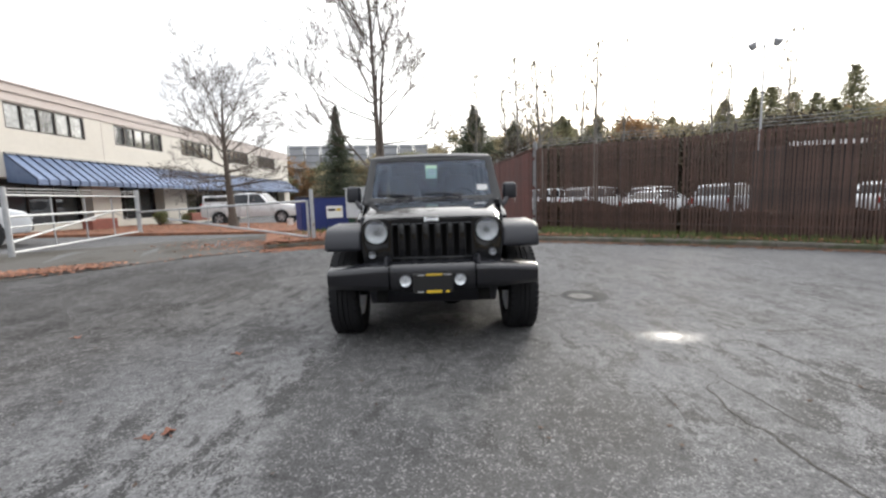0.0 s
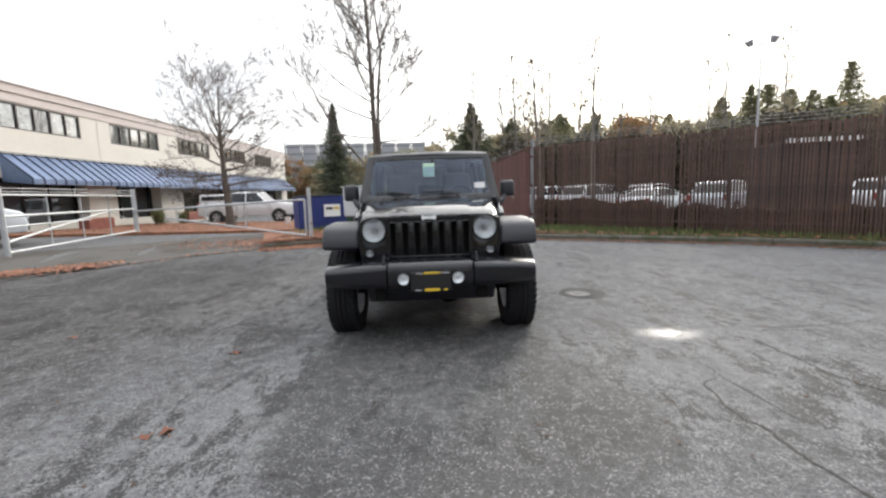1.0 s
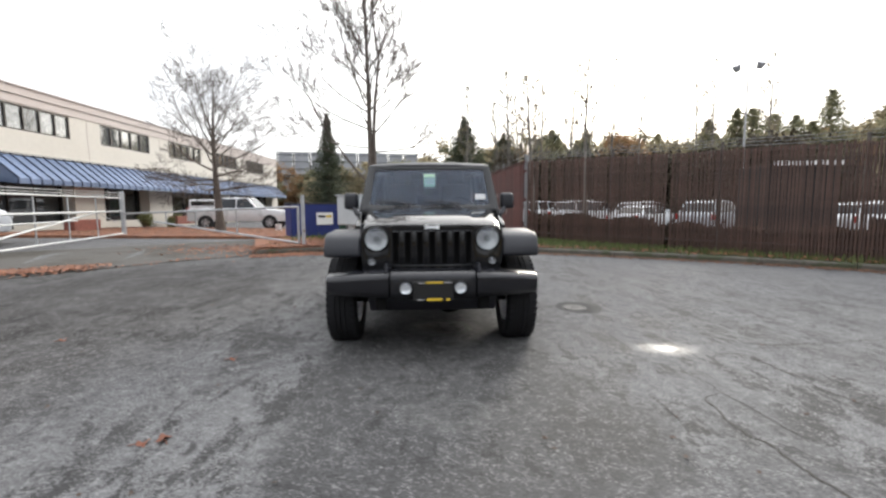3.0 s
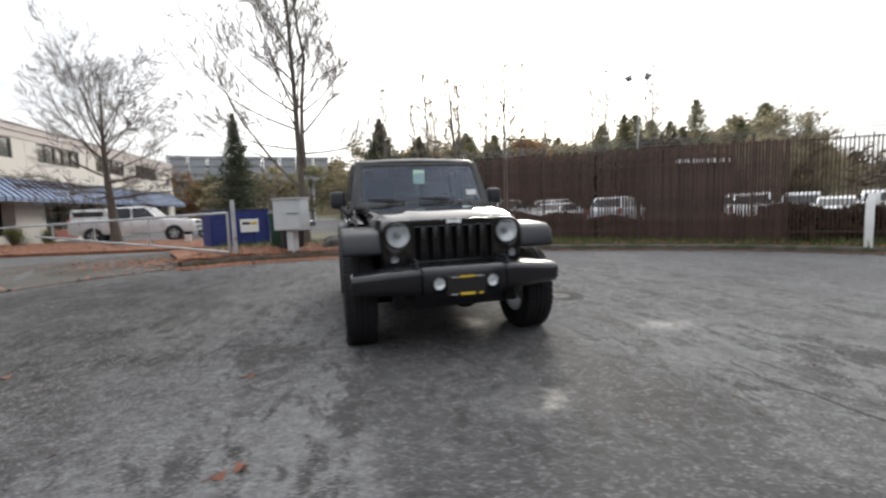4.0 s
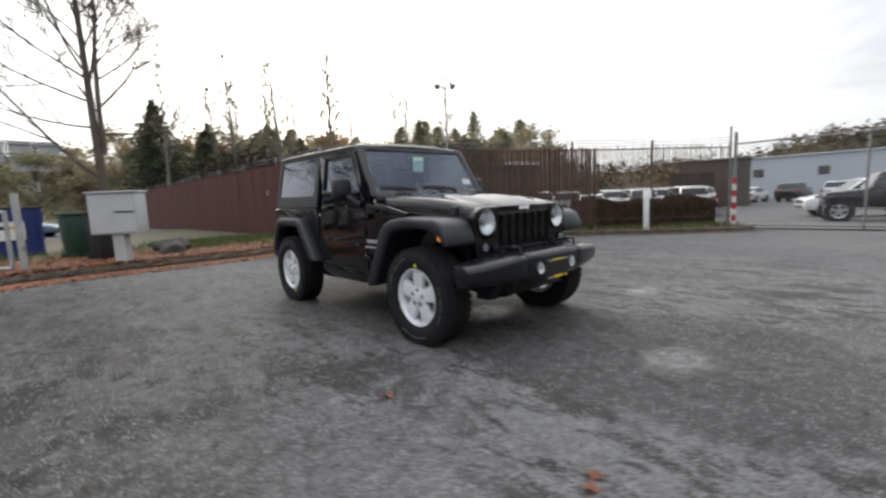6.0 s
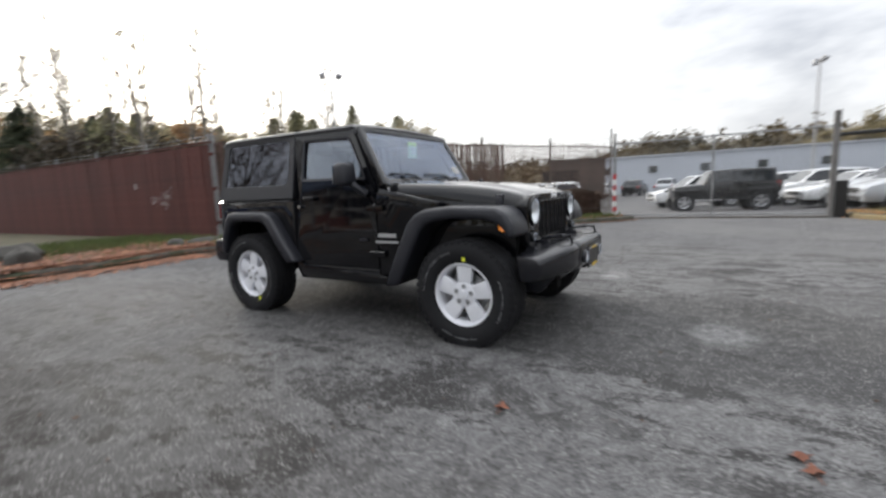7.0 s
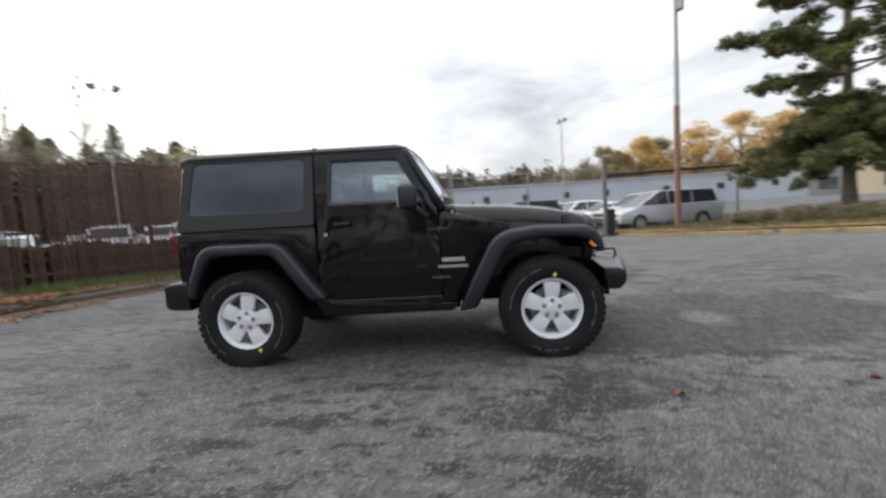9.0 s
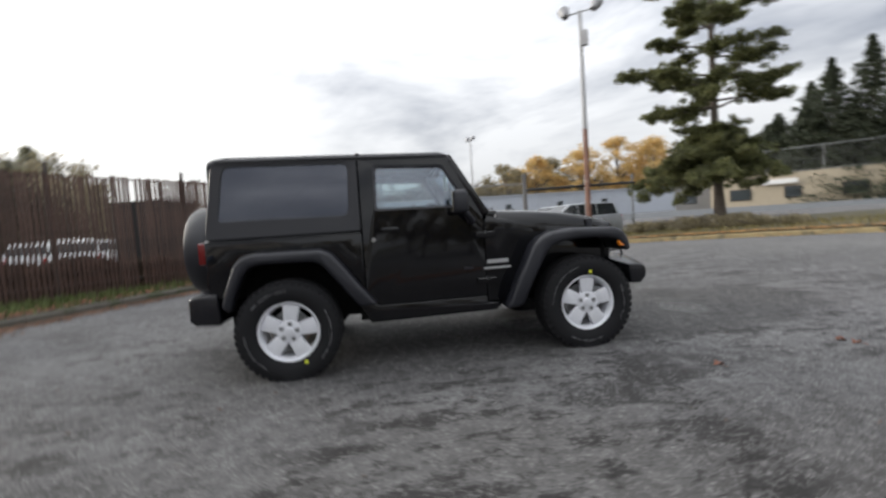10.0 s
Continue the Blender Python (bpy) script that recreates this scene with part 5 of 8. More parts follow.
def slab(bm, a, b, w0, w1, out=0.006, thick=0.012, inset=0.06):
    """A windscreen: a slab between two side points a and b of a cabin, half widths w0 and w1."""
    a, b = Vector((0, *a)), Vector((0, *b))
    n = Vector((0, (b - a).z, -(b - a).y)).normalized()
    if n.z < 0:
        n = -n
    f, g = a.lerp(b, inset), a.lerp(b, 1 - inset)
    v = []
    for o in (n * out, n * (out - thick)):
        for p, w in ((f, w0), (g, w1)):
            v += [bm.verts.new((-w, p.y + o.y, p.z + o.z)), bm.verts.new((w, p.y + o.y, p.z + o.z))]
    for q in ((0, 1, 3, 2), (4, 6, 7, 5), (0, 4, 5, 1), (2, 3, 7, 6), (0, 2, 6, 4), (1, 5, 7, 3)):
        bm.faces.new([v[i] for i in q])


KINDS = {
    # length, half width, sill, belt, roof, front axle, rear axle, wheel radius, side outline of the body, cabin outline low and high, pane splits
    "suv": dict(hw=0.92, r=0.36, ax=(-1.38, 1.36), body=[(-2.3, 0.35), (-2.34, 0.62), (-2.25, 0.86), (-1.2, 1.06), (-1.0, 1.10), (2.2, 1.12), (2.32, 0.95), (2.34, 0.45), (2.2, 0.32)], low=[(-1.05, 1.06), (2.18, 1.08)], high=[(1.85, 1.66), (0.6, 1.73), (-0.25, 1.68)], split=(0.3, 1.3)),
    "sedan": dict(hw=0.90, r=0.33, ax=(-1.40, 1.38), body=[(-2.35, 0.30), (-2.4, 0.52), (-2.3, 0.72), (-1.2, 0.92), (-0.9, 0.95), (1.6, 0.98), (2.3, 0.98), (2.42, 0.80), (2.4, 0.40), (2.25, 0.28)], low=[(-1.0, 0.92), (1.85, 0.95)], high=[(1.05, 1.40), (0.3, 1.46), (-0.2, 1.42)], split=(0.3, 1.2)),
    "van": dict(hw=0.97, r=0.34, ax=(-1.55, 1.48), body=[(-2.45, 0.32), (-2.52, 0.55), (-2.4, 0.82), (-1.65, 1.02), (-1.3, 1.08), (2.42, 1.12), (2.54, 0.9), (2.54, 0.4), (2.4, 0.28)], low=[(-1.75, 1.0), (2.42, 1.08)], high=[(2.2, 1.66), (1.2, 1.76), (-0.5, 1.70)], split=(-0.1, 1.05)),
    "pickup": dict(hw=0.99, r=0.40, ax=(-1.85, 1.85), body=[(-2.8, 0.45), (-2.86, 0.75), (-2.8, 1.10), (-1.35, 1.22), (-1.1, 1.24), (2.85, 1.26), (2.9, 1.2), (2.9, 0.55), (2.7, 0.48)], low=[(-1.2, 1.2), (1.15, 1.22)], high=[(0.95, 1.86), (0.2, 1.92), (-0.55, 1.88)], split=(0.1, 0.98)),
    "offroad": dict(hw=0.80, r=0.40, ax=(-1.48, 1.47), body=[(-1.85, 0.55), (-1.9, 0.7), (-1.88, 1.10), (-0.75, 1.20), (-0.6, 1.20), (2.1, 1.20), (2.14, 1.1), (2.14, 0.5), (2.0, 0.45)], low=[(-0.72, 1.18), (2.1, 1.18)], high=[(2.05, 1.80), (0.5, 1.82), (-0.38, 1.78)], split=(0.4, 1.25)),
}


def vehicle(kind, x, y, turn, mat, label, group="", z=None):
    k = KINDS[kind]
    top = thing("car" if kind != "pickup" else "pickup_truck", label, "car" if kind != "pickup" else "truck", group, m=pose(x, y, ground_z(x, y) if z is None else z, 0, 0, turn))
    hw, r = k["hw"], k["r"]
    bm = bmesh.new()
    bm_prism(bm, k["body"], -hw, hw, "x")
    soften(bm, 0.07, 2, 20)
    part("body", bm, mat, top)
    bm = bmesh.new()
    w0, w1 = hw - 0.05, hw - 0.24
    cabin(bm, k["low"], k["high"], w0, w1)
    soften(bm, 0.05, 2, 20)
    part("cabin", bm, mat, top)
    zs = [p[1] for p in k["low"] + k["high"]]
    z0, z1 = min(zs), max(zs)
    lo, hi = k["low"], k["high"]
    zb, zt = z0 + 0.07, z1 - 0.10

    def edge(a, b, zq):
        f = (zq - a[1]) / (b[1] - a[1])
        return a[0] + (b[0] - a[0]) * f

    yf0, yf1 = edge(lo[0], hi[2], zb) + 0.12, edge(lo[0], hi[2], zt) + 0.10
    yr0, yr1 = edge(lo[1], hi[0], zb) - 0.12, edge(lo[1], hi[0], min(zt, hi[0][1] - 0.02)) - 0.08
    cuts = [yf0] + list(k["split"]) + [yr0]
    tops = [yf1] + list(k["split"]) + [yr1]
    for i in range(len(cuts) - 1):
        a0, a1, b0, b1 = cuts[i] + (0.03 if i else 0), cuts[i + 1] - 0.03, tops[i] + (0.03 if i else 0), tops[i + 1] - 0.03
        for sgn in (-1, 1):
            bm = bmesh.new()
            side_panel(bm, [(a0, zb), (a1, zb), (max(b0, b1), zt), (min(b0, b1), zt)] if b1 > b0 else [(a0, zb), (a1, zb), (b0, zt)], w0, w1, z0, z1, sgn)
            part("side_window", bm, CAR_GLASS, top, smooth=0)
    bm = bmesh.new()
    slab(bm, lo[0], hi[2], w0 - 0.1, w1 - 0.04)
    part("windscreen", bm, CAR_GLASS, top)
    bm = bmesh.new()
    slab(bm, lo[1], hi[0], w0 - 0.12, w1 - 0.05, inset=0.14)
    part("rear_window", bm, CAR_GLASS, top)
    for sx in (-1, 1):
        for ya in k["ax"]:
            bm = bmesh.new()
            m = pose(sx * (hw - 0.082), ya, r)
            bm_revolve(bm, [(-0.11, r * 0.6), (-0.11, r * 0.93), (-0.08, r), (0.08, r), (0.115, r * 0.93), (0.115, r * 0.66), (0.06, r * 0.6)], 24, "x", m, True)
            wheel = part("wheel", bm, RUBBER, top)
            bm = bmesh.new()
            o = 0.105 * sx
            bm_revolve(bm, [(o - 0.03 * sx, r * 0.64), (o, r * 0.64), (o - 0.015 * sx, r * 0.55)], 24, "x", m)
            for s in range(5):
                a = 2 * math.pi * s / 5
                bm_box(bm, (o - 0.02 * sx, 0, r * 0.32), (0.03, 0.09, r * 0.55), m @ Matrix.Rotation(a, 4, "X"))
            bm_tube(bm, tuple(m @ Vector((o - 0.05 * sx, 0, 0))), tuple(m @ Vector((o, 0, 0))), r * 0.2, n=12)
            part("rim", bm, ALLOY, wheel, "silver alloy rim")
            bm = bmesh.new()
            bm_tube(bm, (sx * (hw - 0.3), ya, r), (sx * (hw + 0.004), ya, r), r * 1.13, n=24)
            part("wheel_arch", bm, BLACK_TRIM, top, "black wheel arch")
        yf = k["body"][1][0]
        zf = k["body"][2][1] - 0.12
        bm = bmesh.new()
        bm_box(bm, (sx * (hw - 0.24), yf + 0.09, zf), (0.36, 0.2, 0.13))
        soften(bm, 0.03, 2)
        part("headlight", bm, LAMP_GLASS, top, "clear headlight")
        ye = max(p[0] for p in k["body"])
        bm = bmesh.new()
        bm_box(bm, (sx * (hw - 0.1), ye - 0.06, k["body"][-3][1] - 0.02), (0.16, 0.14, 0.28))
        soften(bm, 0.02, 1)
        part("tail_light", bm, TAIL_RED, top, "red tail light")
        bm = bmesh.new()
        bm_box(bm, (sx * (hw + 0.08), yf0 - 0.02, zb + 0.02), (0.18, 0.09, 0.13))
        soften(bm, 0.025, 2)
        part("mirror", bm, mat, top)
    bm = bmesh.new()
    bm_box(bm, (0, yf + 0.05, zf - 0.02), (hw * 0.9, 0.14, 0.16))
    bm_box(bm, (0, yf + 0.06, zf - 0.27), (hw * 1.3, 0.12, 0.12))
    part("grille", bm, BLACK_TRIM, top, "black grille")
    if kind == "pickup":
        bm = bmesh.new()
        bm_box(bm, (0, 2.03, 1.5), (1.78, 1.66, 0.6), taper=(0.86, 0.97))
        soften(bm, 0.06, 2)
        part("canopy", bm, mat, top, "bed canopy")
        for sx in (-1, 1):
            bm = bmesh.new()
            bm_box(bm, (sx * 0.845, 2.03, 1.56), (0.05, 1.3, 0.26))
            part("canopy_window", bm, CAR_GLASS, top)
    if kind == "offroad":
        bm = bmesh.new()
        bm_revolve(bm, [(-0.12, 0.1), (-0.12, 0.34), (-0.08, 0.38), (0.08, 0.38), (0.12, 0.34), (0.12, 0.1)], 20, "y", pose(0, 2.3, 1.1))
        part("spare_wheel", bm, RUBBER, top)
        for sx in (-1, 1):
            for ya in k["ax"]:
                bm = bmesh.new()
                bm_box(bm, (sx * (hw + 0.06), ya, 0.92), (0.22, 1.05, 0.09))
                soften(bm, 0.03, 2)
                part("fender_flare", bm, BLACK_TRIM, top)
    return top


WHITE, SILVER = paint("white", (0.72, 0.73, 0.74)), paint("silver", (0.42, 0.44, 0.47), 0.3)
DARK, RED_P, BLUE_P = paint("black", (0.008, 0.008, 0.009)), paint("dark_red", (0.16, 0.02, 0.02)), paint("blue_grey", (0.12, 0.16, 0.24))
# the lot beyond the gate
vehicle("van", 15.75, -7.65, 183, SILVER, "silver minivan parked beyond the gate", "cars in the far lot").scale = (1, 0.86, 0.97)
vehicle("offroad", 19.9, -1.8, 194, DARK, "dark boxy off-road car parked in the far lot", "cars in the far lot")
vehicle("suv", 23.9, -0.9, 201, WHITE, "white sport utility car parked in the far lot", "cars in the far lot")
for i in range(6):
    vehicle(("suv", "sedan", "suv", "suv", "sedan", "suv")[i], 18.5 + 3.0 * i, -7.75 + 0.75 * i + 0.08 * i * i, 197, (SILVER, WHITE, WHITE, WHITE, SILVER, WHITE)[i], ("silver", "white", "white", "white", "silver", "white")[i] + " car parked in a slanting row in the far lot", "cars in the far lot")
for i in range(5):
    vehicle(("sedan", "suv", "suv", "sedan", "suv")[i], 47 + 1.1 * i, 8.5 - 3.1 * i, 85, (WHITE, DARK, SILVER, WHITE, DARK)[i], ("white", "dark", "silver", "white", "dark")[i] + " car parked before the long warehouse", "cars at the warehouse")
# the row behind the slatted fence
for i in range(8):
    c = i % 4
    vehicle(("suv", "sedan", "suv", "van")[c], 9.6 + 2.7 * i, 21.5 - 1.9 * i, 125, (WHITE, WHITE, SILVER, WHITE)[c], ("white", "white", "silver", "white")[c] + " car parked behind the slatted fence", "cars behind the fence")
# a second row behind it shows through the gaps of the first
for i in range(10):
    c = i % 5
    vehicle(("suv", "van", "suv", "sedan", "suv")[c], 8.3 + 2.75 * i, 26.2 - 1.9 * i, 125, (WHITE, SILVER, WHITE, DARK, WHITE)[c], ("white", "silver", "white", "dark", "white")[c] + " car in the second row behind the slatted fence", "cars behind the fence")
# before the offices
vehicle("pickup", -11.3, 23.3, 93, WHITE, "white crew-cab pickup truck with a bed canopy")
for i in range(5):
    vehicle(("suv", "sedan", "suv", "sedan", "van")[i], 30.5 + 2.6 * i, 10.6 + 1.9 * i, 118, (WHITE, SILVER, WHITE, WHITE, DARK)[i], ("white", "silver", "white", "white", "dark")[i] + " car parked in the back row of the far lot", "cars in the far lot")
vehicle("sedan", -7.6, 27.5, 75, WHITE, "white car parked past the pickup", "cars at the offices")
vehicle("suv", -6.4, 31.5, 72, SILVER, "silver car parked past the pickup", "cars at the offices")
vehicle("sedan", -5.0, 36, 70, BLUE_P, "blue-grey car parked far along the offices", "cars at the offices")
vehicle("van", -14.6, 7.9, 134, WHITE, "tall white van parked beside the driveway gate").scale = (1.05, 1.05, 1.22)


# ---- the offices ----
CREAM = material("cream_stucco", (0.62, 0.59, 0.53), 0.85, vary=0.07, scale=0.6, bump=0.2, bump_scale=30)
PINKISH = material("pale_band_stucco", (0.56, 0.50, 0.47), 0.85, vary=0.07, scale=0.6)
BLUE_METAL = material("blue_standing_seam", (0.125, 0.175, 0.29), 0.36, 0.3, vary=0.15, scale=0.7, other=(0.155, 0.21, 0.33))
FRAME = material("bronze_frame", (0.035, 0.030, 0.027), 0.5, 0.3, vary=0.2)
WIN = material("window_glass", (0.05, 0.06, 0.065), 0.04, 0.0, vary=0.0, spec=1.0, coat=1.0)
UPPER_WIN = material("mirrored_window_glass", (0.42, 0.43, 0.43), 0.05, 0.75, vary=0.35, scale=0.9)
BRICK = material("red_brick_planter", (0.22, 0.075, 0.055), 0.85, vary=0.3, scale=5, bump=0.4, bump_scale=40)


def offices():
    # local x runs along the facade to the north, local -y faces the yard
    M = pose(-17.73, 8, 0.1, 0, 0, 88)
    top = thing("office_building", "long two-storey cream office building with a blue metal awning", "building", m=M)
    Ln = 37
    spans_up = [(0.55 + 5.8 * i, 4.45 + 5.8 * i) for i in range(6)]
    z0, z1 = 4.52, 5.60
    bm = bmesh.new()
    bm_box(bm, (Ln / 2, 6, 5.98), (Ln, 12, 0.76))
    part("upper_wall", bm, CREAM, top)
    bm = bmesh.new()
    bm_box(bm, (Ln / 2, 6, 3.51), (Ln, 12, 2.02))
    part("middle_wall", bm, CREAM, top)
    x = 0.0
    for a, b in spans_up + [(Ln, Ln)]:
        bm = bmesh.new()
        bm_box(bm, ((x + a) / 2, 6, (z0 + z1) / 2), (a - x, 12, z1 - z0))
        part("wall_panel", bm, CREAM, top)
        x = b
    bm = bmesh.new()
    bm_box(bm, (Ln / 2, -0.02, 6.19), (Ln + 0.1, 0.14, 0.36))
    part("parapet_band", bm, PINKISH, top, "pale pinkish parapet band")
    bm = bmesh.new()
    bm_box(bm, (Ln / 2, -0.012, 5.80), (Ln, 0.05, 0.32))
    part("upper_band", bm, PINKISH, top)
    bm = bmesh.new()
    bm_box(bm, (Ln / 2, -0.05, 6.385), (Ln + 0.14, 0.22, 0.05))
    part("coping", bm, PINKISH, top, "pale metal coping")
    for xx in (5.35, 11.3, 17.0, 22.8, 28.6):
        bm = bmesh.new()
        bm_box(bm, (xx, -0.004, 4.4), (0.025, 0.012, 2.3))
        part("control_joint", bm, PINKISH, top)
    for a, b in spans_up:
        win = None
        w = (b - a) / 5
        fr = bmesh.new()
        bm_box(fr, ((a + b) / 2, 0.06, z0 + 0.03), (b - a, 0.098, 0.06))
        win = part("window", fr, FRAME, top, "dark-framed ribbon window")
        fr = bmesh.new()
        bm_box(fr, ((a + b) / 2, 0.06, z1 - 0.03), (b - a, 0.098, 0.06))
        part("head", fr, FRAME, win)
        for i in range(6):
            fr = bmesh.new()
            bm_box(fr, (a + w * i + (0.025 if i == 0 else -0.025 if i == 5 else 0), 0.06, (z0 + z1) / 2), (0.06, 0.1, z1 - z0 - 0.12))
            part("mullion", fr, FRAME, win)
        for i in range(5):
            p = bmesh.new()
            bm_box(p, (a + w * (i + 0.5), 0.09, (z0 + z1) / 2), (w - 0.05, 0.02, z1 - z0 - 0.1))
            part("pane", p, UPPER_WIN, win)
    # ground floor: piers with dark shopfront glass set back between
    piers = [(0, 1.0), (10.2, 12.1), (15.7, 18.0), (24.5, 26.0), (30, 31), (35.5, 37)]
    for a, b in piers:
        bm = bmesh.new()
        bm_box(bm, ((a + b) / 2, 0.3, 1.1), (b - a, 0.6, 2.8))
        part("pier", bm, CREAM, top)
    bm = bmesh.new()
    bm_box(bm, (Ln / 2, 0.45, 0.0), (Ln, 0.4, 0.9))
    part("plinth", bm, CREAM, top)
    # back wall coloured dark: the dimness of the rooms is in its colour
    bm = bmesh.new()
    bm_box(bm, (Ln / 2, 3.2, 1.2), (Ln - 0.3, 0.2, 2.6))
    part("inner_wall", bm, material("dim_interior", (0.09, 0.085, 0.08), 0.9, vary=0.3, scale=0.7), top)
    for (a0, a), (b, b1) in zip(piers, piers[1:]):
        n = max(3, int((b - a) / 1.2))
        w = (b - a) / n
        fr = bmesh.new()
        bm_box(fr, ((a + b) / 2, 0.75, 1.95), (b - a, 0.09, 0.07))
        shop = part("shopfront", fr, FRAME, top, "dark shopfront glazing")
        for i in range(n + 1):
            fr = bmesh.new()
            bm_box(fr, (a + w * i, 0.75, 1.45), (0.07, 0.1, 2.1))
            part("mullion", fr, FRAME, shop)
        for i in range(n):
            p = bmesh.new()
            bm_box(p, (a + w * (i + 0.5), 0.8, 1.45), (w - 0.05, 0.02, 2.1))
            part("pane", p, WIN, shop)
    # awning
    a0, a1 = 6.1, 36.4
    bm = bmesh.new()
    prof = [(0.0, 3.44), (-1.25, 2.38), (-1.25, 2.16), (-1.17, 2.16), (0.0, 2.3)]
    bm_prism(bm, prof, a0, a1, "x")
    aw = part("awning", bm, BLUE_METAL, top, "blue standing-seam metal awning")
    bm = bmesh.new()
    bm_prism(bm, [(-0.01, 3.49), (-1.275, 2.415), (-1.275, 2.15), (-1.22, 2.15), (-1.22, 2.37), (0, 3.42)], -0.02, 0.02, "x")
    rib = mesh_of("seam", bm, material("seam_blue", (0.022, 0.038, 0.085), 0.5, 0.1, vary=0.1), 0)
    for i in range(60):
        s = a0 + 0.02 + i * (a1 - a0 - 0.04) / 59
        ob = new("seam", rib)
        ob.parent = aw
        ob.matrix_basis = pose(s, 0, 0)
    bm = bmesh.new()
    bm_box(bm, ((a0 + a1) / 2, -0.03, 3.5), (a1 - a0, 0.08, 0.06))
    part("flashing", bm, STEEL, aw, "grey flashing strip")
    # planters before the glass
    for s, ln_ in ((8.6, 1.5), (16.4, 2.0), (20.0, 2.4)):
        bm = bmesh.new()
        bm_box(bm, (s, -1.6, 0.38), (ln_, 0.5, 0.5))
        soften(bm, 0.02, 1)
        part("planter", bm, BRICK, top, "red brick planter")
    return top


offices()


# ---- the long warehouse, the cream hall and the brown shed beyond the lot ----
BLUEGREY = material("blue_grey_siding", (0.47, 0.50, 0.55), 0.6, 0.1, vary=0.08, scale=0.2)


def warehouse():
    top = thing("warehouse", "long low blue-grey metal-sided warehouse", "building", m=pose(63, -24, -0.5, 0, 0, 3))
    bm = bmesh.new()
    bm_box(bm, (6, 0, 2.45), (12, 84, 4.9))
    part("wall", bm, BLUEGREY, top)
    bm = bmesh.new()
    bm_box(bm, (6, 0, 4.98), (12.5, 84.5, 0.14))
    part("roof_edge", bm, material("pale_fascia", (0.55, 0.58, 0.62), 0.5, vary=0.06), top, "pale fascia")
    bm = bmesh.new()
    bm_box(bm, (-0.03, 0, 0.0), (0.03, 0.05, 4.8))
    rib = mesh_of("siding_rib", bm, BLUEGREY, 0)
    for i in range(84):
        ob = new("siding_rib", rib)
        ob.parent = top
        ob.matrix_basis = pose(0, -41.5 + i, 2.4)
    for yy in (35, 29, 23, 17, 11, 5, -4, -12, -20):
        bm = bmesh.new()
        bm_box(bm, (-0.05, yy, 3.1), (0.08, 1.0, 0.9))
        w = part("window", bm, FRAME, top, "small square dark window")
        bm = bmesh.new()
        bm_box(bm, (-0.1, yy, 3.1), (0.02, 0.8, 0.7))
        part("pane", bm, WIN, w)
    return top


warehouse()


def shed():
    top = thing("shed", "dark brown metal-sided shed behind the slatted fence", "building", m=pose(39.7, 9.6, -0.5, 0, 0, 15))
    bm = bmesh.new()
    brown = material("brown_siding", (0.075, 0.062, 0.055), 0.7, vary=0.2, scale=0.4)
    bm_box(bm, (0, 0, 1.9), (5, 5.0, 3.8))
    part("wall", bm, brown, top)
    bm = bmesh.new()
    bm_box(bm, (0, 0, 3.86), (5.3, 5.3, 0.12))
    part("roof", bm, brown, top)
    bm = bmesh.new()
    bm_box(bm, (-2.52, 1.5, 1.5), (0.06, 3.2, 2.8))
    part("door", bm, material("black_iron", (0.02, 0.02, 0.02)), top)


shed()


def dark_store():
    """A dark box with a bright roof edge that stands just behind the slatted fence."""
    top = thing("storage_box", "dark storage container with a white roof edge behind the fence", "container", m=pose(10.9, 8.2, ground_z(10.9, 8.2), 0, 0, -9))
    bm = bmesh.new()
    bm_box(bm, (0, 0.6, 1.28), (1.9, 1.6, 2.56))
    soften(bm, 0.02, 1)
    part("body", bm, material("dark_container", (0.010, 0.009, 0.009), 0.8, vary=0.3, scale=2), top)
    bm = bmesh.new()
    bm_box(bm, (0.05, -0.27, 2.58), (1.8, 0.2, 0.11))
    part("roof_edge", bm, material("white_paint", (0.75, 0.75, 0.74)), top, "white roof edge")


dark_store()
# a dark hedge line closes the view under the wood
hb = []
r3 = random.Random(31)
for i in range(130):
    s = 0.80 * i / 129
    hx, hy = 5 + 33 * s + r3.gauss(0, 0.6), 28.5 - 8 * s + r3.gauss(0, 0.5)
    tall = 4.9 + 1.2 * s if s < 0.62 else max(1.4, 5.6 - 26 * (s - 0.62))
    hz = 0.7
    while hz < tall - 0.6:
        hb.append(((hx, hy, hz + r3.uniform(-0.4, 0.5)), (1.2, 1.1, 1.1), 110, 0.2))
        hz += 1.05
me = tri_mesh("hedge", hb, material("brown_thicket", (0.040, 0.034, 0.022), 0.85, vary=0.4, scale=0.8, rand=0.5, other=(0.06, 0.045, 0.028)), 31, 0.7)
tagged(new("hedge", me), "tall dark brown thicket behind the parked cars", "hedge", kind="stuff")


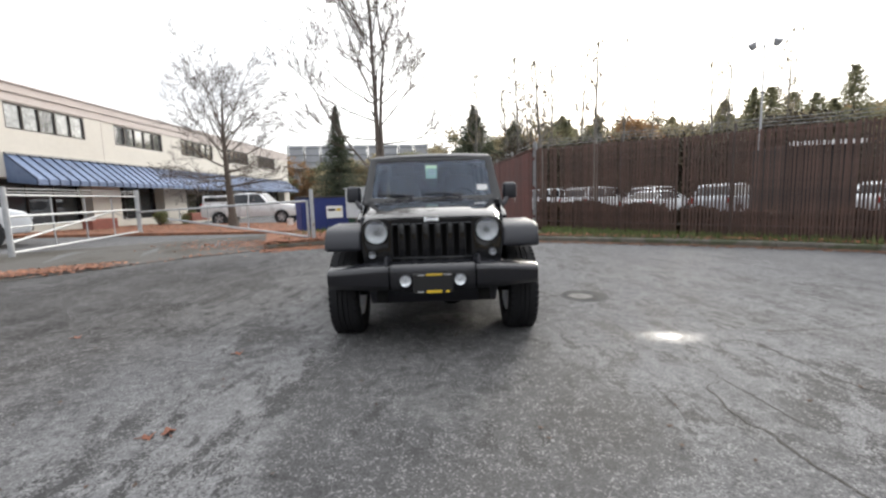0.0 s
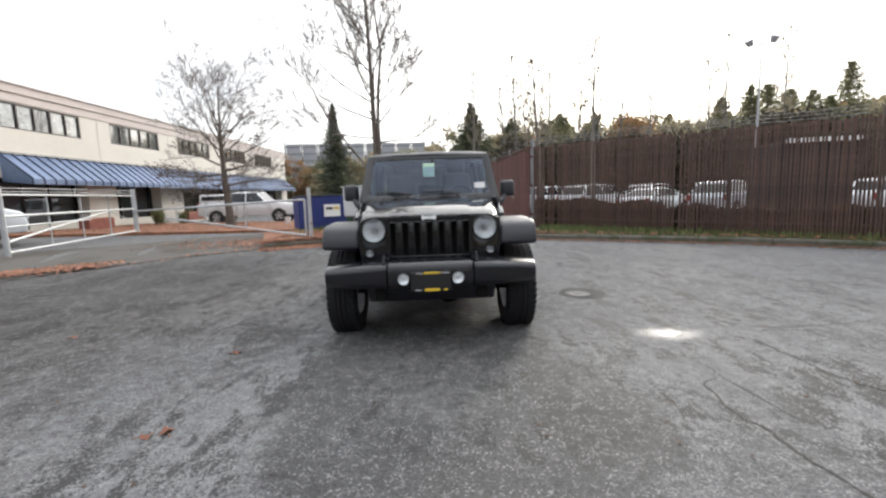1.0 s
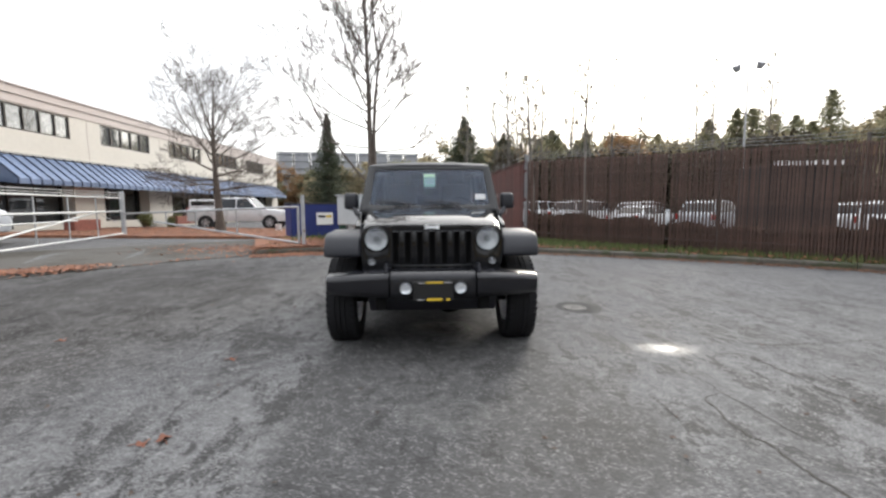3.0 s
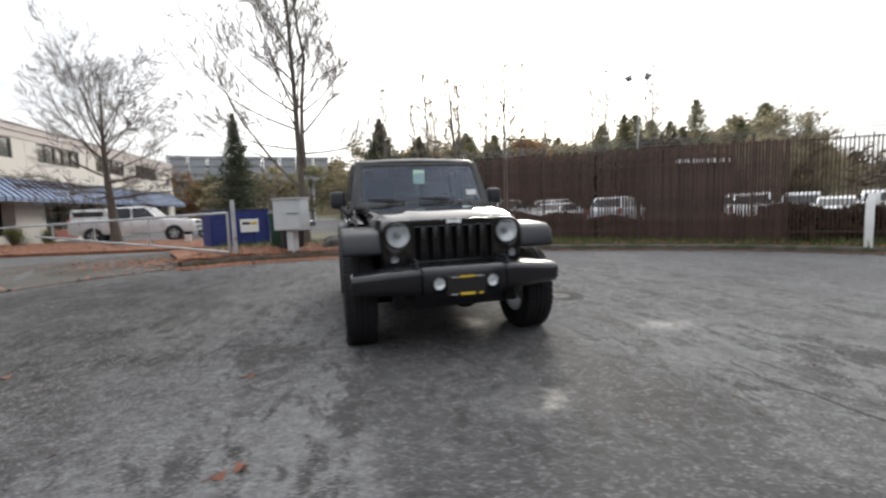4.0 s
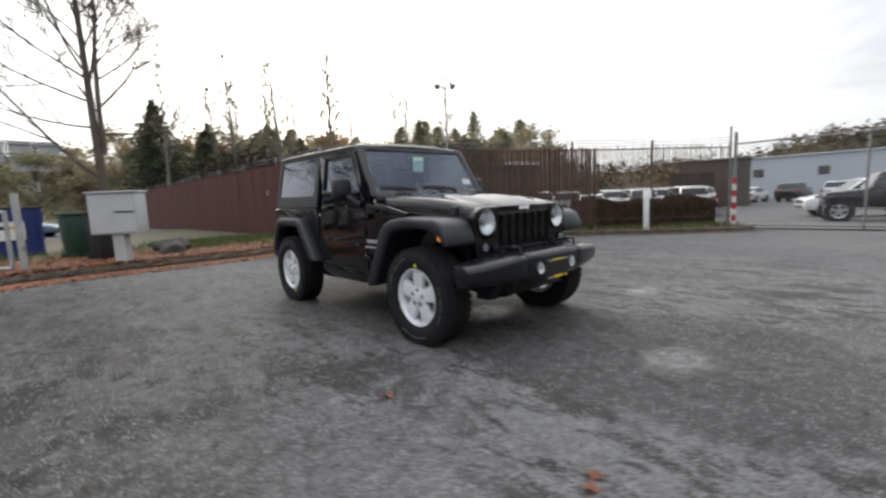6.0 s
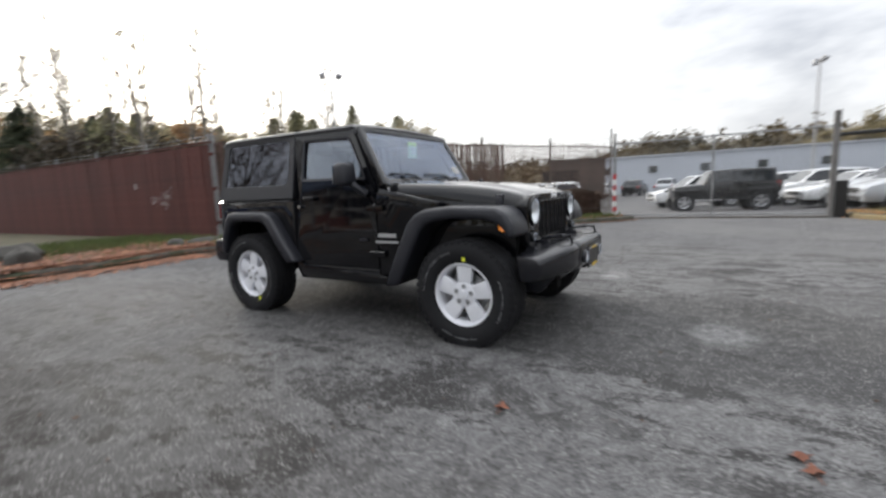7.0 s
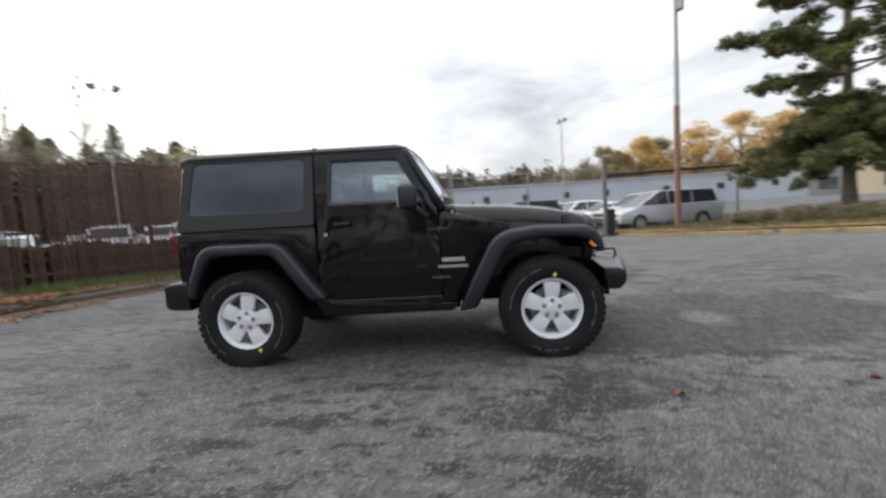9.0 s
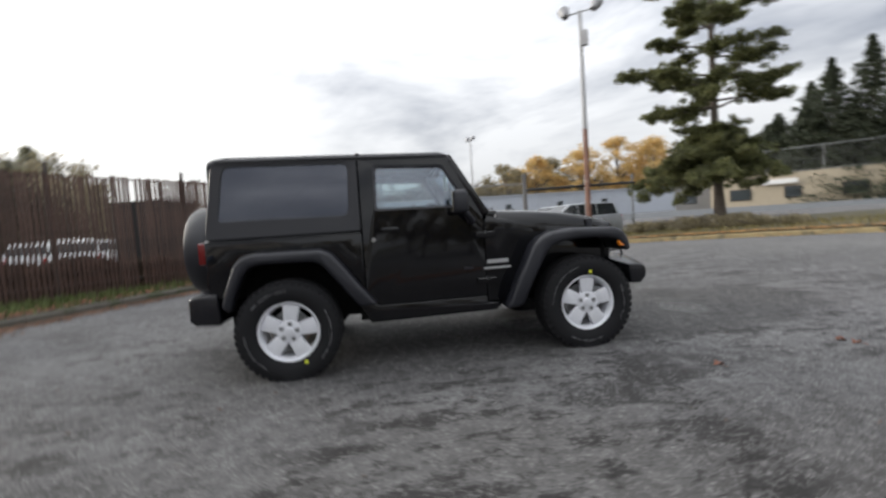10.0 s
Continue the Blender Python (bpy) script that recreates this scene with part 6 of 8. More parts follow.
# ---- retaining wall and upper road past the pine ----
def tan_wall():
    top = thing("retaining_building", "low tan walled building with openings under an upper lot", "building", m=pose(26.4, -31.4, 0.35, 0, 0, 223))
    tan = material("tan_concrete", (0.42, 0.36, 0.27), 0.85, vary=0.1, scale=0.4, bump=0.2)
    bm = bmesh.new()
    bm_box(bm, (14.8, 2, 1.3), (40.4, 4, 3.0))
    part("wall", bm, tan, top)
    for i, xx in enumerate((-7, -3.2, 0.3, 4.0, 6.6, 10.0, 14, 18)):
        bm = bmesh.new()
        bm_box(bm, (xx, -0.02, 1.25), (1.5 if i % 2 else 1.1, 0.08, 0.95))
        w = part("window", bm, FRAME, top, "dark window opening")
        bm = bmesh.new()
        bm_box(bm, (xx, -0.07, 1.25), (1.3 if i % 2 else 0.9, 0.02, 0.8))
        part("pane", bm, WIN, w)
    bm = bmesh.new()
    bm_box(bm, (-0.6, -0.15, 2.15), (2.4, 0.2, 0.4))
    part("sign_board", bm, material("white_paint", (0.75, 0.75, 0.74)), top, "plain white sign board")
    for i in range(13):
        bm = bmesh.new()
        bm_tube(bm, (-8.6 + 3.6 * i, 0.2, 2.7), (-8.6 + 3.6 * i, 0.2, 4.8), 0.045, n=8)
        part("post", bm, STEEL, top)
    bm = bmesh.new()
    bm_tube(bm, (-8.6, 0.2, 4.75), (34.6, 0.2, 4.75), 0.035, n=6)
    bm_tube(bm, (-8.6, 0.2, 2.9), (34.6, 0.2, 2.9), 0.03, n=6)
    part("rail", bm, STEEL, top)
    bm = bmesh.new()
    chain_mesh(bm, (-8.6, 0.2), (34.6, 0.2), 2.85, 4.75, 0.16)
    part("wire_mesh", bm, STEEL, top, smooth=0)
    bm = bmesh.new()
    bm_box(bm, (13, 9, 1.3), (44, 10, 2.9))
    part("upper_lot", bm, material("upper_lot_paving", (0.16, 0.16, 0.16), 0.9, vary=0.2, scale=0.5), top)


tan_wall()
bm = bmesh.new()
bm_box(bm, (6, -7.0, 0.05), (64, 0.3, 1.1), pose(26.4, -31.4, 0.1, 0, 0, 223))
solid("low_wall", bm, material("grey_blue_wall", (0.22, 0.235, 0.255), 0.8, vary=0.1, scale=0.4), "low grey-blue wall along the street", "wall", "structure")


# ---- overpass far behind ----
def overpass():
    top = thing("overpass", "grey concrete overpass with a panelled barrier", "bridge", m=pose(-34, 88, 0, 0, 0, 8))
    con = material("bridge_concrete", (0.36, 0.36, 0.36), 0.85, vary=0.15, scale=0.2)
    bm = bmesh.new()
    bm_box(bm, (17.5, 0, 8.3), (29, 6, 0.6))
    part("deck", bm, con, top)
    pale, dark = material("barrier_grey", (0.33, 0.34, 0.36), 0.8, vary=0.15, scale=0.3), material("barrier_steel", (0.13, 0.135, 0.14), 0.7, vary=0.2)
    for i in range(2, 11):
        bm = bmesh.new()
        bm_box(bm, (-0.9 + 3.2 * i, -3.0, 10.6), (2.75, 0.12, 4.0))
        part("barrier_panel", bm, pale, top)
        bm = bmesh.new()
        bm_box(bm, (-2.5 + 3.2 * i, -3.05, 10.6), (0.22, 0.3, 4.3))
        part("barrier_post", bm, dark, top)
        for h in (9.2, 10.6, 12.0):
            bm = bmesh.new()
            bm_box(bm, (-0.9 + 3.2 * i, -3.11, h), (2.9, 0.1, 0.14))
            part("rail", bm, dark, top)
    for i in range(4):
        bm = bmesh.new()
        bm_tube(bm, (5 + 8 * i, 0, -1), (5 + 8 * i, 0, 8.1), 0.8, n=12)
        part("pillar", bm, con, top)


overpass()
# scrubby trees in front of the overpass
for i, (wx, wy, h, w, mt) in enumerate(((-31, 77, 8.6, 4.0, OLIVE), (-25.5, 76, 9.2, 4.2, RUST), (-20.5, 78, 8.2, 4.0, FIR), (-15.5, 76, 9.0, 4.2, OLIVE), (-10, 77, 9.6, 4.4, OLIVE), (-4.5, 75, 9.8, 4.6, FIR), (-35, 75, 7.6, 4.0, FIR), (0.5, 74, 10.5, 4.6, OLIVE), (-18, 70, 6.5, 3.6, OLIVE), (-27, 70, 6.2, 3.6, FIR))):
    leafy_tree(wx, wy, h, w, 400 + i, "dull scrubby tree below the overpass", mt, n=40, leaf=0.34, count=80)


# ---- poles and lamps ----
RUST_POLE = material("rust_red_pole", (0.22, 0.115, 0.085), 0.7, 0.1, vary=0.3, scale=2, wear=(0.30, 0.2, 0.16), wear_at=0.6)
GREY_POLE = material("grey_pole", (0.36, 0.36, 0.37), 0.55, 0.3, vary=0.15, scale=3)


def flood_lamp(x, y, height, label, heads, r=0.09, two_tone=False, arm=0.5, turn=0.0, box=False):
    top = thing("lamp_post", label, "lamp post", m=pose(x, y, ground_z(x, y), 0, 0, turn))
    bm = bmesh.new()
    if two_tone:
        bm_tube(bm, (0, 0, -0.1), (0, 0, 4.6), r * 1.15, r, n=12)
        part("pole_foot", bm, RUST_POLE, top, "rust-red lower pole")
        bm = bmesh.new()
        bm_tube(bm, (0, 0, 4.6), (0, 0, height), r, r * 0.65, n=12)
    else:
        bm_tube(bm, (0, 0, -0.1), (0, 0, height), r, r * 0.6, n=10)
    part("pole", bm, GREY_POLE, top)
    bm = bmesh.new()
    bm_tube(bm, (-arm, 0, height - 0.05), (arm, 0, height - 0.05), 0.03, n=6)
    part("crossarm", bm, GREY_POLE, top)
    for sx in heads:
        bm = bmesh.new()
        m = pose(sx * arm, 0, height + 0.05, 25, 20 * sx, 0)
        bm_revolve(bm, [(-0.22, 0.08), (-0.2, 0.14), (0.05, 0.22), (0.16, 0.24), (0.18, 0.22), (0.18, 0.02)], 14, "z", m)
        head = part("lamp_head", bm, GREY_POLE, top, "round floodlight head")
        bm = bmesh.new()
        bm_revolve(bm, [(0.182, 0.0), (0.182, 0.21), (0.19, 0.21)], 14, "z", m)
        part("lens", bm, LAMP_GLASS, head)
    if box:
        bm = bmesh.new()
        bm_box(bm, (-0.16, 0, height - 1.1), (0.2, 0.24, 0.6))
        soften(bm, 0.02, 1)
        part("transformer_box", bm, GREY_POLE, top)
    return top


flood_lamp(12.5, -6.92, 9.3, "tall lamp pole with a rust-red foot and twin floodlights", (-1, 1), 0.1, True, 0.62, 50, True)
flood_lamp(39.7, -8.2, 9.6, "slim grey lamp post in the far lot", (-1, 1), 0.1, False, 0.5, 20)
flood_lamp(18.4, 20.4, 9.3, "slim lamp post with twin floodlights behind the fence", (-1, 1), 0.07, False, 0.55, -35)


# ---- things by the kerb ----
def cabinet_on_post():
    top = thing("utility_cabinet", "light grey metal utility cabinet on a square post", "utility box", m=pose(-2.02, 7.95, ground_z(-2, 8) + 0.11, 0, 0, -38))
    grey = material("grey_enamel", (0.46, 0.48, 0.49), 0.5, 0.1, vary=0.12, scale=3, wear=(0.33, 0.32, 0.30), wear_at=0.66)
    bm = bmesh.new()
    bm_box(bm, (0, 0, 1.02), (0.90, 0.34, 0.80))
    soften(bm, 0.012, 2)
    body = part("cabinet", bm, grey, top)
    bm = bmesh.new()
    bm_box(bm, (0, -0.178, 1.02), (0.84, 0.012, 0.74))
    soften(bm, 0.004, 1)
    part("door", bm, grey, body)
    bm = bmesh.new()
    bm_box(bm, (0, -0.01, 1.435), (0.96, 0.42, 0.03))
    soften(bm, 0.006, 1)
    part("hood", bm, grey, body)
    bm = bmesh.new()
    bm_box(bm, (0.22, -0.19, 1.05), (0.36, 0.02, 0.022))
    part("latch_bar", bm, material("black_iron", (0.02, 0.02, 0.02)), body, "dark latch bar")
    bm = bmesh.new()
    bm_box(bm, (0, 0, 0.3), (0.22, 0.2, 0.7))
    soften(bm, 0.01, 1)
    part("post", bm, grey, top)


cabinet_on_post()


def dumpster():
    top = thing("dumpster", "dark blue steel dumpster with a white notice", "dumpster", m=pose(-4.15, 12.6, ground_z(-4, 12.5) + 0.08, 0, 0, 27))
    blue = material("dumpster_blue", (0.018, 0.032, 0.15), 0.55, 0.1, vary=0.2, scale=2, wear=(0.05, 0.055, 0.11), wear_at=0.62)
    bm = bmesh.new()
    bm_box(bm, (0, 0.5, 0.66), (1.95, 1.2, 1.2), taper=(1.0, 1.05))
    soften(bm, 0.02, 1)
    body = part("bin", bm, blue, top)
    for xx in (-0.9, -0.45, 0.0, 0.45, 0.9):
        bm = bmesh.new()
        bm_box(bm, (xx, -0.125, 0.62), (0.07, 0.05, 1.05))
        part("rib", bm, blue, body)
    bm = bmesh.new()
    bm_box(bm, (0, 0.5, 1.29), (2.02, 1.3, 0.06))
    soften(bm, 0.015, 1)
    part("lid", bm, material("black_plastic_trim", (0.022, 0.022, 0.024)), top, "dark lid")
    bm = bmesh.new()
    bm_box(bm, (0.25, -0.16, 0.72), (0.62, 0.012, 0.46))
    sign = part("notice", bm, material("white_paint", (0.75, 0.75, 0.74)), top, "white notice with dark and yellow bars")
    for xx, zz, w, c in ((0.14, 0.8, 0.26, "black_iron"), (0.40, 0.8, 0.2, "mark_yellow")):
        bm = bmesh.new()
        bm_box(bm, (xx, -0.168, zz), (w, 0.006, 0.09))
        part("bar", bm, material(c, (0.02, 0.02, 0.02) if c == "black_iron" else (0.62, 0.42, 0.03), 0.5, vary=0.1), sign)


dumpster()


PIPE = material("bright_galvanised_pipe", (0.40, 0.41, 0.42), 0.5, 0.35, vary=0.2, scale=6, wear=(0.26, 0.22, 0.18), wear_at=0.66)


def pipe_gate(name, label, bars):
    top = thing(name, label, "gate")
    for nm, a, b, r in bars:
        bm = bmesh.new()
        bm_tube(bm, a, b, r, n=8)
        part(nm, bm, PIPE, top)
    return top


gb, ga, gl = Vector((-3.46, 8.2, 0.14)), Vector((-11.6, 13.0, 0.12)), Vector((-10.3, 6.5, 0.1))
up = Vector((0, 0, 1))
# swing arm between the post by the dumpster and the middle post, deep at its hinge
pipe_gate("swing_gate", "long tapered galvanised pipe swing gate, closed across the driveway", [
    ("post", gb - up * 0.2, gb + up * 1.42, 0.055),
    ("hinge_bar", gb + Vector((-0.16, 0.1, 0.1)), gb + Vector((-0.16, 0.1, 1.12)), 0.035),
    ("top_rail", gb + Vector((-0.16, 0.1, 1.1)), ga + up * 0.9, 0.032),
    ("bottom_rail", gb + Vector((-0.16, 0.1, 0.08)), gb.lerp(ga, 0.78) + up * 0.62, 0.03),
    *[("upright", gb.lerp(ga, f) + up * (0.08 + 0.54 * f / 0.78), gb.lerp(ga, f) + up * (1.1 - 0.2 * f), 0.022) for f in (0.3, 0.52, 0.7)]])
pipe_gate("swing_gate", "galvanised pipe swing gate with a diagonal brace", [
    ("post", ga - up * 0.2, ga + up * 1.75, 0.08),
    ("post", gl - up * 0.2, gl + up * 1.7, 0.06),
    ("top_rail", gl + up * 1.5, ga + up * 1.5, 0.028),
    ("middle_rail", gl + up * 0.98, ga + up * 1.0, 0.032),
    ("bottom_rail", gl + up * 0.1, ga + up * 0.15, 0.03),
    ("stay_rail", gl + up * 0.72, gl.lerp(ga, 0.55) + up * 0.74, 0.022),
    ("wire", gl + up * 1.58, ga + up * 1.6, 0.009),
    ("wire", gl + up * 1.66, ga + up * 1.69, 0.009),
    ("brace", gl.lerp(ga, 0.72) + up * 0.98, gl.lerp(ga, 0.9) + up * 0.62, 0.018),
    ("brace", gl + up * 0.35, gl.lerp(ga, 0.72) + up * 0.98, 0.03),
    *[("upright", gl.lerp(ga, f) + up * 0.12, gl.lerp(ga, f) + up * 1.5, 0.02) for f in (0.25, 0.48, 0.72)]])
g0 = Vector((-11.2, 2.6, 0.1))
pipe_gate("swing_gate", "galvanised pipe gate leaf folded back from the driveway", [
    ("post", gl + Vector((-0.35, -0.3, -0.2)), gl + Vector((-0.35, -0.3, 1.75)), 0.05),
    ("top_rail", gl + Vector((-0.35, -0.3, 1.0)), g0 + up * 1.0, 0.03),
    ("bottom_rail", gl + Vector((-0.35, -0.3, 0.25)), g0 + up * 0.25, 0.03),
    ("brace", gl + Vector((-0.35, -0.3, 0.25)), g0 + up * 1.0, 0.026),
    ("upright", g0 + up * 0.2, g0 + up * 1.05, 0.03)])

# boulders, a dark stump and a wheeled bin by the cabinet
STONE = material("grey_boulder", (0.055, 0.052, 0.047), 0.9, vary=0.35, scale=3, bump=0.7, bump_scale=14)


def boulder(x, y, sx, sy, sz, seed, label):
    bm = bmesh.new()
    bmesh.ops.create_icosphere(bm, subdivisions=3, radius=1.0)
    for v in bm.verts:
        n = noise.noise(v.co * 1.4 + Vector((seed * 7.1, 0, 0))) * 0.35 + noise.noise(v.co * 4 + Vector((0, seed, 0))) * 0.08
        v.co *= 1 + n
        v.co.z = max(v.co.z, -0.45)
        v.co = Vector((v.co.x * sx, v.co.y * sy, (v.co.z + 0.4) * sz))
    ob = solid("boulder", bm, STONE, label, "boulder", group="boulders by the kerb")
    ob.matrix_basis = pose(x, y, ground_z(x, y) + 0.10, 0, 0, seed * 50)


boulder(-1.0, 8.85, 0.32, 0.22, 0.24, 1, "grey boulder among fallen leaves")
boulder(1.55, 8.75, 0.24, 0.18, 0.16, 2, "pale boulder at the foot of the red fence")
boulder(-0.9, 9.7, 0.42, 0.3, 0.26, 3, "dark boulder in the grass")
boulder(2.35, 8.9, 0.5, 0.25, 0.13, 4, "low dark stone at the foot of the red fence")


def wheeled_bin(x, y, turn, c, label):
    top = thing("wheeled_bin", label, "bin", m=pose(x, y, ground_z(x, y) + 0.1, 0, 0, turn))
    body = material("bin_plastic_" + c, (0.014, 0.016, 0.016) if c == "black" else (0.012, 0.045, 0.028), 0.6, vary=0.2)
    bm = bmesh.new()
    bm_box(bm, (0, 0, 0.55), (0.5, 0.5, 0.95), taper=(1.18, 1.2))
    soften(bm, 0.03, 2)
    part("body", bm, body, top)
    bm = bmesh.new()
    bm_box(bm, (0, 0, 1.06), (0.64, 0.66, 0.07))
    soften(bm, 0.02, 2)
    part("lid", bm, body, top)
    for sx in (-1, 1):
        bm = bmesh.new()
        bm_tube(bm, (sx * 0.24, 0.24, 0.1), (sx * 0.3, 0.24, 0.1), 0.1, n=12)
        part("wheel", bm, RUBBER, top)


wheeled_bin(-2.15, 9.25, 20, "black", "black wheeled bin standing behind the cabinet")
wheeled_bin(-2.6, 10.3, 10, "green", "dark green wheeled bin behind the cabinet")

# small round valve cover let into the asphalt
mh = thing("valve_cover", "small round grey valve cover in a dark asphalt patch", "valve cover", m=pose(1.74, 1.02, ground_z(1.74, 1.02)))
iron = material("worn_iron", (0.11, 0.106, 0.10), 0.8, 0.0, vary=0.3, scale=12, bump=0.4, bump_scale=60)
bm = bmesh.new()
bm_revolve(bm, [(0.0, 0.125), (0.006, 0.127), (0.006, 0.142), (0.0, 0.146)], 28, "z")
part("ring", bm, iron, mh)
bm = bmesh.new()
bm_revolve(bm, [(0.005, 0.0), (0.005, 0.118), (0.0, 0.121)], 28, "z")
bm_box(bm, (0, 0, 0.007), (0.08, 0.02, 0.006))
part("lid", bm, iron, mh)

# unseen dull trees behind the start of the walk, added to darken the car's reflections
for i, (bx, by, h, w) in enumerate(((-34, -6, 8, 5), (-40, 2, 9, 5), (-38, -16, 10, 6), (-26, -26, 9, 5), (-12, -34, 10, 6), (2, -36, 9, 5), (-42, -28, 10, 6), (-46, -10, 8, 6), (-36, -2, 6, 5), (-44, 8, 8, 6))):
    leafy_tree(bx, by, h, w, 200 + i, "unseen dull autumn tree added for the car to reflect", OLIVE, n=22, leaf=0.5, count=50)

# small evergreen shrubs in the bed before the offices, and a white bucket by the drive
for i, (sx, sy, h, w) in enumerate(((-14.5, 18.8, 0.75, 0.42), (-14.4, 21.0, 0.6, 0.4), (-15.5, 20.7, 0.8, 0.45), (-16.5, 25.3, 0.8, 0.45))):
    top = thing("shrub", "small dark green shrub in the leaf-strewn bed", "shrub", group="shrubs before the offices", m=pose(sx, sy, ground_z(sx, sy) + 0.1))
    bm = bmesh.new()
    r4 = random.Random(i)
    for k in range(9):
        a = k * 0.7
        bm_tube(bm, (0, 0, 0), (0.7 * w * math.cos(a), 0.7 * w * math.sin(a), h * r4.uniform(0.5, 0.95)), 0.012, 0.004, n=4)
    part("stem", bm, BARK, top)
    crown_of(top, tri_mesh("crown", [((w * 0.55 * math.cos(k * 2.4) * (k / 11), w * 0.55 * math.sin(k * 2.4) * (k / 11), h * r4.uniform(0.2, 0.85)), (0.2, 0.2, 0.2), 90, 0.06) for k in range(12)], PINE, 320 + i, 0.6))
bucket = thing("bucket", "white plastic bucket standing by the drive", "bucket", m=pose(-7.65, 18.7, ground_z(-7.65, 18.7) + 0.05))
bm = bmesh.new()
bm_revolve(bm, [(0.0, 0.001), (0.0, 0.13), (0.36, 0.16), (0.38, 0.17), (0.38, 0.155), (0.05, 0.12)], 20, "z")
part("body", bm, material("white_paint", (0.75, 0.75, 0.74)), bucket)
bm = bmesh.new()
bm_path(bm, [(-0.165, 0, 0.34), (-0.12, 0.06, 0.42), (0, 0.09, 0.45), (0.12, 0.06, 0.42), (0.165, 0, 0.34)], 0.005, 5)
part("handle", bm, STEEL, bucket)


# ---- the black two-door off-road car ----
GLOSS_BLACK = material("gloss_black_paint", (0.0035, 0.0036, 0.0048), 0.045, 0.0, vary=0.1, scale=1.5, spec=0.5)
MATTE_BLACK = material("textured_black_plastic", (0.013, 0.0138, 0.019), 0.42, spec=0.5, vary=0.15, scale=6, bump=0.12, bump_scale=240)
BUMPER = material("satin_black_bumper", (0.0085, 0.0088, 0.0115), 0.24, vary=0.15, scale=6, spec=0.5, bump=0.08, bump_scale=240)
TOP_BLACK = material("grained_hard_top", (0.015, 0.0153, 0.019), 0.40, spec=0.42, vary=0.12, scale=3, bump=0.14, bump_scale=260)
UNDER = material("under_body_black", (0.008, 0.008, 0.008), 0.85, vary=0.3, scale=5, spec=0.15)
CLOTH = material("dark_seat_cloth", (0.028, 0.028, 0.03), 0.9, vary=0.2, scale=20)
CHROME = material("chrome", (0.78, 0.79, 0.80), 0.12, 1.0, vary=0.03)
BADGE = material("badge_silver", (0.58, 0.59, 0.6), 0.3, 0.6, vary=0.05)
AMBER = material("amber_lens", (0.75, 0.22, 0.02), 0.2, vary=0.1, scale=30)
TYRE = material("new_tyre_rubber", (0.009, 0.009, 0.0105), 0.78, spec=0.3, vary=0.25, scale=14, bump=0.25, bump_scale=110)
YELLOW = material("mark_yellow", (0.62, 0.42, 0.03), 0.5, vary=0.1)
LETTER = material("tyre_letter_grey", (0.24, 0.245, 0.255), 0.7, vary=0.25, scale=30)
RIM = material("silver_painted_rim", (0.74, 0.75, 0.79), 0.34, 0.12, vary=0.06, scale=5, coat=0.3)


def glass(name, tint, gloss=0.02, base=0.06, power=4.0):
    m = bpy.data.materials.new(name)
    m.use_nodes = True
    nt = m.node_tree
    nt.nodes.remove(nt.nodes["Principled BSDF"])
    out = nt.nodes["Material Output"]
    tr, gl, mx, fr = (nt.nodes.new(k) for k in ("ShaderNodeBsdfTransparent", "ShaderNodeBsdfGlossy", "ShaderNodeMixShader", "ShaderNodeLayerWeight"))
    tr.inputs["Color"].default_value = (*tint, 1)
    gl.inputs["Roughness"].default_value = gloss
    gl.inputs["Color"].default_value = (0.84, 0.88, 1.0, 1)
    # a pane reflects a little head-on and much more at a slant
    fr.inputs["Blend"].default_value = 0.5
    pw, ma = nt.nodes.new("ShaderNodeMath"), nt.nodes.new("ShaderNodeMath")
    pw.operation, ma.operation = "POWER", "MULTIPLY_ADD"
    pw.inputs[1].default_value = power
    ma.inputs[1].default_value, ma.inputs[2].default_value = 1 - base, base
    nt.links.new(fr.outputs["Facing"], pw.inputs[0])
    nt.links.new(pw.outputs[0], ma.inputs[0])
    nt.links.new(ma.outputs[0], mx.inputs[0])
    nt.links.new(tr.outputs[0], mx.inputs[1])
    nt.links.new(gl.outputs[0], mx.inputs[2])
    nt.links.new(mx.outputs[0], out.inputs["Surface"])
    return m


CLEAR = glass("clear_car_glass", (0.82, 0.88, 0.88), 0.01, 0.11)
SCREEN = glass("windscreen_glass", (0.74, 0.81, 0.86), 0.015, 0.034, 3.4)
PRIVACY = glass("privacy_glass", (0.15, 0.14, 0.155), 0.01, 0.10)

jeep = thing("off_road_car", "shiny black two-door off-road car with a black hard top", "car")


def side_x(z):
    """Half width of the body side: upright, leaning in above the belt and tucked under at the sill."""
    return 0.80 - 0.095 * max(0, z - 1.10) / 0.6 - 0.05 * max(0, 0.60 - z)


def rounded(poly, r, n=4):
    """The outline with rounded corners."""
    out = []
    m = len(poly)
    for i in range(m):
        p, a, b = Vector(poly[i]), Vector(poly[i - 1]), Vector(poly[(i + 1) % m])
        da, db = (a - p), (b - p)
        q = min(r, da.length * 0.45, db.length * 0.45)
        s, e = p + da.normalized() * q, p + db.normalized() * q
        for k in range(n + 1):
            t = k / n
            v = s.lerp(p, t).lerp(p.lerp(e, t), t)
            out.append((v.x, v.y))
    return out


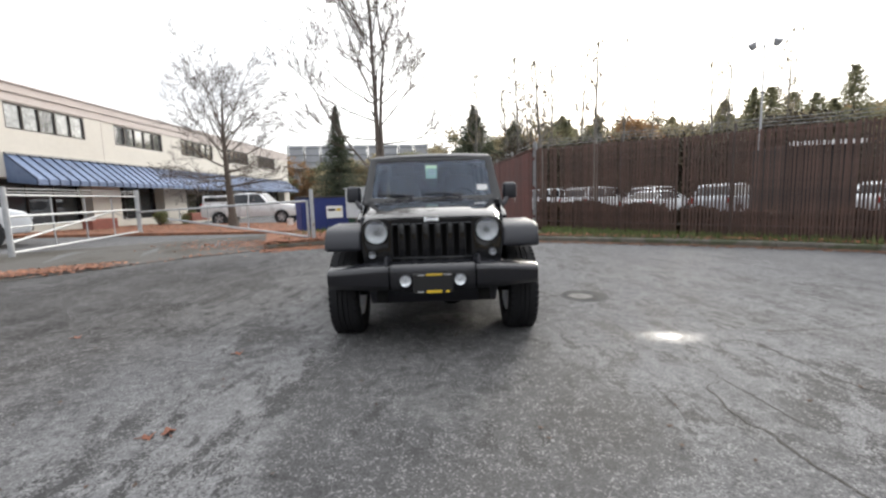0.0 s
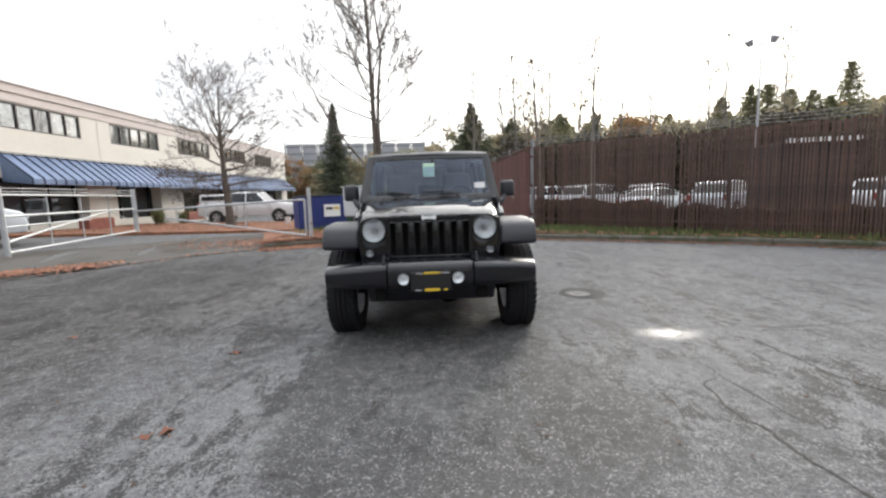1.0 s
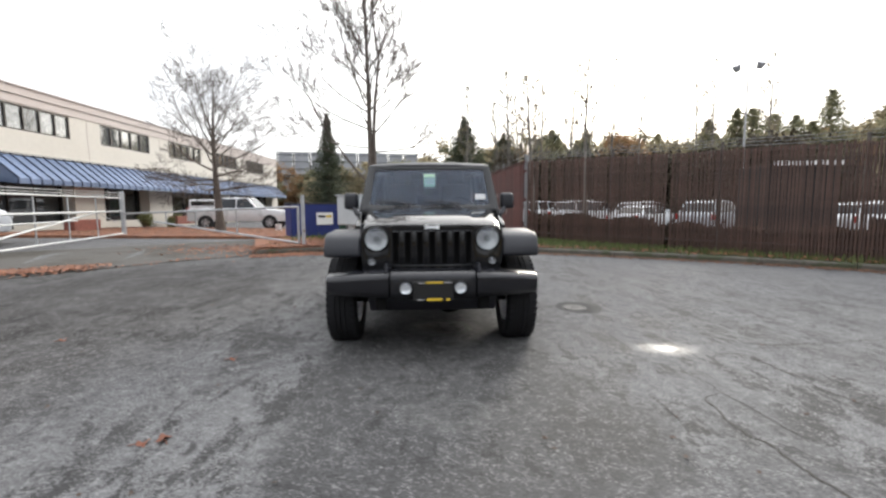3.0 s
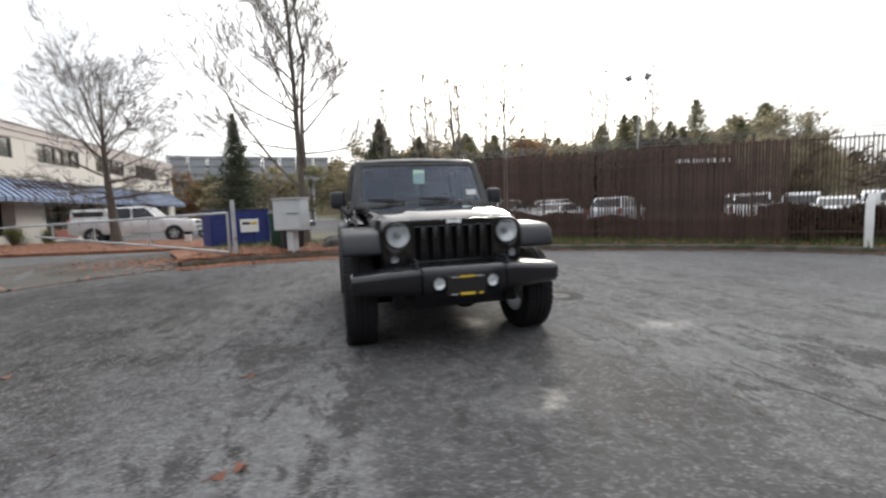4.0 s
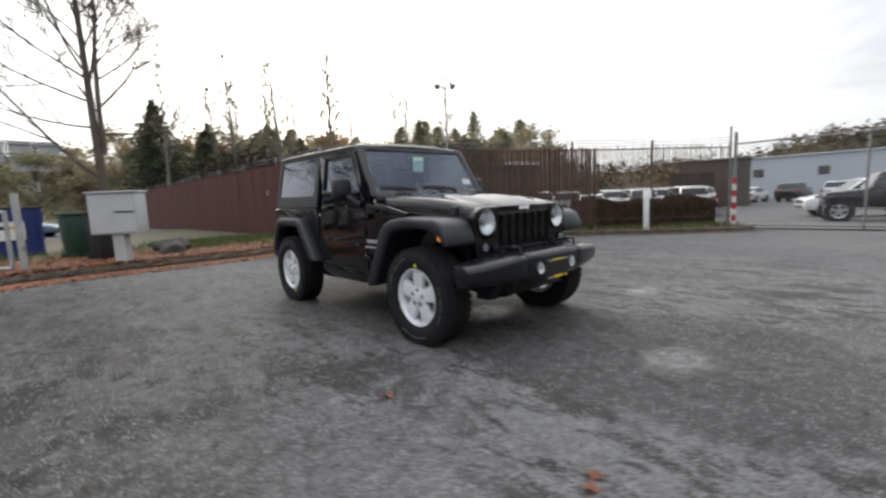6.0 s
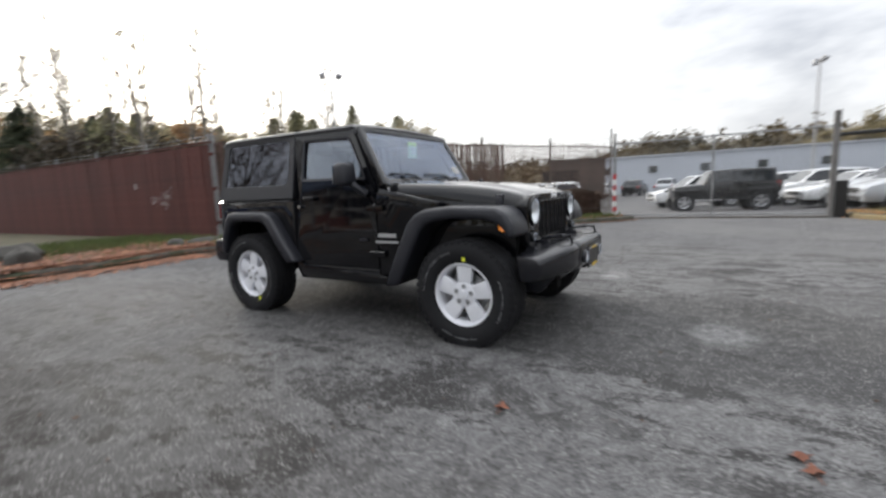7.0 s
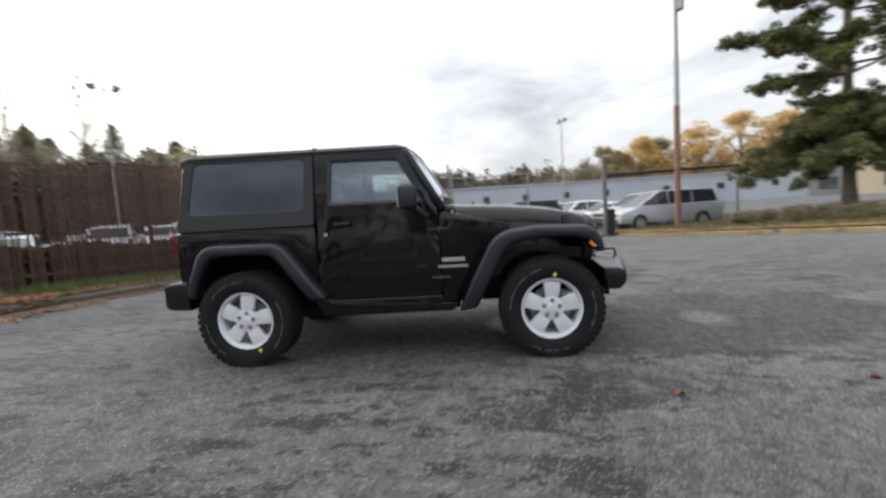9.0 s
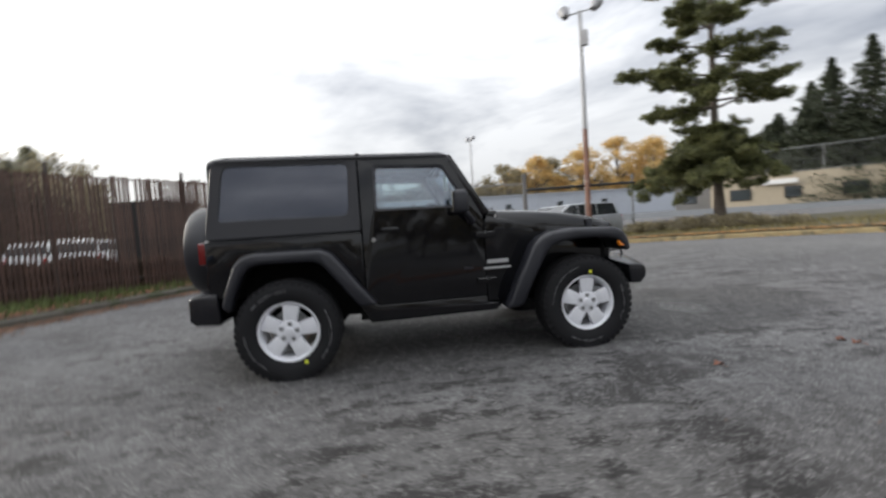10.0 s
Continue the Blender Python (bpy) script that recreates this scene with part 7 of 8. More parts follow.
def side_ring(bm, outer, inner, sgn, thick=0.04, shift=0.0):
    """A panel on the car's side with an opening: outlines of (y, z) with as many points each."""
    def loop(poly, t):
        return [bm.verts.new((sgn * (side_x(z) + shift - t), y, z)) for y, z in poly]
    o0, o1 = loop(outer, 0), loop(outer, thick)
    n = len(outer)
    i0, i1 = loop(inner, 0.004), loop(inner, thick)
    for i in range(n):
        j = (i + 1) % n
        bm.faces.new((o0[i], o0[j], i0[j], i0[i]))
        bm.faces.new((o1[i], i1[i], i1[j], o1[j]))
        bm.faces.new((o0[i], o1[i], o1[j], o0[j]))
        bm.faces.new((i0[i], i0[j], i1[j], i1[i]))


def side_sheet(bm, poly, sgn, thick=0.04, shift=0.0, cuts=6):
    """A whole panel on the car's side, cut into level bands so that it follows the body's lean."""
    zs = [p[1] for p in poly]
    lo = [bm.verts.new((sgn * (side_x(z) + shift), y, z)) for y, z in poly]
    hi = [bm.verts.new((sgn * (side_x(z) + shift - thick), y, z)) for y, z in poly]
    n = len(poly)
    bm.faces.new(lo)
    bm.faces.new(hi[::-1])
    for i in range(n):
        bm.faces.new((lo[i], hi[i], hi[(i + 1) % n], lo[(i + 1) % n]))


# tub core, floor and engine bay: dark inner body that the skin hangs on
bm = bmesh.new()
bm_prism(bm, [(0.72, 0.45), (1.80, 0.45), (1.98, 0.60), (2.08, 0.82), (2.20, 0.92), (2.58, 0.93), (2.74, 0.86), (2.82, 0.62), (2.98, 0.60), (2.98, 0.95), (0.72, 0.95)], -0.74, 0.74, "x")
part("tub", bm, UNDER, jeep)
bm = bmesh.new()
bm_prism(bm, [(-0.26, 0.62), (0.74, 0.62), (0.74, 1.02), (-0.26, 0.93)], -0.55, 0.55, "x")
part("engine_bay", bm, UNDER, jeep)

for sgn in (-1, 1):
    # cowl side ahead of the door
    bm = bmesh.new()
    side_sheet(bm, [(0.826, 0.44), (0.826, 1.10), (0.80, 1.155), (0.26, 1.03), (0.30, 0.97), (0.44, 0.90), (0.60, 0.60), (0.68, 0.44)], sgn, 0.05)
    for v in bm.verts:
        v.co.x -= sgn * 0.055 * max(0, 0.75 - v.co.y) / 0.5 + sgn * 0.004
    soften(bm, 0.008, 2)
    part("cowl_side", bm, GLOSS_BLACK, jeep)
    # inner wing between bonnet and flare
    bm = bmesh.new()
    v = [bm.verts.new((sgn * x, y, z)) for x, y, z in ((0.70, 0.45, 0.60), (0.70, 0.45, 1.055), (0.60, -0.30, 0.985), (0.60, -0.30, 0.62), (0.56, 0.45, 0.60), (0.56, 0.45, 1.055), (0.50, -0.30, 0.985), (0.50, -0.30, 0.62))]
    for q in ((0, 1, 2, 3), (4, 7, 6, 5), (1, 5, 6, 2), (0, 3, 7, 4), (2, 6, 7, 3), (0, 4, 5, 1)):
        bm.faces.new([v[i] for i in q])
    soften(bm, 0.01, 2)
    part("inner_wing", bm, GLOSS_BLACK, jeep)
    # door: skin and window frame in one pressing
    outer = rounded([(0.836, 0.50), (1.72, 0.50), (1.815, 0.60), (1.815, 1.682), (1.105, 1.668), (0.836, 1.16)], 0.03)
    inner = rounded([(0.93, 1.23), (1.15, 1.245), (1.712, 1.25), (1.702, 1.624), (1.135, 1.602), (0.965, 1.30)], 0.03)
    bm = bmesh.new()
    side_ring(bm, outer, inner, sgn)
    door = part("door", bm, GLOSS_BLACK, jeep, "shiny black door")
    bm = bmesh.new()
    seal = rounded([(0.955, 1.25), (1.15, 1.265), (1.692, 1.27), (1.683, 1.604), (1.145, 1.584), (0.985, 1.31)], 0.03)
    side_ring(bm, inner, seal, sgn, 0.02, 0.003)
    part("window_seal", bm, MATTE_BLACK, door, "black rubber window seal")
    bm = bmesh.new()
    side_sheet(bm, [(0.94, 1.235), (1.70, 1.255), (1.69, 1.617), (1.14, 1.596), (0.975, 1.30)], sgn, 0.004, -0.02)
    pane = part("window", bm, CLEAR, door, "clear side window", 0)
    pane.visible_shadow = False
    # handle, lock, hinges
    bm = bmesh.new()
    bm_box(bm, (sgn * 0.806, 1.60, 1.095), (0.028, 0.14, 0.042))
    soften(bm, 0.012, 2)
    part("handle", bm, GLOSS_BLACK, door, "black paddle handle")
    bm = bmesh.new()
    bm_tube(bm, (sgn * 0.795, 1.734, 1.023), (sgn * 0.812, 1.734, 1.023), 0.017, n=14)
    part("lock", bm, CHROME, door, "bright key lock")
    for hz in (0.62, 1.0):
        bm = bmesh.new()
        bm_box(bm, (sgn * 0.808, 0.83, hz), (0.03, 0.16, 0.05))
        bm_tube(bm, (sgn * 0.815, 0.83, hz - 0.035), (sgn * 0.815, 0.83, hz + 0.035), 0.014, n=8)
        soften(bm, 0.006, 1)
        part("hinge", bm, GLOSS_BLACK, door)
    # rear quarter under the hard top
    bm = bmesh.new()
    side_sheet(bm, [(1.824, 0.60), (1.86, 0.56), (1.95, 0.62), (2.08, 0.80), (2.20, 0.91), (2.58, 0.92), (2.73, 0.84), (2.80, 0.66), (2.985, 0.66), (3.0, 0.75), (2.995, 1.085), (1.824, 1.085)], sgn, 0.05)
    soften(bm, 0.012, 2)
    part("quarter_panel", bm, GLOSS_BLACK, jeep)
    bm = bmesh.new()
    bm_prism(bm, [(sgn * 0.77, 1.086), (sgn * 0.812, 1.086), (sgn * 0.810, 1.092), (sgn * 0.77, 1.102)], 1.83, 2.99, "y")
    part("belt_moulding", bm, GLOSS_BLACK, jeep, "thin shiny lip under the hard top")
    # sill under the door
    bm = bmesh.new()
    side_sheet(bm, [(0.832, 0.493), (0.832, 0.432), (0.70, 0.432), (0.75, 0.365), (1.80, 0.355), (1.89, 0.53), (1.858, 0.550), (1.822, 0.588), (1.726, 0.493)], sgn, 0.05, -0.004)
    for v in bm.verts:
        v.co.x = sgn * (side_x(0.52) - (0.004 if abs(v.co.x) > side_x(v.co.z) - 0.03 else 0.054))
    soften(bm, 0.012, 2)
    part("sill", bm, GLOSS_BLACK, jeep)
    bm = bmesh.new()
    bm_prism(bm, [(0.70, 0.375), (1.88, 0.37), (1.88, 0.52), (0.70, 0.52)], sgn * 0.60, sgn * 0.715, "x")
    part("frame_rail", bm, UNDER, jeep)
    # hard top side with its tinted window
    outer = rounded([(1.826, 1.102), (2.985, 1.102), (2.975, 1.25), (2.925, 1.70), (1.826, 1.684)], 0.025)
    inner = rounded([(1.915, 1.232), (2.890, 1.245), (2.882, 1.30), (2.842, 1.655), (1.900, 1.642)], 0.06)
    bm = bmesh.new()
    side_ring(bm, outer, inner, sgn, 0.035)
    soften(bm, 0.006, 1, 50)
    topside = part("hard_top_side", bm, TOP_BLACK, jeep, "grained black hard top side")
    bm = bmesh.new()
    side_sheet(bm, [(1.89, 1.22), (2.91, 1.235), (2.865, 1.668), (1.885, 1.662)], sgn, 0.004, -0.012)
    pane = part("quarter_window", bm, PRIVACY, topside, "dark tinted quarter window", 0)
    # drip rail over the door
    bm = bmesh.new()
    bm_path(bm, [(sgn * 0.712, 1.09, 1.674), (sgn * 0.715, 1.5, 1.682), (sgn * 0.715, 2.2, 1.694), (sgn * 0.71, 2.9, 1.70)], 0.009, 6)
    part("drip_rail", bm, TOP_BLACK, jeep)
    # wing mirror
    bm = bmesh.new()
    bm_box(bm, (sgn * 0.905, 1.04, 1.28), (0.165, 0.13, 0.185), taper=(0.95, 0.9))
    soften(bm, 0.035, 3)
    mir = part("mirror", bm, MATTE_BLACK, jeep, "black wing mirror")
    bm = bmesh.new()
    bm_box(bm, (sgn * 0.905, 1.107, 1.28), (0.14, 0.006, 0.15))
    part("mirror_glass", bm, CHROME, mir)
    bm = bmesh.new()
    bm_path(bm, [(sgn * 0.79, 0.93, 1.12), (sgn * 0.83, 0.95, 1.14), (sgn * 0.87, 1.0, 1.20)], [0.035, 0.03, 0.028], 8)
    part("mirror_arm", bm, MATTE_BLACK, mir)
    # front flare: a wide wing over the wheel that runs down to the sill
    def flare(poly_o, poly_i, x0, x1, name):
        bm = bmesh.new()
        poly = poly_o + poly_i[::-1]
        bm_prism(bm, poly, sgn * x0, sgn * x1, "x")
        soften(bm, 0.032, 3, 30)
        return part(name, bm, MATTE_BLACK, jeep, "satin black plastic fender flare")
    fo = [(0.70, 0.38), (0.60, 0.60), (0.45, 0.885), (0.38, 0.95), (0.29, 0.985), (0.09, 1.005), (-0.27, 0.99), (-0.345, 0.955), (-0.385, 0.88), (-0.405, 0.79)]
    fi = [(0.56, 0.40), (0.46, 0.60), (0.335, 0.82), (0.28, 0.875), (0.20, 0.90), (0.05, 0.915), (-0.17, 0.91), (-0.27, 0.885), (-0.325, 0.84), (-0.345, 0.785)]
    flare(fo, fi, 0.60, 0.915, "front_flare")
    ro = [(2.885, 0.60), (2.85, 0.72), (2.775, 0.91), (2.72, 0.965), (2.64, 0.99), (2.15, 0.985), (2.06, 0.95), (1.99, 0.86), (1.86, 0.68), (1.735, 0.52)]
    ri = [(2.82, 0.55), (2.785, 0.68), (2.71, 0.83), (2.66, 0.88), (2.59, 0.90), (2.21, 0.893), (2.14, 0.865), (2.06, 0.76), (1.95, 0.61), (1.87, 0.51)]
    flare(ro, ri, 0.77, 0.915, "rear_flare")
    # dark wheel wells
    bm = bmesh.new()
    bm_prism(bm, [(0.54, 0.42), (0.33, 0.80), (0.2, 0.895), (-0.2, 0.90), (-0.33, 0.80), (-0.30, 0.62), (0.40, 0.45)], sgn * 0.52, sgn * 0.60, "x")
    part("wheel_well", bm, UNDER, jeep)
    bm = bmesh.new()
    bm_prism(bm, [(1.90, 0.44), (2.0, 0.75), (2.18, 0.93), (2.60, 0.93), (2.76, 0.85), (2.84, 0.50)], sgn * 0.42, sgn * 0.50, "x")
    part("wheel_well", bm, UNDER, jeep)
    # marker lamp, badge bars, bonnet latch
    bm = bmesh.new()
    bm_revolve(bm, [(0.0, 0.0), (0.010, 0.02), (0.012, 0.03), (0.0, 0.036), (-0.02, 0.036)], 18, "x", pose(sgn * 0.897, -0.325, 0.86, 0, 0, 0 if sgn > 0 else 180))
    part("marker_lamp", bm, AMBER, jeep, "round amber marker lamp")
    for y0, y1, z0, h, mt in ((0.64, 0.82, 0.775, 0.030, BADGE), (0.62, 0.85, 0.722, 0.017, BADGE), (0.94, 1.02, 0.735, 0.02, MATTE_BLACK)):
        bm = bmesh.new()
        xx = 0.80 - (0.055 * max(0, 0.75 - (y0 + y1) / 2) / 0.5 + 0.004 if y1 < 0.9 else 0)
        bm_box(bm, (sgn * (xx + 0.004), (y0 + y1) / 2, z0), (0.01, y1 - y0, h))
        if h == 0.030:
            bm_box(bm, (sgn * (xx + 0.010), (y0 + y1) / 2, z0), (0.004, y1 - y0 - 0.03, 0.010))
        part("badge", bm, mt, jeep, "plain silver badge bar" if mt is BADGE else "")
    bm = bmesh.new()
    bm_box(bm, (sgn * 0.615, -0.18, 1.005), (0.035, 0.05, 0.09))
    bm_box(bm, (sgn * 0.60, -0.18, 1.055), (0.05, 0.06, 0.03))
    soften(bm, 0.008, 2)
    part("bonnet_latch", bm, MATTE_BLACK, jeep, "black rubber bonnet latch")

# bonnet: a lofted panel with a raised middle and rounded sides
bm = bmesh.new()
rows = []
stations = [(0.80, 1.205, 0.70, 1.075), (0.60, 1.192, 0.685, 1.06), (0.35, 1.175, 0.665, 1.04), (0.10, 1.151, 0.645, 1.015), (-0.08, 1.124, 0.622, 0.99), (-0.22, 1.094, 0.606, 0.978), (-0.31, 1.066, 0.595, 0.97), (-0.355, 1.040, 0.588, 0.963), (-0.372, 1.012, 0.582, 0.955)]
for y, zc, w, zs in stations:
    row = []
    for f, dz in ((-1.0, None), (-0.995, 0.45), (-0.965, 0.82), (-0.90, 0.95), (-0.78, 0.985), (-0.60, 0.99), (-0.55, 1.0), (-0.3, 1.0), (0, 1.0)):
        z = zs if dz is None else zs + (zc - zs) * dz
        if f > -0.58:
            z += 0.012 * (1 if y > -0.2 else 0.3)
        row.append((f * w, y, z))
    row += [(-x, y, z) for x, y, z in row[-2::-1]]
    rows.append([bm.verts.new(p) for p in row])
for a, b in zip(rows, rows[1:]):
    for i in range(len(a) - 1):
        bm.faces.new((a[i], a[i + 1], b[i + 1], b[i]))
bonnet = part("bonnet", bm, GLOSS_BLACK, jeep, "shiny black bonnet", 50)
for sgn in (-1, 1):
    bm = bmesh.new()
    bm_box(bm, (sgn * 0.30, 0.42, 1.198), (0.05, 0.03, 0.016))
    soften(bm, 0.005, 1)
    part("washer_jet", bm, MATTE_BLACK, bonnet)
bm = bmesh.new()
bm_path(bm, [(-0.09, 0.56, 1.20), (-0.085, 0.56, 1.225), (0.085, 0.56, 1.225), (0.09, 0.56, 1.20)], 0.009, 6)
part("footman_loop", bm, MATTE_BLACK, bonnet, "small black loop")
# cowl panel under the windscreen
bm = bmesh.new()
bm_prism(bm, [(0.70, 1.10), (0.79, 1.10), (0.80, 1.20), (0.70, 1.195)], -0.735, 0.735, "x")
soften(bm, 0.012, 2)
part("cowl", bm, GLOSS_BLACK, jeep)
bm = bmesh.new()
for i in range(18):
    bm_box(bm, (-0.5 + i * 0.0588, 0.745, 1.199), (0.035, 0.05, 0.008))
part("cowl_grille", bm, MATTE_BLACK, jeep)

# windscreen frame and glass
WB, WT = Vector((0, 0.775, 1.172)), Vector((0, 1.078, 1.684))
wdir, wn_ = (WT - WB), Vector((0, -(WT - WB).z, (WT - WB).y)).normalized()


def screen_at(x, f, out=0.0):
    p = WB + wdir * f + wn_ * out
    return (x, p.y, p.z)


bm = bmesh.new()
oo = [(-0.755, 0.0), (0.755, 0.0), (0.70, 1.0), (-0.70, 1.0)]
ii = [(-0.665, 0.115), (0.665, 0.115), (0.625, 0.90), (-0.625, 0.90)]
oo, ii = rounded(oo, 0.04), rounded(ii, 0.05)
rings = []
for poly, o in ((oo, 0.018), (oo, -0.045), (ii, 0.012), (ii, -0.045)):
    rings.append([bm.verts.new(screen_at(x, f, o)) for x, f in poly])
n = len(oo)
for i in range(n):
    j = (i + 1) % n
    bm.faces.new((rings[0][i], rings[0][j], rings[2][j], rings[2][i]))
    bm.faces.new((rings[1][i], rings[3][i], rings[3][j], rings[1][j]))
    bm.faces.new((rings[0][i], rings[1][i], rings[1][j], rings[0][j]))
    bm.faces.new((rings[2][i], rings[2][j], rings[3][j], rings[3][i]))
soften(bm, 0.008, 2, 50)
screen = part("windscreen_frame", bm, GLOSS_BLACK, jeep, "shiny black windscreen frame")
bm = bmesh.new()
gi = rounded([(-0.68, 0.10), (0.68, 0.10), (0.64, 0.92), (-0.64, 0.92)], 0.05)
a = [bm.verts.new(screen_at(x, f, 0.006)) for x, f in gi]
b = [bm.verts.new(screen_at(x, f, 0.002)) for x, f in gi]
bm.faces.new(a)
bm.faces.new(b[::-1])
for i in range(len(gi)):
    bm.faces.new((a[i], b[i], b[(i + 1) % len(gi)], a[(i + 1) % len(gi)]))
pane = part("windscreen", bm, SCREEN, screen, "clear windscreen", 0)
pane.visible_shadow = False
for x0, x1 in ((-0.60, -0.18), (-0.07, 0.36)):
    bm = bmesh.new()
    bm_path(bm, [screen_at(x1 + 0.03, -0.02, 0.03), screen_at(x1 - 0.12, 0.12, 0.045), screen_at(x1 - 0.24, 0.17, 0.035)], [0.012, 0.009, 0.007], 6)
    wip = part("wiper_arm", bm, MATTE_BLACK, jeep)
    bm = bmesh.new()
    bm_path(bm, [screen_at(x0, 0.185, 0.018), screen_at((x0 + x1) / 2, 0.165, 0.024), screen_at(x1 - 0.02, 0.135, 0.018)], 0.008, 5)
    part("wiper_blade", bm, MATTE_BLACK, wip)
white = material("white_paint", (0.75, 0.75, 0.74))
bm = bmesh.new()
v = [bm.verts.new(screen_at(x, f, 0.0095)) for x, f in ((0.51, 0.225), (0.625, 0.225), (0.625, 0.345), (0.51, 0.345))]
bm.faces.new(v)
bmesh.ops.solidify(bm, geom=list(bm.faces), thickness=0.001)
stick = part("sticker", bm, white, screen, "white sticker with grey lines", 0)
for k in range(3):
    bm = bmesh.new()
    v = [bm.verts.new(screen_at(x, f, 0.0115)) for x, f in ((0.525, 0.25 + k * 0.03), (0.61, 0.25 + k * 0.03), (0.61, 0.26 + k * 0.03), (0.525, 0.26 + k * 0.03))]
    bm.faces.new(v)
    part("line", bm, BADGE, stick, "", 0)

# hard top: front panel, rear panel, back wall with window
for y0, y1, nm in ((1.055, 1.812, "roof_panel"), (1.82, 2.95, "roof_panel")):
    bm = bmesh.new()
    rows = []
    for f in (0, 0.04, 0.12, 0.5, 0.9, 0.97, 1.0):
        y = y0 + (y1 - y0) * f
        drop = 0.0
        if y < 1.15:
            drop = 0.035 * ((1.15 - y) / 0.095) ** 2
        if y > 2.86:
            drop = 0.03 * ((y - 2.86) / 0.09) ** 2
        row = []
        for x, z in ((-0.712, 1.676), (-0.711, 1.704), (-0.692, 1.726), (-0.63, 1.741), (-0.35, 1.756), (0, 1.762), (0.35, 1.756), (0.63, 1.741), (0.692, 1.726), (0.711, 1.704), (0.712, 1.676)):
            row.append(bm.verts.new((x, y, z - drop + 0.006 - 0.032 * max(0, 2.9 - y) / 1.8)))
        rows.append(row)
    for a, b in zip(rows, rows[1:]):
        for i in range(len(a) - 1):
            bm.faces.new((a[i], a[i + 1], b[i + 1], b[i]))
    bm.faces.new(rows[0][::-1])
    bm.faces.new(rows[-1])
    part(nm, bm, TOP_BLACK, jeep, "grained black roof panel", 45)
bm = bmesh.new()
bm_box(bm, (0, 1.815, 1.70), (1.38, 0.03, 0.05))
part("roof_seam", bm, UNDER, jeep)
for sgn in (-1, 1):
    bm = bmesh.new()
    bm_box(bm, (sgn * 0.62, 2.945, 1.40), (0.16, 0.05, 0.58), taper=(0.9, 1))
    soften(bm, 0.02, 2)
    part("rear_pillar", bm, TOP_BLACK, jeep)
bm = bmesh.new()
bm_box(bm, (0, 2.955, 1.40), (1.12, 0.006, 0.56))
part("rear_window", bm, PRIVACY, jeep, "dark tinted rear window", 0)
bm = bmesh.new()
bm_box(bm, (0, 2.985, 0.88), (1.5, 0.05, 0.42))
soften(bm, 0.015, 2)
part("tailgate", bm, GLOSS_BLACK, jeep)

# grille: bars between seven upright slots
bm = bmesh.new()
slots = [-0.309 + 0.103 * i for i in range(7)]
zt, zb = 1.012, 0.722
half = 0.030
# face built of a top band, a bottom band, two cheeks and six bars
cheek_in = slots[0] - half
for sgn in (-1, 1):
    # cheek: a plate with a round opening for the headlight
    edge_pts = [(sgn * -cheek_in, 0.675), (sgn * 0.585, 0.675), (sgn * 0.60, 0.80), (sgn * 0.60, 0.99), (sgn * 0.578, 1.025), (sgn * 0.52, 1.056), (sgn * -cheek_in, 1.062)]
    cx, cz, rh = sgn * 0.47, 0.94, 0.10
    outl, hole = [], []
    for k in range(48):
        a = 2 * math.pi * k / 48
        dx, dz = math.cos(a), math.sin(a)
        best = 9.0
        for p, q in zip(edge_pts, edge_pts[1:] + edge_pts[:1]):
            ex, ez = q[0] - p[0], q[1] - p[1]
            det = dx * -ez + dz * ex
            if abs(det) < 1e-9:
                continue
            t = ((p[0] - cx) * -ez + (p[1] - cz) * ex) / det
            u = (dx * (p[1] - cz) - dz * (p[0] - cx)) / det
            if t > 0 and -1e-6 <= u <= 1 + 1e-6:
                best = min(best, t)
        outl.append((cx + dx * best, cz + dz * best))
        hole.append((cx + dx * rh, cz + dz * rh))
    lo_ = [[bm.verts.new((x, y, z)) for x, z in pl] for pl, y in ((outl, -0.385), (outl, -0.31), (hole, -0.385), (hole, -0.31))]
    for k in range(48):
        m_ = (k + 1) % 48
        bm.faces.new((lo_[0][k], lo_[0][m_], lo_[2][m_], lo_[2][k]))
        bm.faces.new((lo_[1][k], lo_[3][k], lo_[3][m_], lo_[1][m_]))
        bm.faces.new((lo_[0][k], lo_[1][k], lo_[1][m_], lo_[0][m_]))
        bm.faces.new((lo_[2][k], lo_[2][m_], lo_[3][m_], lo_[3][k]))
for z0, z1 in ((zt, 1.062), (0.675, zb)):
    bm_box(bm, (0, -0.3475, (z0 + z1) / 2), (-2 * cheek_in, 0.075, z1 - z0))
for i in range(6):
    xx = (slots[i] + slots[i + 1]) / 2
    bm_box(bm, (xx, -0.3475, (zt + zb) / 2), (0.103 - 2 * half, 0.075, zt - zb))
soften(bm, 0.006, 2, 40)
grille = part("grille", bm, GLOSS_BLACK, jeep, "black seven-slot grille")
bar_edge = material("grille_bar_grey", (0.016, 0.016, 0.018), 0.25, 0.0, vary=0.1)
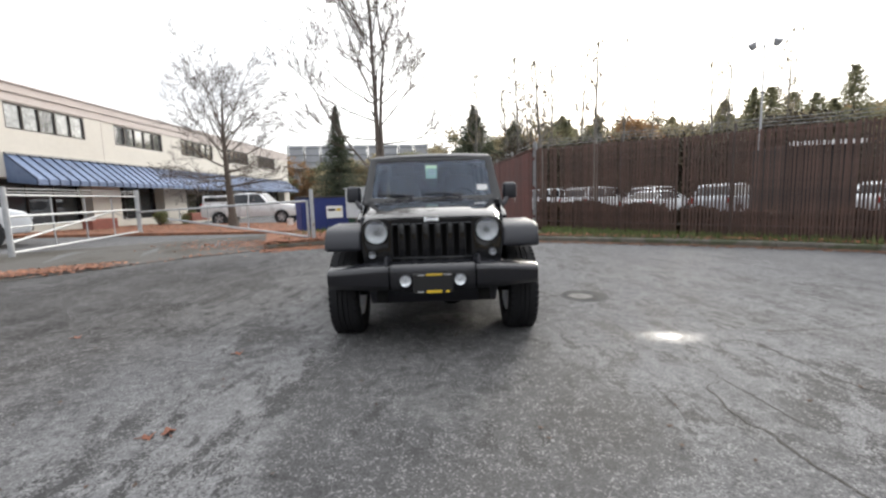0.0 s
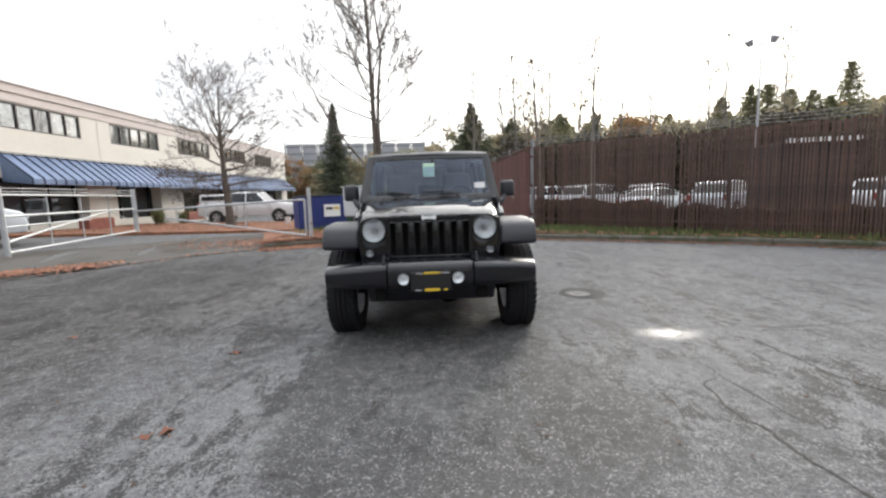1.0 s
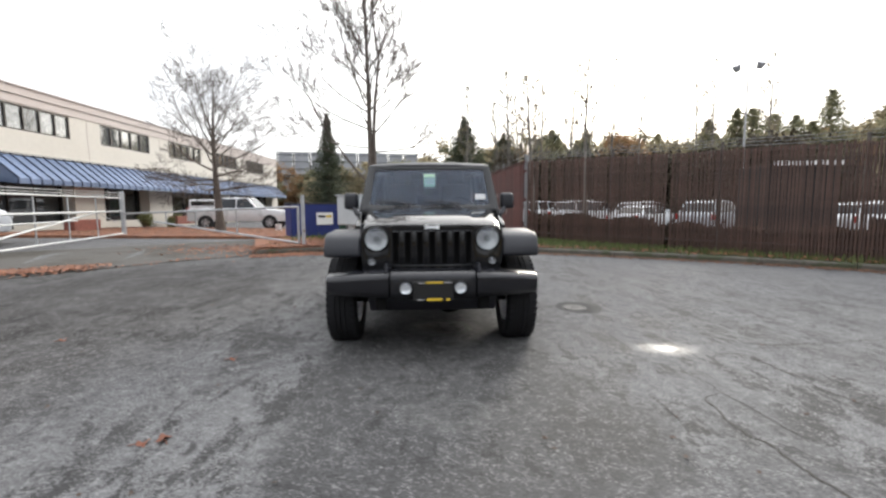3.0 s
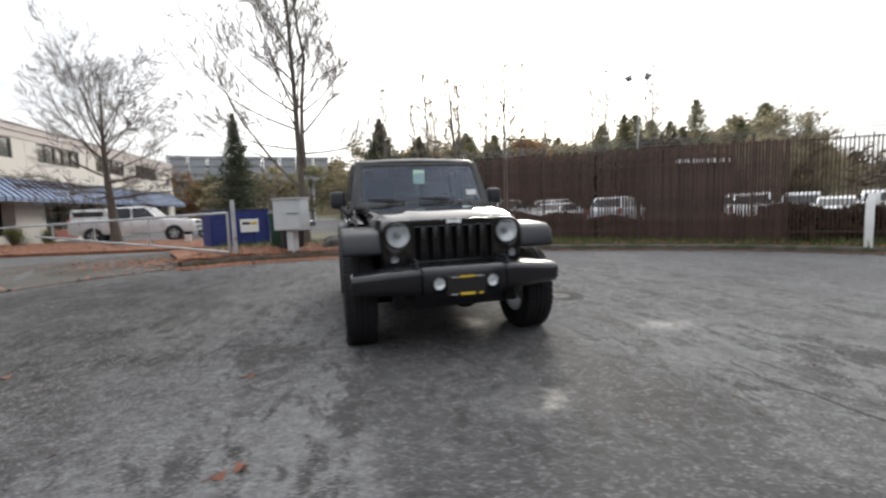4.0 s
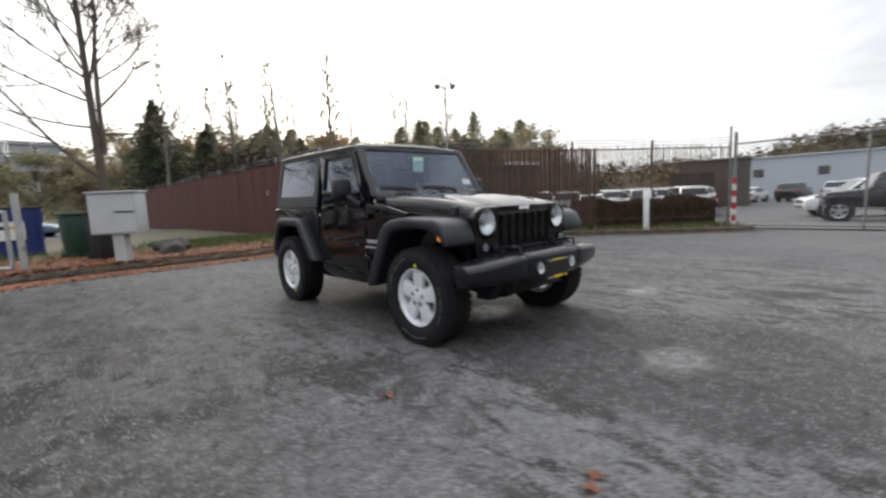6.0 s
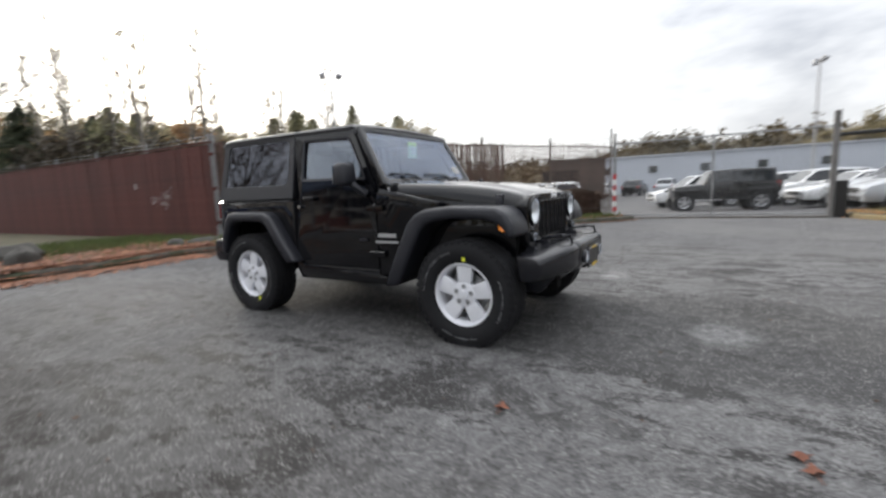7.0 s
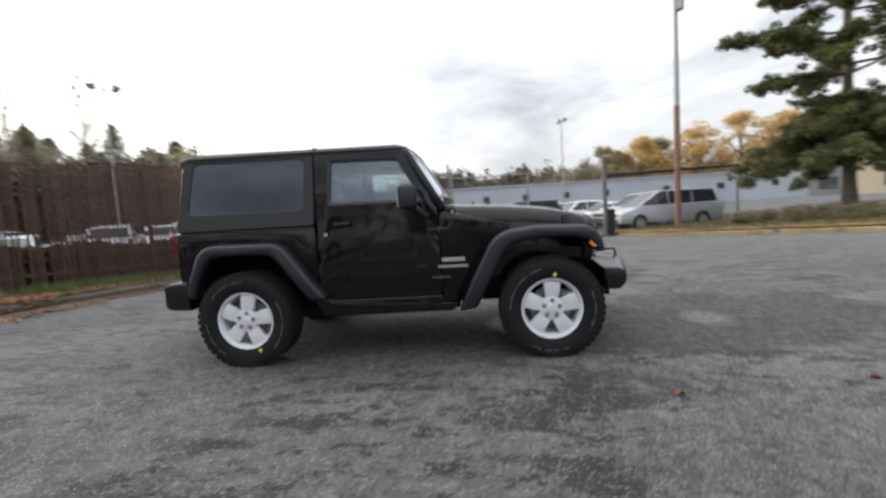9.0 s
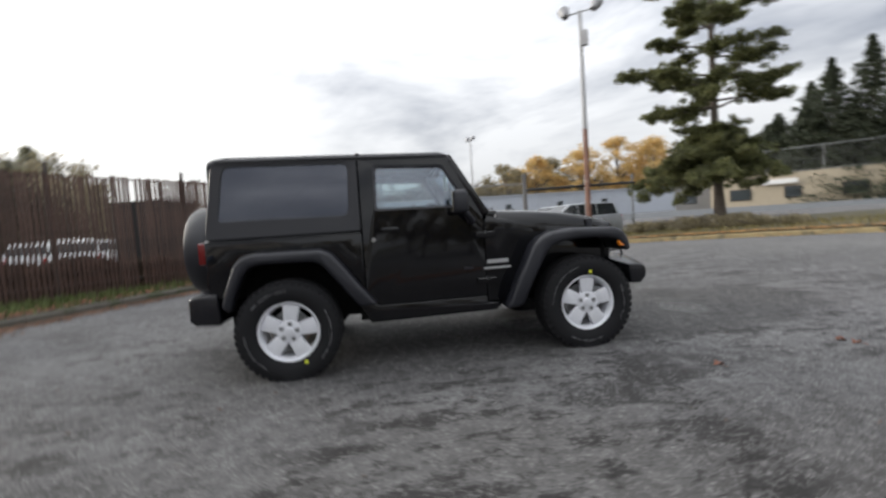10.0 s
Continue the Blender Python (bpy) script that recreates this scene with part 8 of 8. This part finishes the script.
for xx in slots:
    bm = bmesh.new()
    o = rounded([(xx - half, zb), (xx + half, zb), (xx + half, zt), (xx - half, zt)], 0.022, 4)
    q = rounded([(xx - half + 0.006, zb + 0.008), (xx + half - 0.006, zb + 0.008), (xx + half - 0.006, zt - 0.008), (xx - half + 0.006, zt - 0.008)], 0.018, 4)
    r0 = [bm.verts.new((x, -0.388, z)) for x, z in o]
    r1 = [bm.verts.new((x, -0.391, z)) for x, z in q]
    r2 = [bm.verts.new((x, -0.33, z)) for x, z in q]
    n = len(o)
    for i in range(n):
        j = (i + 1) % n
        bm.faces.new((r0[i], r0[j], r1[j], r1[i]))
        bm.faces.new((r1[i], r1[j], r2[j], r2[i]))
    part("slot_surround", bm, bar_edge, grille, "dark grey slot surround")
for xx in slots:
    bm = bmesh.new()
    bm_prism(bm, [(-0.405, 0.706), (-0.385, 0.712), (-0.335, 0.716), (-0.335, 0.700), (-0.40, 0.700)], xx - half * 0.9, xx + half * 0.9, "x")
    part("slot_lip", bm, GLOSS_BLACK, grille, "shiny lower lip of a slot")
bm = bmesh.new()
bm_box(bm, (0, -0.30, 0.87), (1.05, 0.02, 0.38))
part("radiator", bm, UNDER, jeep)
# plain bright bar where the maker's mark sits
bm = bmesh.new()
for k, (xx, w, h) in enumerate(((-0.050, 0.022, 0.036), (-0.019, 0.024, 0.025), (0.014, 0.024, 0.025), (0.047, 0.026, 0.034))):
    bm_box(bm, (xx, -0.389, 1.040), (w, 0.008, h))
bm_box(bm, (0, -0.388, 1.038), (0.12, 0.006, 0.016))
part("mark", bm, material("bright_mark", (0.82, 0.83, 0.84), 0.35, 0.0, vary=0.03), grille, "plain bright silver mark")
LENS = glass("lamp_lens_glass", (0.95, 0.97, 0.98), 0.02, 0.04)
REFLECT = material("lamp_reflector", (0.92, 0.93, 0.95), 0.16, 0.55, vary=0.25, scale=30, bump=0.9, bump_scale=38)
DULL_REFLECT = material("smoked_reflector", (0.22, 0.22, 0.23), 0.25, 0.6, vary=0.2, scale=40, bump=0.5, bump_scale=60)


def round_lamp(x, y, z, r, name, parent, bezel, deep=0.05, label="", flat=False):
    bm = bmesh.new()
    m = pose(x, y, z)
    bm_revolve(bm, [(-0.012, r * 1.0), (-0.02, r * 1.05), (-0.012, r * 1.14), (0.02, r * 1.16)], 28, "y", m)
    lamp = part(name, bm, bezel, parent, label)
    bm = bmesh.new()
    if flat:
        bm_revolve(bm, [(-0.014, r), (-0.008, r * 0.8), (-0.006, r * 0.4), (-0.006, 0.001)], 28, "y", m)
    else:
        bm_revolve(bm, [(-0.008, r), (deep * 0.3, r * 0.9), (deep * 0.8, r * 0.55), (deep, r * 0.25), (deep, 0.001)], 28, "y", m)
    part("reflector", bm, DULL_REFLECT if name == "indicator" else REFLECT, lamp, "faceted reflector")
    bm = bmesh.new()
    bm_revolve(bm, [(-0.010, 0.001), (-0.012, r * 0.2), (-0.006, r * 0.26), (0.002, r * 0.28)] if flat else [(deep * 0.2, 0.001), (deep * 0.2, r * 0.2), (deep * 0.3, r * 0.26), (deep * 0.8, r * 0.3)], 16, "y", m)
    part("bulb_shield", bm, STEEL, lamp)
    bm = bmesh.new()
    bm_revolve(bm, [(-0.012, r * 1.0), (-0.026, r * 0.75), (-0.034, r * 0.4), (-0.037, 0.001)], 28, "y", m)
    ln_ = part("lens", bm, LENS, lamp, "", 60)
    ln_.visible_shadow = False
    return lamp


for sgn in (-1, 1):
    round_lamp(sgn * 0.47, -0.384, 0.94, 0.094, "headlight", jeep, GLOSS_BLACK, 0.06, "round clear headlight")
    round_lamp(sgn * 0.51, -0.388, 0.757, 0.033, "indicator", jeep, GLOSS_BLACK, 0.02, "small round clear indicator", True)

# front bumper: middle piece and two tapering ends


def bumper_section(x):
    """Outline (y, z) of the bumper at a distance x from the middle."""
    k = min(1, max(0, (abs(x) - 0.34) / 0.525))
    yf = -0.685 + 0.125 * k ** 1.5
    zt_, zb_ = 0.695 - 0.045 * k ** 1.2, (0.495 + 0.012 * k if abs(x) > 0.345 else 0.475)
    yr = -0.37 - 0.03 * k
    if abs(x) > 0.345:
        return [(yr, zt_ + 0.012), (yf + 0.06, zt_ + 0.006), (yf + 0.018, zt_ - 0.010), (yf, zt_ - 0.038), (yf + 0.004, zb_ + 0.035), (yf + 0.05, zb_ - 0.012), (yr - 0.02, zb_ - 0.012)]
    return [(yr, zt_), (yf + 0.05, zt_ + 0.008), (yf + 0.012, zt_ - 0.016), (yf, zt_ - 0.05), (yf + 0.004, zb_ + 0.05), (yf + 0.045, zb_), (-0.38, zb_ + 0.01)]


def bumper_piece(xs, name, label=""):
    bm = bmesh.new()
    secs = [[bm.verts.new((x, y, z)) for y, z in bumper_section(x)] for x in xs]
    for a, b in zip(secs, secs[1:]):
        for i in range(7):
            bm.faces.new((a[i], b[i], b[(i + 1) % 7], a[(i + 1) % 7]))
    bm.faces.new(secs[0][::-1])
    bm.faces.new(secs[-1])
    soften(bm, 0.01, 2, 28)
    return part(name, bm, BUMPER, jeep, label)


mid = bumper_piece([-0.338, -0.2, 0, 0.2, 0.338], "front_bumper", "satin black front bumper")
for sgn in (-1, 1):
    xs = [sgn * q for q in (0.346, 0.45, 0.58, 0.70, 0.79, 0.845, 0.865)]
    bumper_piece(xs if sgn > 0 else xs[::-1], "bumper_end", "satin black bumper end")
    round_lamp(sgn * 0.215, -0.688, 0.578, 0.043, "fog_lamp", mid, MATTE_BLACK, 0.03, "round clear fog lamp", True)
    bm = bmesh.new()
    bm_path(bm, [(sgn * 0.37, -0.38, 0.69), (sgn * 0.37, -0.42, 0.728), (sgn * 0.37, -0.56, 0.752), (sgn * 0.37, -0.625, 0.748), (sgn * 0.37, -0.635, 0.70), (sgn * 0.37, -0.62, 0.68)], 0.011, 8)
    bm_box(bm, (sgn * 0.37, -0.42, 0.705), (0.05, 0.09, 0.02))
    part("tow_hook", bm, MATTE_BLACK, jeep, "black tow hook")
bm = bmesh.new()
bm_prism(bm, [(-0.56, 0.48), (-0.30, 0.48), (-0.30, 0.34), (-0.44, 0.34)], -0.53, 0.53, "x")
soften(bm, 0.02, 2)
part("air_dam", bm, MATTE_BLACK, jeep)
# dealer plate: black with plain yellow bars
bm = bmesh.new()
bm_box(bm, (0.0, -0.698, 0.553), (0.315, 0.012, 0.155))
soften(bm, 0.004, 1)
plate = part("plate", bm, material("black_plate", (0.012, 0.012, 0.013), 0.4, vary=0.1), jeep, "black dealer plate with yellow bars")
for xx, zz, w, h in ((0.01, 0.622, 0.13, 0.015), (0.01, 0.488, 0.12, 0.022), (-0.09, 0.618, 0.05, 0.006), (0.115, 0.620, 0.06, 0.006), (-0.1, 0.487, 0.05, 0.008), (0.115, 0.487, 0.03, 0.016)):
    bm = bmesh.new()
    bm_box(bm, (xx, -0.7055, zz), (w, 0.003, h))
    part("bar", bm, YELLOW if w > 0.1 or h > 0.012 else BADGE, plate)

# rear bumper, tail lamps, spare wheel
bm = bmesh.new()
bm_prism(bm, [(2.93, 0.70), (3.11, 0.69), (3.14, 0.665), (3.145, 0.50), (3.10, 0.465), (2.92, 0.455)], -0.82, 0.82, "x")
soften(bm, 0.025, 3)
part("rear_bumper", bm, BUMPER, jeep, "satin black rear bumper")
for sgn in (-1, 1):
    bm = bmesh.new()
    bm_box(bm, (sgn * 0.722, 3.012, 1.005), (0.13, 0.075, 0.165))
    soften(bm, 0.012, 2)
    part("tail_lamp", bm, material("deep_red_lens", (0.13, 0.008, 0.008), 0.15, vary=0.15, scale=15), jeep, "red tail lamp")

# running gear
bm = bmesh.new()
for sgn in (-1, 1):
    bm_box(bm, (sgn * 0.42, 1.2, 0.44), (0.09, 3.5, 0.13))
for ya in (0.0, 2.42):
    bm_tube(bm, (-0.7, ya, 0.37), (0.7, ya, 0.37), 0.045, n=10)
    bm_tube(bm, (0.16, ya - 0.14, 0.37), (0.16, ya + 0.14, 0.37), 0.13, n=14)
bm_tube(bm, (-0.25, 0.2, 0.40), (-0.2, 2.2, 0.40), 0.03, n=8)
bm_tube(bm, (-0.45, 2.72, 0.48), (0.45, 2.72, 0.48), 0.10, n=12)
bm_box(bm, (0, 0.9, 0.42), (0.5, 0.7, 0.14))
part("chassis", bm, UNDER, jeep)


def tyre_mesh():
    bm = bmesh.new()
    R, w = 0.396, 0.125
    prof = [(-w + 0.035, 0.222), (-w + 0.012, 0.24), (-w - 0.004, 0.29), (-w - 0.006, 0.335), (-w + 0.004, 0.370), (-w + 0.026, 0.390)]
    tread = []
    for c in (-0.062, -0.022, 0.022, 0.062):
        tread += [(c - 0.016, R), (c + 0.014, R), (c + 0.015, R - 0.010), (c + 0.023, R - 0.010)]
    prof += tread[:-2] + [(w - 0.026, 0.390), (w - 0.004, 0.370), (w + 0.006, 0.335), (w + 0.004, 0.29), (w - 0.012, 0.24), (w - 0.035, 0.222)]
    bm_revolve(bm, prof, 72, "x")
    for k in range(44):
        a = 2 * math.pi * k / 44
        for sx in (-1, 1):
            m = Matrix.Rotation(a + (0.07 if sx > 0 else 0), 4, "X")
            bm_box(bm, (sx * 0.099, 0, 0.3865), (0.034, 0.040, 0.016), m)
            bm_box(bm, (sx * 0.1225, 0, 0.372), (0.005, 0.026, 0.014), m)
    return bm


def spoke_outline(n=5):
    pts = []
    for k in range(5):
        pts.append((0.086, -34 + 17 * k))
    for k in range(5):
        pts.append((0.209, 18.0 - 9.0 * k))
    return [(r * math.cos(radians(a)), r * math.sin(radians(a))) for r, a in pts]


def wheel_at(x, y, z, sgn, spin, name="wheel", flat=True):
    """A wheel whose outer face looks along sgn * x."""
    M = pose(x, y, z, spin if sgn > 0 else -spin, 0, 0 if sgn > 0 else 180)
    bm = tyre_mesh()
    bm.transform(M)
    if flat:
        for v in bm.verts:
            if v.co.z < 0.006:
                v.co.x += (v.co.x - x) * 0.10
                v.co.z = 0.006
    tyre = part(name, bm, TYRE, jeep, "black all-terrain tyre on a silver rim")
    bm = bmesh.new()
    bm_revolve(bm, [(0.105, 0.232), (0.112, 0.228), (0.108, 0.218), (0.094, 0.213), (0.086, 0.206), (0.05, 0.202), (-0.10, 0.200), (-0.11, 0.225), (-0.10, 0.232)], 48, "x", M)
    part("rim_barrel", bm, RIM, tyre, "silver rim")
    # five broad spokes with slanting sides
    o = spoke_outline()
    for k in range(5):
        bm = bmesh.new()
        ca, sa = math.cos(2 * math.pi * k / 5 + math.pi / 2), math.sin(2 * math.pi * k / 5 + math.pi / 2)
        poly = [(u * ca - v * sa, u * sa + v * ca) for u, v in o]
        bm_prism(bm, poly, 0.045, 0.092, "x")
        soften(bm, 0.007, 2)
        bm.transform(M)
        part("spoke", bm, RIM, tyre)
    bm = bmesh.new()
    bm_revolve(bm, [(0.05, 0.001), (0.05, 0.092), (0.090, 0.092), (0.094, 0.085), (0.094, 0.036), (0.106, 0.034), (0.108, 0.028), (0.108, 0.001)], 36, "x", M)
    part("hub", bm, RIM, tyre)
    for k in range(5):
        a = 2 * math.pi * k / 5 + math.pi / 2
        p, q = Vector((0.09, 0.062 * math.cos(a), 0.062 * math.sin(a))), Vector((0.101, 0.062 * math.cos(a), 0.062 * math.sin(a)))
        bm = bmesh.new()
        bm_tube(bm, M @ p, M @ q, 0.012, n=6)
        bm_revolve(bm, [(0.0945, 0.013), (0.0952, 0.0145), (0.0952, 0.0165), (0.0945, 0.018)], 14, "x", M @ Matrix.Translation((0, 0.062 * math.cos(a), 0.062 * math.sin(a))))
        part("wheel_nut", bm, STEEL, tyre, "grey steel wheel nut")
    bm = bmesh.new()
    bm_revolve(bm, [(0.0, 0.001), (0.0, 0.155), (0.02, 0.155), (0.02, 0.001)], 32, "x", M)
    bm_box(bm, (0.0, 0.12, 0.06), (0.09, 0.08, 0.13), M)
    part("brake_disc", bm, STEEL, tyre, "grey brake disc and caliper")
    # raised lettering as plain arcs, and the yellow paint dab
    bm = bmesh.new()
    for a0, a1, steps in ((18, 92, 22), (-118, -62, 17), (150, 205, 16)):
        for k in range(steps):
            a = radians(a0 + (a1 - a0) * k / steps)
            if k % 7 == 5:
                continue
            m = M @ Matrix.Rotation(a, 4, "X")
            bm_box(bm, (0.128, -0.006, 0.322), (0.005, 0.0035, 0.022), m)
            if k % 3:
                bm_box(bm, (0.128, 0, 0.322 + (0.009 if k % 2 else -0.009)), (0.005, 0.011, 0.0035), m)
    tagged(part("lettering", bm, LETTER, tyre, "worn grey sidewall marks"), kind="stuff")
    bm = bmesh.new()
    bm_box(bm, (0.122, 0.012, 0.262), (0.012, 0.022, 0.026), M @ Matrix.Rotation(radians(0), 4, "X"))
    part("paint_dab", bm, material("bright_yellow_dab", (0.68, 0.72, 0.05), 0.5, vary=0.1), tyre, "yellow paint dab")
    return tyre


for sgn in (-1, 1):
    wheel_at(sgn * 0.786, 0.0, 0.372, sgn, 3)
    wheel_at(sgn * 0.786, 2.42, 0.372, sgn, 152)
# spare on the tailgate
bm = bmesh.new()
bm_revolve(bm, [(3.10, 0.001), (3.10, 0.33), (3.115, 0.375), (3.15, 0.398), (3.24, 0.404), (3.31, 0.396), (3.345, 0.372), (3.358, 0.33), (3.36, 0.26), (3.352, 0.001)], 56, "y", pose(0.05, 0, 1.0))
spare = part("spare_tyre", bm, MATTE_BLACK, jeep, "spare wheel under a smooth black cover")
bm = bmesh.new()
bm_tube(bm, (0.05, 2.98, 1.0), (0.05, 3.11, 1.0), 0.13, n=16)
part("carrier", bm, UNDER, spare)

# inside: dash, seats, wheel, roll bar
bm = bmesh.new()
bm_prism(bm, [(0.82, 0.95), (1.10, 0.95), (1.12, 1.12), (1.02, 1.19), (0.82, 1.19)], -0.70, 0.70, "x")
soften(bm, 0.03, 2)
part("dashboard", bm, MATTE_BLACK, jeep)
for sgn in (-1, 1):
    bm = bmesh.new()
    bm_box(bm, (sgn * 0.36, 1.50, 0.98), (0.48, 0.50, 0.16))
    soften(bm, 0.05, 3)
    seat = part("seat", bm, CLOTH, jeep, "dark cloth seat")
    bm = bmesh.new()
    bm_box(bm, (0, 0, 0.27), (0.46, 0.14, 0.54), pose(sgn * 0.36, 1.74, 0.98, -12, 0, 0), taper=(0.8, 0.8))
    soften(bm, 0.045, 3)
    part("backrest", bm, CLOTH, seat)
    bm = bmesh.new()
    bm_box(bm, (0, 0, 0.63), (0.24, 0.10, 0.16), pose(sgn * 0.36, 1.74, 0.98, -12, 0, 0))
    soften(bm, 0.035, 3)
    part("headrest", bm, CLOTH, seat)
    bm = bmesh.new()
    bm_path(bm, [(sgn * 0.66, 0.90, 1.2), (sgn * 0.63, 1.12, 1.62), (sgn * 0.62, 1.5, 1.655), (sgn * 0.62, 2.4, 1.645), (sgn * 0.64, 2.75, 1.3), (sgn * 0.66, 2.8, 0.96)], 0.03, 8)
    bm_path(bm, [(sgn * 0.66, 1.86, 0.96), (sgn * 0.63, 1.88, 1.4), (sgn * 0.6, 1.88, 1.645)], 0.03, 8)
    part("roll_bar", bm, MATTE_BLACK, jeep)
bm = bmesh.new()
bm_box(bm, (0, 2.62, 1.16), (0.9, 0.14, 0.45))
soften(bm, 0.05, 2)
part("rear_seat", bm, CLOTH, jeep)
bm = bmesh.new()
m = pose(0.36, 1.22, 1.17, 62, 0, 0)
for k in range(28):
    a0, a1 = 2 * math.pi * k / 28, 2 * math.pi * (k + 1) / 28
    bm_tube(bm, m @ Vector((0.185 * math.cos(a0), 0.185 * math.sin(a0), 0)), m @ Vector((0.185 * math.cos(a1), 0.185 * math.sin(a1), 0)), 0.015, n=6, caps=False)
for a in (0, 180, 270):
    bm_tube(bm, m @ Vector((0, 0, 0)), m @ Vector((0.18 * math.cos(radians(a)), 0.18 * math.sin(radians(a)), 0)), 0.016, n=6)
part("steering_wheel", bm, MATTE_BLACK, jeep)
bm = bmesh.new()
bm_box(bm, (0, 1.08, 1.60), (0.22, 0.04, 0.07))
soften(bm, 0.015, 2)
rear = part("rear_view_mirror", bm, MATTE_BLACK, jeep)
bm = bmesh.new()
bm_box(bm, (0, 1.0, 1.515), (0.13, 0.006, 0.15))
tag = part("hang_tag", bm, material("pale_green_card", (0.60, 0.82, 0.62), 0.7, vary=0.12, scale=12), rear, "pale green and white hang tag")
for zz in (1.50, 1.535):
    bm = bmesh.new()
    bm_box(bm, (0.01, 0.996, zz - 0.01), (0.08, 0.003, 0.018))
    part("bar", bm, white, tag)
# aerial base on the cowl
bm = bmesh.new()
bm_tube(bm, (-0.748, 0.72, 1.09), (-0.755, 0.72, 1.16), 0.012, 0.006, n=8)
bm_tube(bm, (-0.758, 0.72, 1.04), (-0.752, 0.72, 1.10), 0.016, 0.013, n=8)
part("aerial_base", bm, BADGE, jeep)
